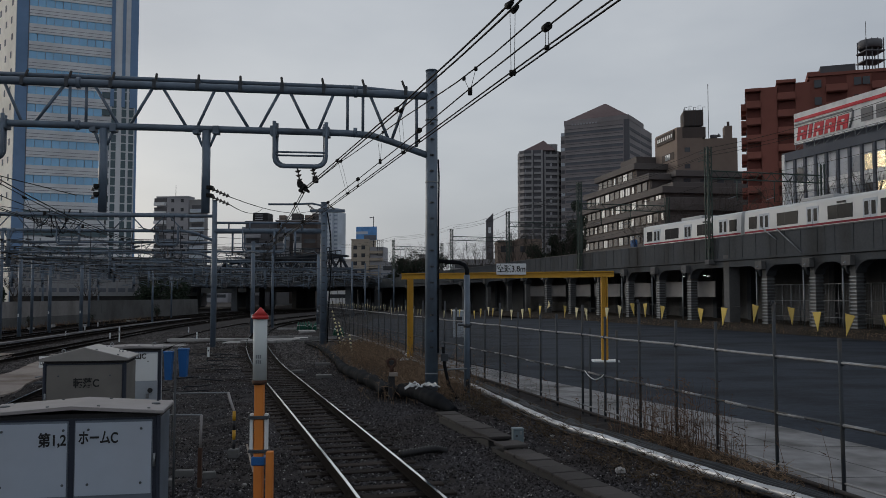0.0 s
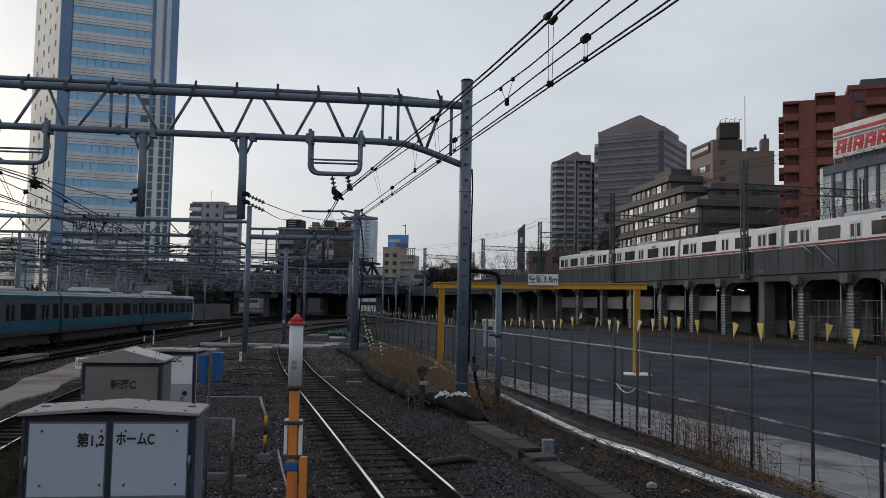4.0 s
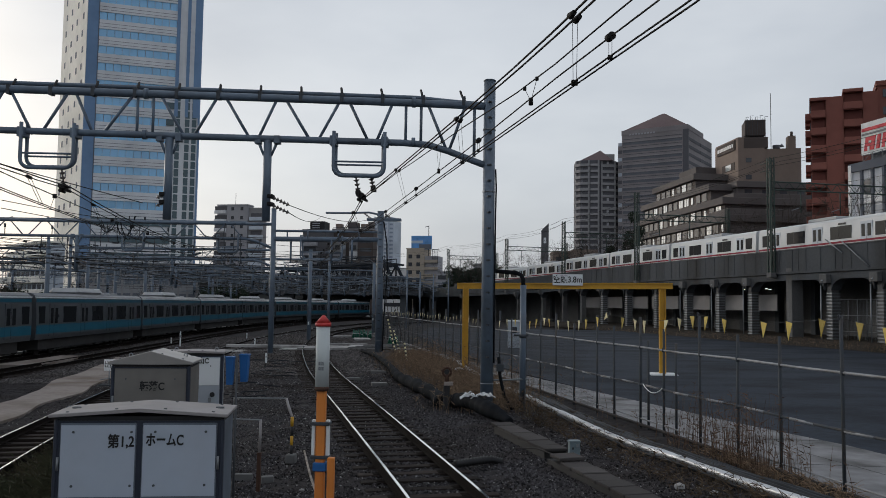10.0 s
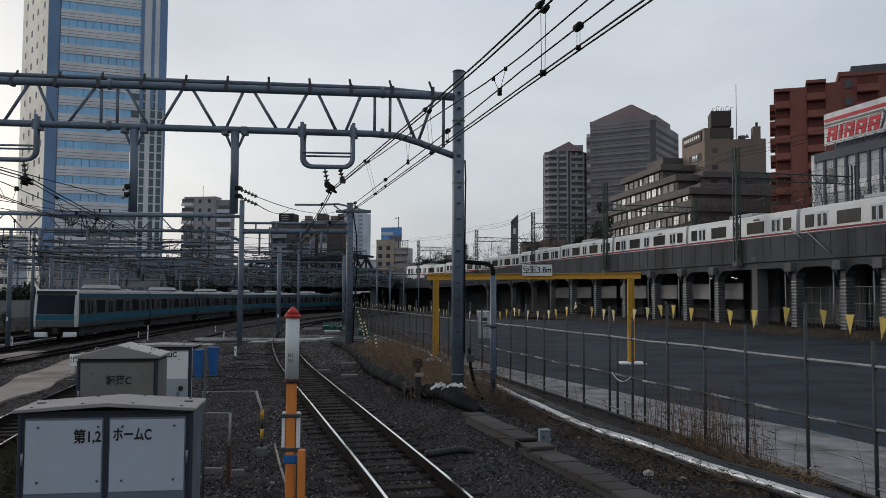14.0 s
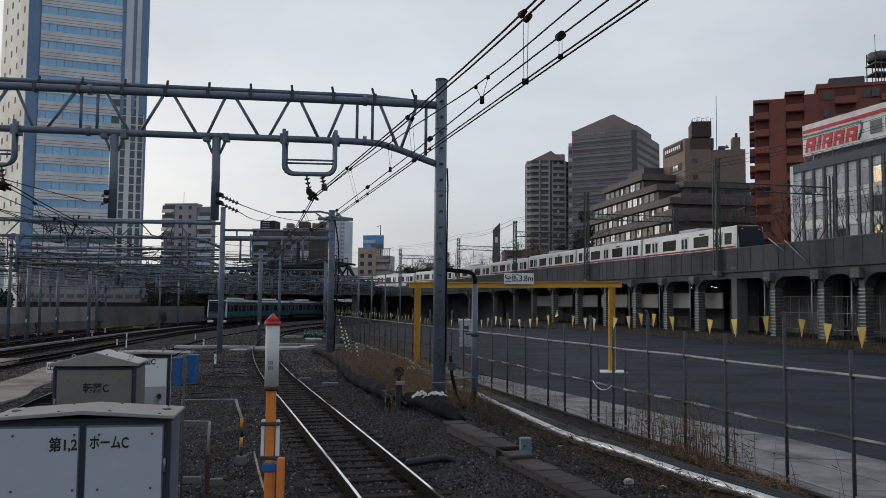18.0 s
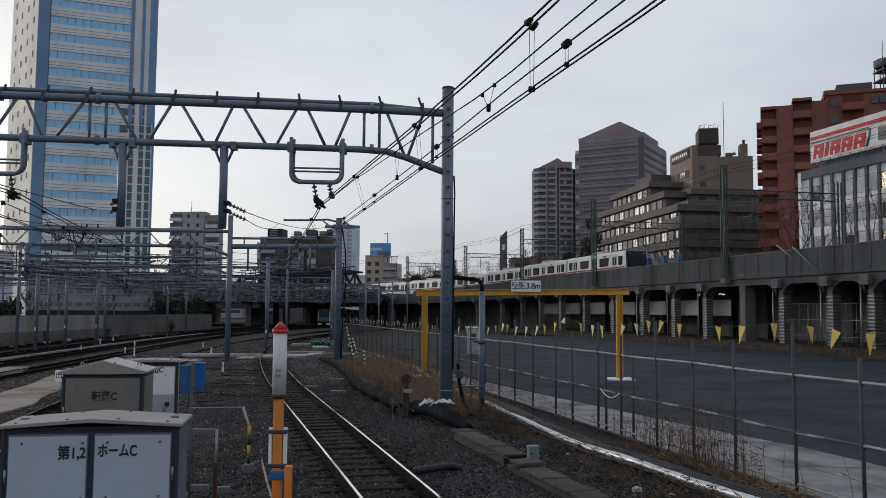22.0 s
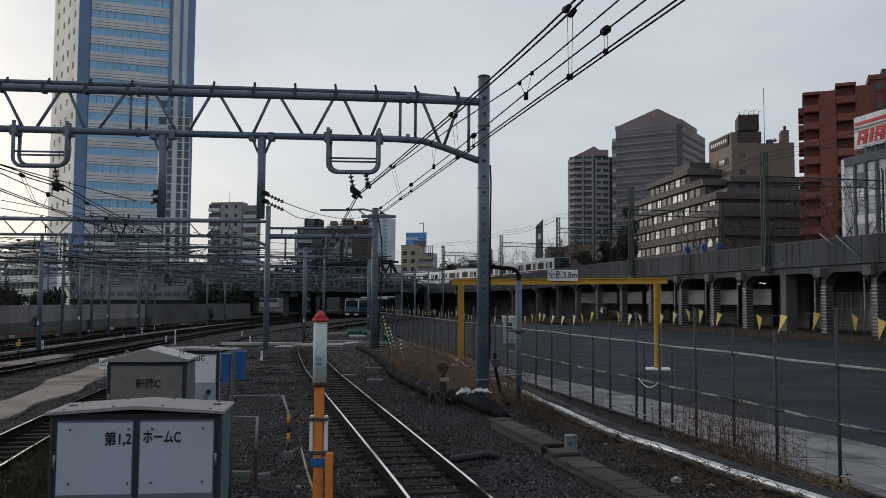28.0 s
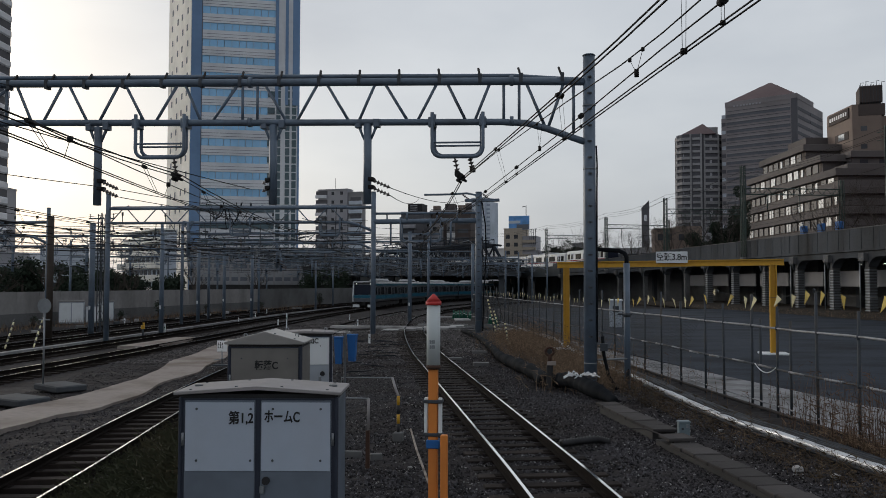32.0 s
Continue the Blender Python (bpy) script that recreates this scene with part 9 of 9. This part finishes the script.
def build_yard_details():
    for x, y, top, r, mt in ((-33.7, 46.7, 6.9, 0.2, "bark"), (-32.9, 49.9, 6.7, 0.2, "steelpaint"), (-29.1, 52.1, 6.0, 0.16, "steelpaint"), (-33.7, 66.6, 6.6, 0.16, "steelpaint"), (-35.8, 76.2, 6.4, 0.16, "steelpaint"), (-34.3, 79.4, 6.8, 0.16, "steelpaint"), (-14.5, 64, 6.8, 0.16, "steelpaint"), (-12.4, 84, 6.8, 0.16, "steelpaint"), (-9.8, 70, 6.6, 0.14, "steelpaint")):
        small_mast(x, y, -0.7, top, r, "round brown timber pole in the yard" if mt == "bark" else "round blue-grey steel mast in the yard", mt, mt != "bark")
    lat = thing("lattice_pole", pose(-34.3, 53.1, -0.7), "dark lattice steel pole with short arms", "mast", "yard masts")
    for a in (-0.16, 0.16):
        for b in (-0.16, 0.16):
            part("corner_angle", cyl((a, b, 0), (a, b, 8.3), 0.04, n=4), M["darksteel"], lat)
    for i in range(14):
        part("lacing_bar", cyl((-0.16, -0.16, 0.6 * i), (0.16, -0.16, 0.6 * i + 0.6), 0.02, n=4), M["darksteel"], lat)
        part("lacing_bar", cyl((-0.16, 0.16, 0.6 * i + 0.6), (0.16, 0.16, 0.6 * i), 0.02, n=4), M["darksteel"], lat)
    for z in (6.2, 7.1, 8.0):
        part("arm", cyl((-1.0, 0, z), (1.0, 0, z), 0.05, n=5), M["darksteel"], lat)
        for a in (-0.9, 0.9):
            insulator(lat, (a, 0, z), (a, 0, z + 0.35), 0.08, 3)
    # grey noise wall along the far side
    root = tagged(new("wall_yard"), "long grey concrete boundary wall with dirt streaks", "boundary wall", kind="structure")
    P, _ = smooth_path([(-44, -10, -0.7), (-45.5, 25, -0.7), (-46.2, 58, -0.7), (-47, 76, -0.7), (-46.6, 96, -0.7), (-45, 118, -0.7), (-42.4, 145, -0.7)], 3.0)
    for a, b in zip(P, P[1:]):
        d = Vector(b) - Vector(a)
        m = Matrix.Translation(Vector(a)) @ pose(0, 0, 0, 0, 0, math.degrees(math.atan2(d.y, d.x)))
        # panels past y = 106 are darker: tree shade put into the colour
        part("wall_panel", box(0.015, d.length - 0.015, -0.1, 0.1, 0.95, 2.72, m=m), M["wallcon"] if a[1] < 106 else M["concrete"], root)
        part("wall_base", box(0, d.length, -0.18, 0.18, -0.2, 0.95, m=m), M["concrete"], root)
    # dark trees and hedge behind the wall
    for i, (x, y, h, r) in enumerate(((-50, 91, 3.9, 2.0), (-52.5, 97, 3.9, 2.2), (-52.6, 150, 5.8, 2.5), (-47.8, 151, 5.6, 2.5), (-66, 87, 6.0, 2.7), (-69.5, 90, 5.0, 2.6), (-61, 89, 5.4, 2.6), (-58.5, 93, 4.4, 2.4), (-56.5, 94, 4.0, 2.2), (-64, 100, 4.6, 2.6))):
        leafy_tree(x, y, -0.5, h, r, 60 + i, "dark evergreen tree behind the yard wall", 3000)
    for i, (x, y, h) in enumerate(((-50, 62, 5.5), (-52, 72, 6), (-50, 80, 5.0), (-53, 88, 6), (-49, 96, 6.5), (-47.5, 112, 6))):
        bare_tree(x, y, -0.5, h, 500 + i, "leafless shrubby tree behind the yard wall")
    for x, y, h in ((-42.2, 124, 2.0), (-42.6, 102, 1.0), (-43.4, 88, 1.2), (-44.2, 79, 1.7), (-44.6, 60, 0.8), (-43.6, 71, 1.0)):
        leafy_tree(x, y, -0.7, h, h * 0.4, int(x * y), "small round shrub at the foot of the wall", 500)
    rng = random.Random(77)
    bm = bmesh.new()
    for _ in range(1500):
        y = rng.uniform(42, 120)
        x = -44.6 + abs(rng.gauss(0, 1.8)) + (1.6 if y > 100 else 0)
        h = rng.uniform(0.15, 0.75)
        a = rng.uniform(0, 6.28)
        w = 0.025
        dx, dy = math.cos(a) * h * 0.4, math.sin(a) * h * 0.4
        vs = [bm.verts.new(q) for q in ((x - w, y, -0.8), (x + w, y, -0.8), (x + dx, y + dy, -0.8 + h))]
        bm.faces.new(vs)
    tagged(part("dry_weeds", bm, M["straw"]), "dead weeds along the foot of the yard wall", "weeds", kind="stuff")
    for i in range(26):
        x, y = rng.uniform(-44, -38.5), rng.uniform(44, 112)
        w, d, h = rng.uniform(0.2, 0.9), rng.uniform(0.2, 0.5), rng.uniform(0.12, 0.45)
        ob = part("concrete_block", box(-w / 2, w / 2, -d / 2, d / 2, -0.05, h, bevel=0.02), M[rng.choice(["concrete", "palecon", "rust", "darksteel"])])
        ob.matrix_basis = pose(x, y, -0.8, 0, 0, rng.uniform(0, 90))
        tagged(ob, "weathered block lying on the ground by the yard wall", "block", "loose blocks")
    # white equipment cabinets
    for x, y, w, h in ((-44.6, 65.0, 2.0, 1.9), (-43.6, 66.6, 1.2, 1.5), (-44.8, 70.4, 1.4, 1.8)):
        r = thing("equipment_cabinet", pose(x, y, -0.75, 0, 0, 30), "white steel equipment cabinet in the yard", "cabinet", "yard cabinets")
        part("body", box(-w / 2, w / 2, -0.4, 0.4, 0, h, bevel=0.03), M["boxgrey"], r)
        part("roof", box(-w / 2 - 0.06, w / 2 + 0.06, -0.46, 0.46, h, h + 0.08, bevel=0.02), M["boxroof"], r)
        for a in (-w / 4, w / 4):
            part("door", box(a - w / 4 + 0.05, a + w / 4 - 0.05, -0.43, -0.4, 0.15, h - 0.1, bevel=0.01), M["white"], r)
    # striped guy guards
    def striped(p, q, n, label, group="striped stay guards"):
        r = thing("stay_guard", pose(0, 0, 0), label, "stay guard", group)
        p, q = Vector(p), Vector(q)
        for i in range(n):
            part("stripe_band", cyl(p.lerp(q, i / n), p.lerp(q, (i + 1) / n), 0.045, n=8), M["flagfaded"] if i % 2 == 0 else M["black"], r)
    striped((-29.9, 37.9, -0.6), (-31.0, 40.0, 0.75), 10, "yellow and black striped guard on a stay wire")
    striped((-29.0, 38.9, -0.6), (-30.0, 41.0, 0.85), 10, "yellow and black striped guard on a stay wire")
    striped((-5.35, 44.63, -0.05), (-6.0, 45.63, 1.97), 20, "yellow and black striped guard on a stay wire")
    striped((-5.47, 47.33, -0.05), (-5.99, 48.33, 1.26), 14, "yellow and black striped guard on a stay wire")
    striped((-4.07, 38.23, -0.05), (-4.34, 39.23, 0.95), 12, "yellow and black striped guard on a stay wire")
    # disc marker, signs and small posts
    r = thing("disc_marker", pose(-17.6, 23.9, -0.65), "grey disc marker on a thin pole", "marker")
    part("pole", cyl((0, 0, 0), (0, 0, 2.6), 0.03, n=6), M["galv"], r)
    part("disc", cyl((0, -0.03, 2.65), (0, 0.0, 2.65), 0.24, n=20), M["galv"], r)
    part("arm", cyl((-0.2, 0, 2.2), (0.2, 0, 2.2), 0.02, n=5), M["galv"], r)
    r = thing("departure_sign", pose(-14.6, 30.6, -0.5), "small white sign with one black character on a stand", "sign")
    part("stand", cyl((0, 0, 0), (0, 0, 0.6), 0.025, n=6), M["galv"], r)
    part("foot", box(-0.3, 0.3, -0.15, 0.15, 0, 0.05), M["darksteel"], r)
    part("foot_rail", cyl((-0.3, -0.1, 0.22), (0.15, -0.1, 0.3), 0.02, n=5), M["galv"], r)
    part("board", box(-0.21, 0.21, -0.02, 0.02, 0.55, 0.98, bevel=0.006), M["brightwhite"], r)
    lettering("出", 0.28, pose(-0.06, -0.022, 0.775) @ UPRIGHT, M["text"], r, label="black character")
    r = thing("yellow_device", pose(-28.3, 48.4, -0.7), "small yellow track machine on a post", "track device")
    part("post", cyl((0, 0, 0), (0, 0, 0.7), 0.06, n=8), M["darksteel"], r)
    part("head", box(-0.11, 0.11, -0.1, 0.1, 0.55, 0.78, bevel=0.03), M["yellow"], r)
    part("knob", cyl((0.05, 0, 0.78), (0.05, 0, 0.95), 0.06, n=10), M["yellow"], r)
    for x, y, h, w in ((-34.5, 47.5, 0.85, 0.14), (-29.0, 52.4, 0.8, 0.14), (-23.5, 60.9, 1.15, 0.1), (-11.1, 39.7, 0.5, 0.1), (-26.2, 66, 0.5, 0.1), (-31.5, 70, 0.5, 0.1), (-35, 82, 0.5, 0.1), (-33.5, 60, 0.5, 0.1), (-39, 64, 0.6, 0.12), (-40, 72, 0.6, 0.12), (-37, 90, 0.6, 0.1), (-22.4, 74, 0.5, 0.1), (-17, 58, 0.5, 0.1)):
        g = float(ground_height(np.array(x), np.array(y)))
        r = thing("marker_stake", pose(x, y, g - 0.02), "short white marker stake beside the rails", "stake", "white stakes")
        part("stake", box(-w / 2, w / 2, -w / 4, w / 4, 0, h, bevel=0.015), M["white"], r)
        part("mark", box(-w / 4, w / 4, -w / 4 - 0.006, -w / 4, h * 0.6, h * 0.75), M["darksteel"], r)
    for x0, x1, y, d, rz in ((-17.2, -15.4, 21.0, 1.0, -20), (-17.9, -16.2, 24.0, 1.0, -30)):
        r = thing("concrete_footing", pose((x0 + x1) / 2, y, -0.7, 0, 0, rz), "weathered concrete footing block beside the path", "concrete block", "footing blocks")
        part("block", box(-0.8, 0.8, -d / 2, d / 2, 0, 0.2, bevel=0.04), M["oldcon"], r)
    # pale cable trough beside the main track, and patches of hard standing
    root = tagged(new("cable_trough_main"), "pale concrete cable trough along the main line", "cable trough", kind="structure")
    Q = offset_path(TRACK_D, -2.15)
    Q = Q[(Q[:, 1] > 30) & (Q[:, 1] < 125)]
    for i in range(0, len(Q) - 4, 4):
        bm = extrude_profile([(-0.22, -0.3), (0.22, -0.3), (0.22, -0.08), (-0.22, -0.08)], Q[i : i + 5])
        part("trough_lid", bm, M["wetcon"], root)
    sheet("pavement_main", [(-25.2, -23.4, 40.5), (-25.4, -23.6, 44), (-25.8, -24.2, 48)], -0.6, M["sandpath"], "worn sandy hard standing between the main tracks", "hard standing", 0.2)
    # green net sacks and planks at the crossing
    rng = random.Random(12)
    for i in range(13):
        x, y = (-11.5 + 0.17 * i, 67.0 + 0.5 * (i % 2)) if i < 9 else (-7.5 + 0.2 * (i - 9), 58.3 + 0.3 * (i % 2))
        r = thing("marker_cone", pose(x, y, -0.12, rng.uniform(-6, 6), rng.uniform(-6, 6), 0), "slim dark green plastic cone standing by the crossing", "cone", "green cones")
        h = rng.uniform(0.55, 0.8)
        part("cone", cyl((0, 0, 0.05), (0, 0, h), 0.13, 0.04, 10), M["green"], r)
        part("base", box(-0.16, 0.16, -0.16, 0.16, 0, 0.06, bevel=0.02), M["green"], r)
        part("collar", cyl((0, 0, h * 0.55), (0, 0, h * 0.68), 0.085, 0.07, 10), M["white"], r)
    for i in range(9):
        ob = part("plank", box(-1.4, 1.4, -0.12, 0.12, 0, 0.06, bevel=0.01), M["concrete"])
        ob.matrix_basis = pose(-7.6 + 0.25 * i, 50.5 + 1.2 * (i % 4), 0.0 + 0.03 * (i % 3), 0, 0, 12 + 9 * (i % 4))
        tagged(ob, "pale plank stacked beside the crossing", "plank", "planks")
    # loops of slack cable between the tracks
    for i in range(14):
        x, y = rng.uniform(-10.5, -5.0), rng.uniform(24, 44)
        x = min(x, track_x(TRACK_A, y) - 1.3)
        g = float(ground_height(np.array(x), np.array(y))) + 0.03
        a, n = rng.uniform(0, 6.28), 9
        pts = [(x + 0.5 * k * math.cos(a) * 0.5 + 0.18 * math.sin(k * 1.3 + i), y + 0.25 * k * math.sin(a) + 0.25 * math.cos(k * 1.1 + i), g + 0.05 * abs(math.sin(k * 0.9))) for k in range(n)]
        P, _ = smooth_path(pts, 0.1)
        tagged(part("slack_cable", tube(P.tolist(), 0.02, 6), M["cableblack"]), "length of slack black cable lying on the ballast", "cable", "slack cables")
    # the wide dark overbridge beyond the throat
    root = tagged(new("overbridge"), "broad dark road bridge crossing all tracks", "bridge", kind="structure")
    part("deck", box(-66, -16, 182, 226, 5.6, 6.6), M["under"], root)
    for y in (182, 193, 204, 215):
        part("girder", box(-66, -16, y, y + 0.6, 4.6, 5.6), M["darksteel"], root)
    part("parapet", box(-66, -16, 181.7, 182, 6.2, 7.6), M["under"], root)
    for k in range(12):
        part("parapet_post", box(-66 + 4.2 * k, -65.8 + 4.2 * k, 181.5, 181.7, 6.2, 7.7), M["darksteel"], root)
    for x in (-65.4, -45.5, -20.5):
        for y in (184, 198, 212, 225):
            part("pier", box(x - 0.6, x + 0.6, y - 0.6, y + 0.6, -1, 5.6), M["oldcon"], root)
    # retaining wall on the inside of the curve beyond
    root = tagged(new("wall_curve"), "dark stained retaining wall along the curving main line", "retaining wall", kind="structure")
    Q = offset_path(TRACK_C, 3.6)
    Q = Q[(Q[:, 1] > 196) & (Q[:, 1] < 470)]
    for i in range(0, len(Q) - 12, 12):
        part("wall_panel", extrude_profile([(-0.25, -0.6), (0.25, -0.6), (0.25, 5.2), (-0.25, 5.2)], Q[i : i + 13]), M["oldcon"], root)
    # lattice girder bridge that carries the upper line on
    root = tagged(new("girder_bridge"), "dark steel truss bridge carrying the upper railway", "bridge", kind="structure")
    for side, start in ((0.0, 135.8), (9.2, 143.9)):
        prev = None
        for i in range(10):
            s = start + 6.5 * i
            lo, hi = via(s, side, 6.6), via(s, side, 14.0)
            if 0 < i < 9:
                part("post", cyl(lo, hi, 0.24, n=5), M["bridgesteel"], root)
            if prev:
                part("bottom_chord", cyl(prev[0], lo, 0.45, n=5), M["bridgesteel"], root)
                if i == 1:
                    part("end_post", cyl(prev[0], hi, 0.42, n=5), M["bridgesteel"], root)
                elif i == 9:
                    part("end_post", cyl(prev[1], lo, 0.42, n=5), M["bridgesteel"], root)
                else:
                    part("top_chord", cyl(prev[1], hi, 0.45, n=5), M["bridgesteel"], root)
                    part("diagonal", cyl(prev[0] if i % 2 else prev[1], hi if i % 2 else lo, 0.26, n=5), M["bridgesteel"], root)
                    part("counter_brace", cyl(prev[1] if i % 2 else prev[0], lo if i % 2 else hi, 0.12, n=5), M["bridgesteel"], root)
                    part("walkway_rail", cyl(prev[1] + Vector((0, 0, 1.7)), hi + Vector((0, 0, 1.7)), 0.15, n=4), M["bridgesteel"], root)
                    for u in (0.0, 0.34, 0.67):
                        b = prev[1].lerp(hi, u)
                        part("rail_post", cyl(b, b + Vector((0, 0, 1.7)), 0.12, n=4), M["bridgesteel"], root)
            prev = (lo, hi)
    for i in range(1, 9):
        part("sway_beam", cyl(via(135.8 + 6.5 * i, 0, 14.0), via(143.9 + 6.5 * i - 3, 9.2, 14.0), 0.3, n=5), M["bridgesteel"], root)
    swept("bridge_deck", [(-0.2, 6.3), (9.4, 6.3), (9.4, 5.2), (-0.2, 5.2)], 106, 230, M["bridgesteel"], root)
    swept("bridge_parapet", [(-0.3, 7.3), (-0.2, 7.3), (-0.2, 5.2), (-0.3, 5.2)], 106, 230, M["spandark"], root)
    for s in (160, 185, 205):
        f = frame_at(s, 4.5)
        part("bridge_pier", box(-1, 1, -3, 3, -1, 5.2, m=f), M["oldcon"], root)
    # trees behind the viaduct
    for i, (s, side, z0, h, r) in enumerate(((67.5, 16, 5.5, 16.2, 2.5), (69.5, 15, 5.5, 8.5, 2.4), (78, 14, 6, 6, 3.0), (122, 15, 6, 6.0, 3.0), (128, 16, 6, 6.6, 3.2), (134, 16, 6, 6, 3.0))):
        p = via(s, side)
        leafy_tree(p.x, p.y, 0.0, z0 + h, r, 200 + i, "dark evergreen tree rising behind the viaduct")
    for i, (s, side, h) in enumerate(((-30, 13, 17), (-22, 12, 16), (-15, 14, 17), (-8, 12, 15.5), (-2, 13, 16.5), (5, 12, 16), (11, 14, 17), (18, 12, 16), (24, 13, 16.5), (30, 12, 16), (36, 13, 16), (60, 12, 17), (66, 13, 18), (71, 12, 17.5), (76, 13, 18), (82, 12, 17.5), (87, 13, 15.5), (91, 14, 16.5), (95, 12, 15), (99, 13, 16.5), (104, 14, 15.5), (109, 12, 16), (114, 12, 15.5), (118, 13, 16.5), (122, 12, 17), (126, 14, 16), (131, 13, 16.5))):
        p = via(s, side)
        bare_tree(p.x, p.y, 0.0, h, 300 + i)
    # blue tarpaulined units on the street behind
    for s in (29.5, 33.5, 37.8):
        p = via(s, 11.5, 0)
        r = thing("blue_hoarding", pose(p.x, p.y, 0, 0, 0, -75), "blue sheeted box raised on posts behind the viaduct", "hoarding", "blue hoardings")
        part("sheet", box(-0.5, 0.5, -0.3, 0.3, 8.6, 10.3, bevel=0.08), M["blue"], r)
        part("strap", box(-0.52, 0.52, -0.32, 0.32, 9.4, 9.48), M["darksteel"], r)
        for a in (-0.4, 0.4):
            part("post", cyl((a, 0.2, -0.3), (a, 0.2, 8.8), 0.08, n=6), M["galv"], r)
    # low brick house behind the bend of the line
    r = building("brick_house", facing(11.2, 165, 0), "low reddish brick house behind the viaduct", 3.8, 9, 13.2, M["brown"])
    part("tall_wing", box(3.8, 8.8, 0.2, 9, -0.5, 13.9), M["brown"], r)
    for x in (0.6, 2.2, 4.5, 6.6):
        part("window", box(x, x + 1.0, -0.06 if x < 3 else 0.12, 0.3, 11.2, 12.4), M["winglass"], r)
    # white kiosk beyond the fence
    r = thing("site_kiosk", pose(1.2, 56, -0.1), "small white site kiosk on the asphalt", "kiosk")
    part("body", box(-0.4, 0.4, -0.4, 0.4, 0, 1.75, bevel=0.03), M["boxgrey"], r)
    part("roof", box(-0.46, 0.46, -0.46, 0.46, 1.75, 1.84, bevel=0.02), M["white"], r)
    part("window", box(-0.2, 0.2, -0.42, -0.38, 1.0, 1.4), M["winglass"], r)
    # platform end behind the camera
    ob = part("platform", box(-2.2, 1.2, -14, 1.2, -0.3, 1.1, bevel=0.03), M["concrete"])
    ob.matrix_basis = pose(0.6, -0.6, 0, 0, 0, 16)
    tagged(ob, "concrete end of a station platform", "platform", kind="structure")


# ---- build ----
build_ground()
build_paving()
build_track("track_near", TRACK_A, -5, 150, "near railway track of rust-brown sleepers and polished rails", near=True, mark=(6, 62))
build_track("track_second", TRACK_B, -6, 150, "second railway track curving behind the cabinets", near=True, mark=(6, 40))
for nm, p in (("track_main_one", TRACK_C), ("track_main_two", TRACK_D), ("track_main_three", TRACK_E), ("track_main_four", TRACK_F)):
    build_track(nm, p, -30, 190, "main line railway track across the yard")
build_viaduct()
build_viaduct_masts()
build_flags()
build_yard()
build_yard_details()
build_cabinets()
build_marker_post()
build_clutter()
build_fence()
build_gantry()
build_city()
build_weeds()
build_stones()
RUNS = build_trains()
motions()
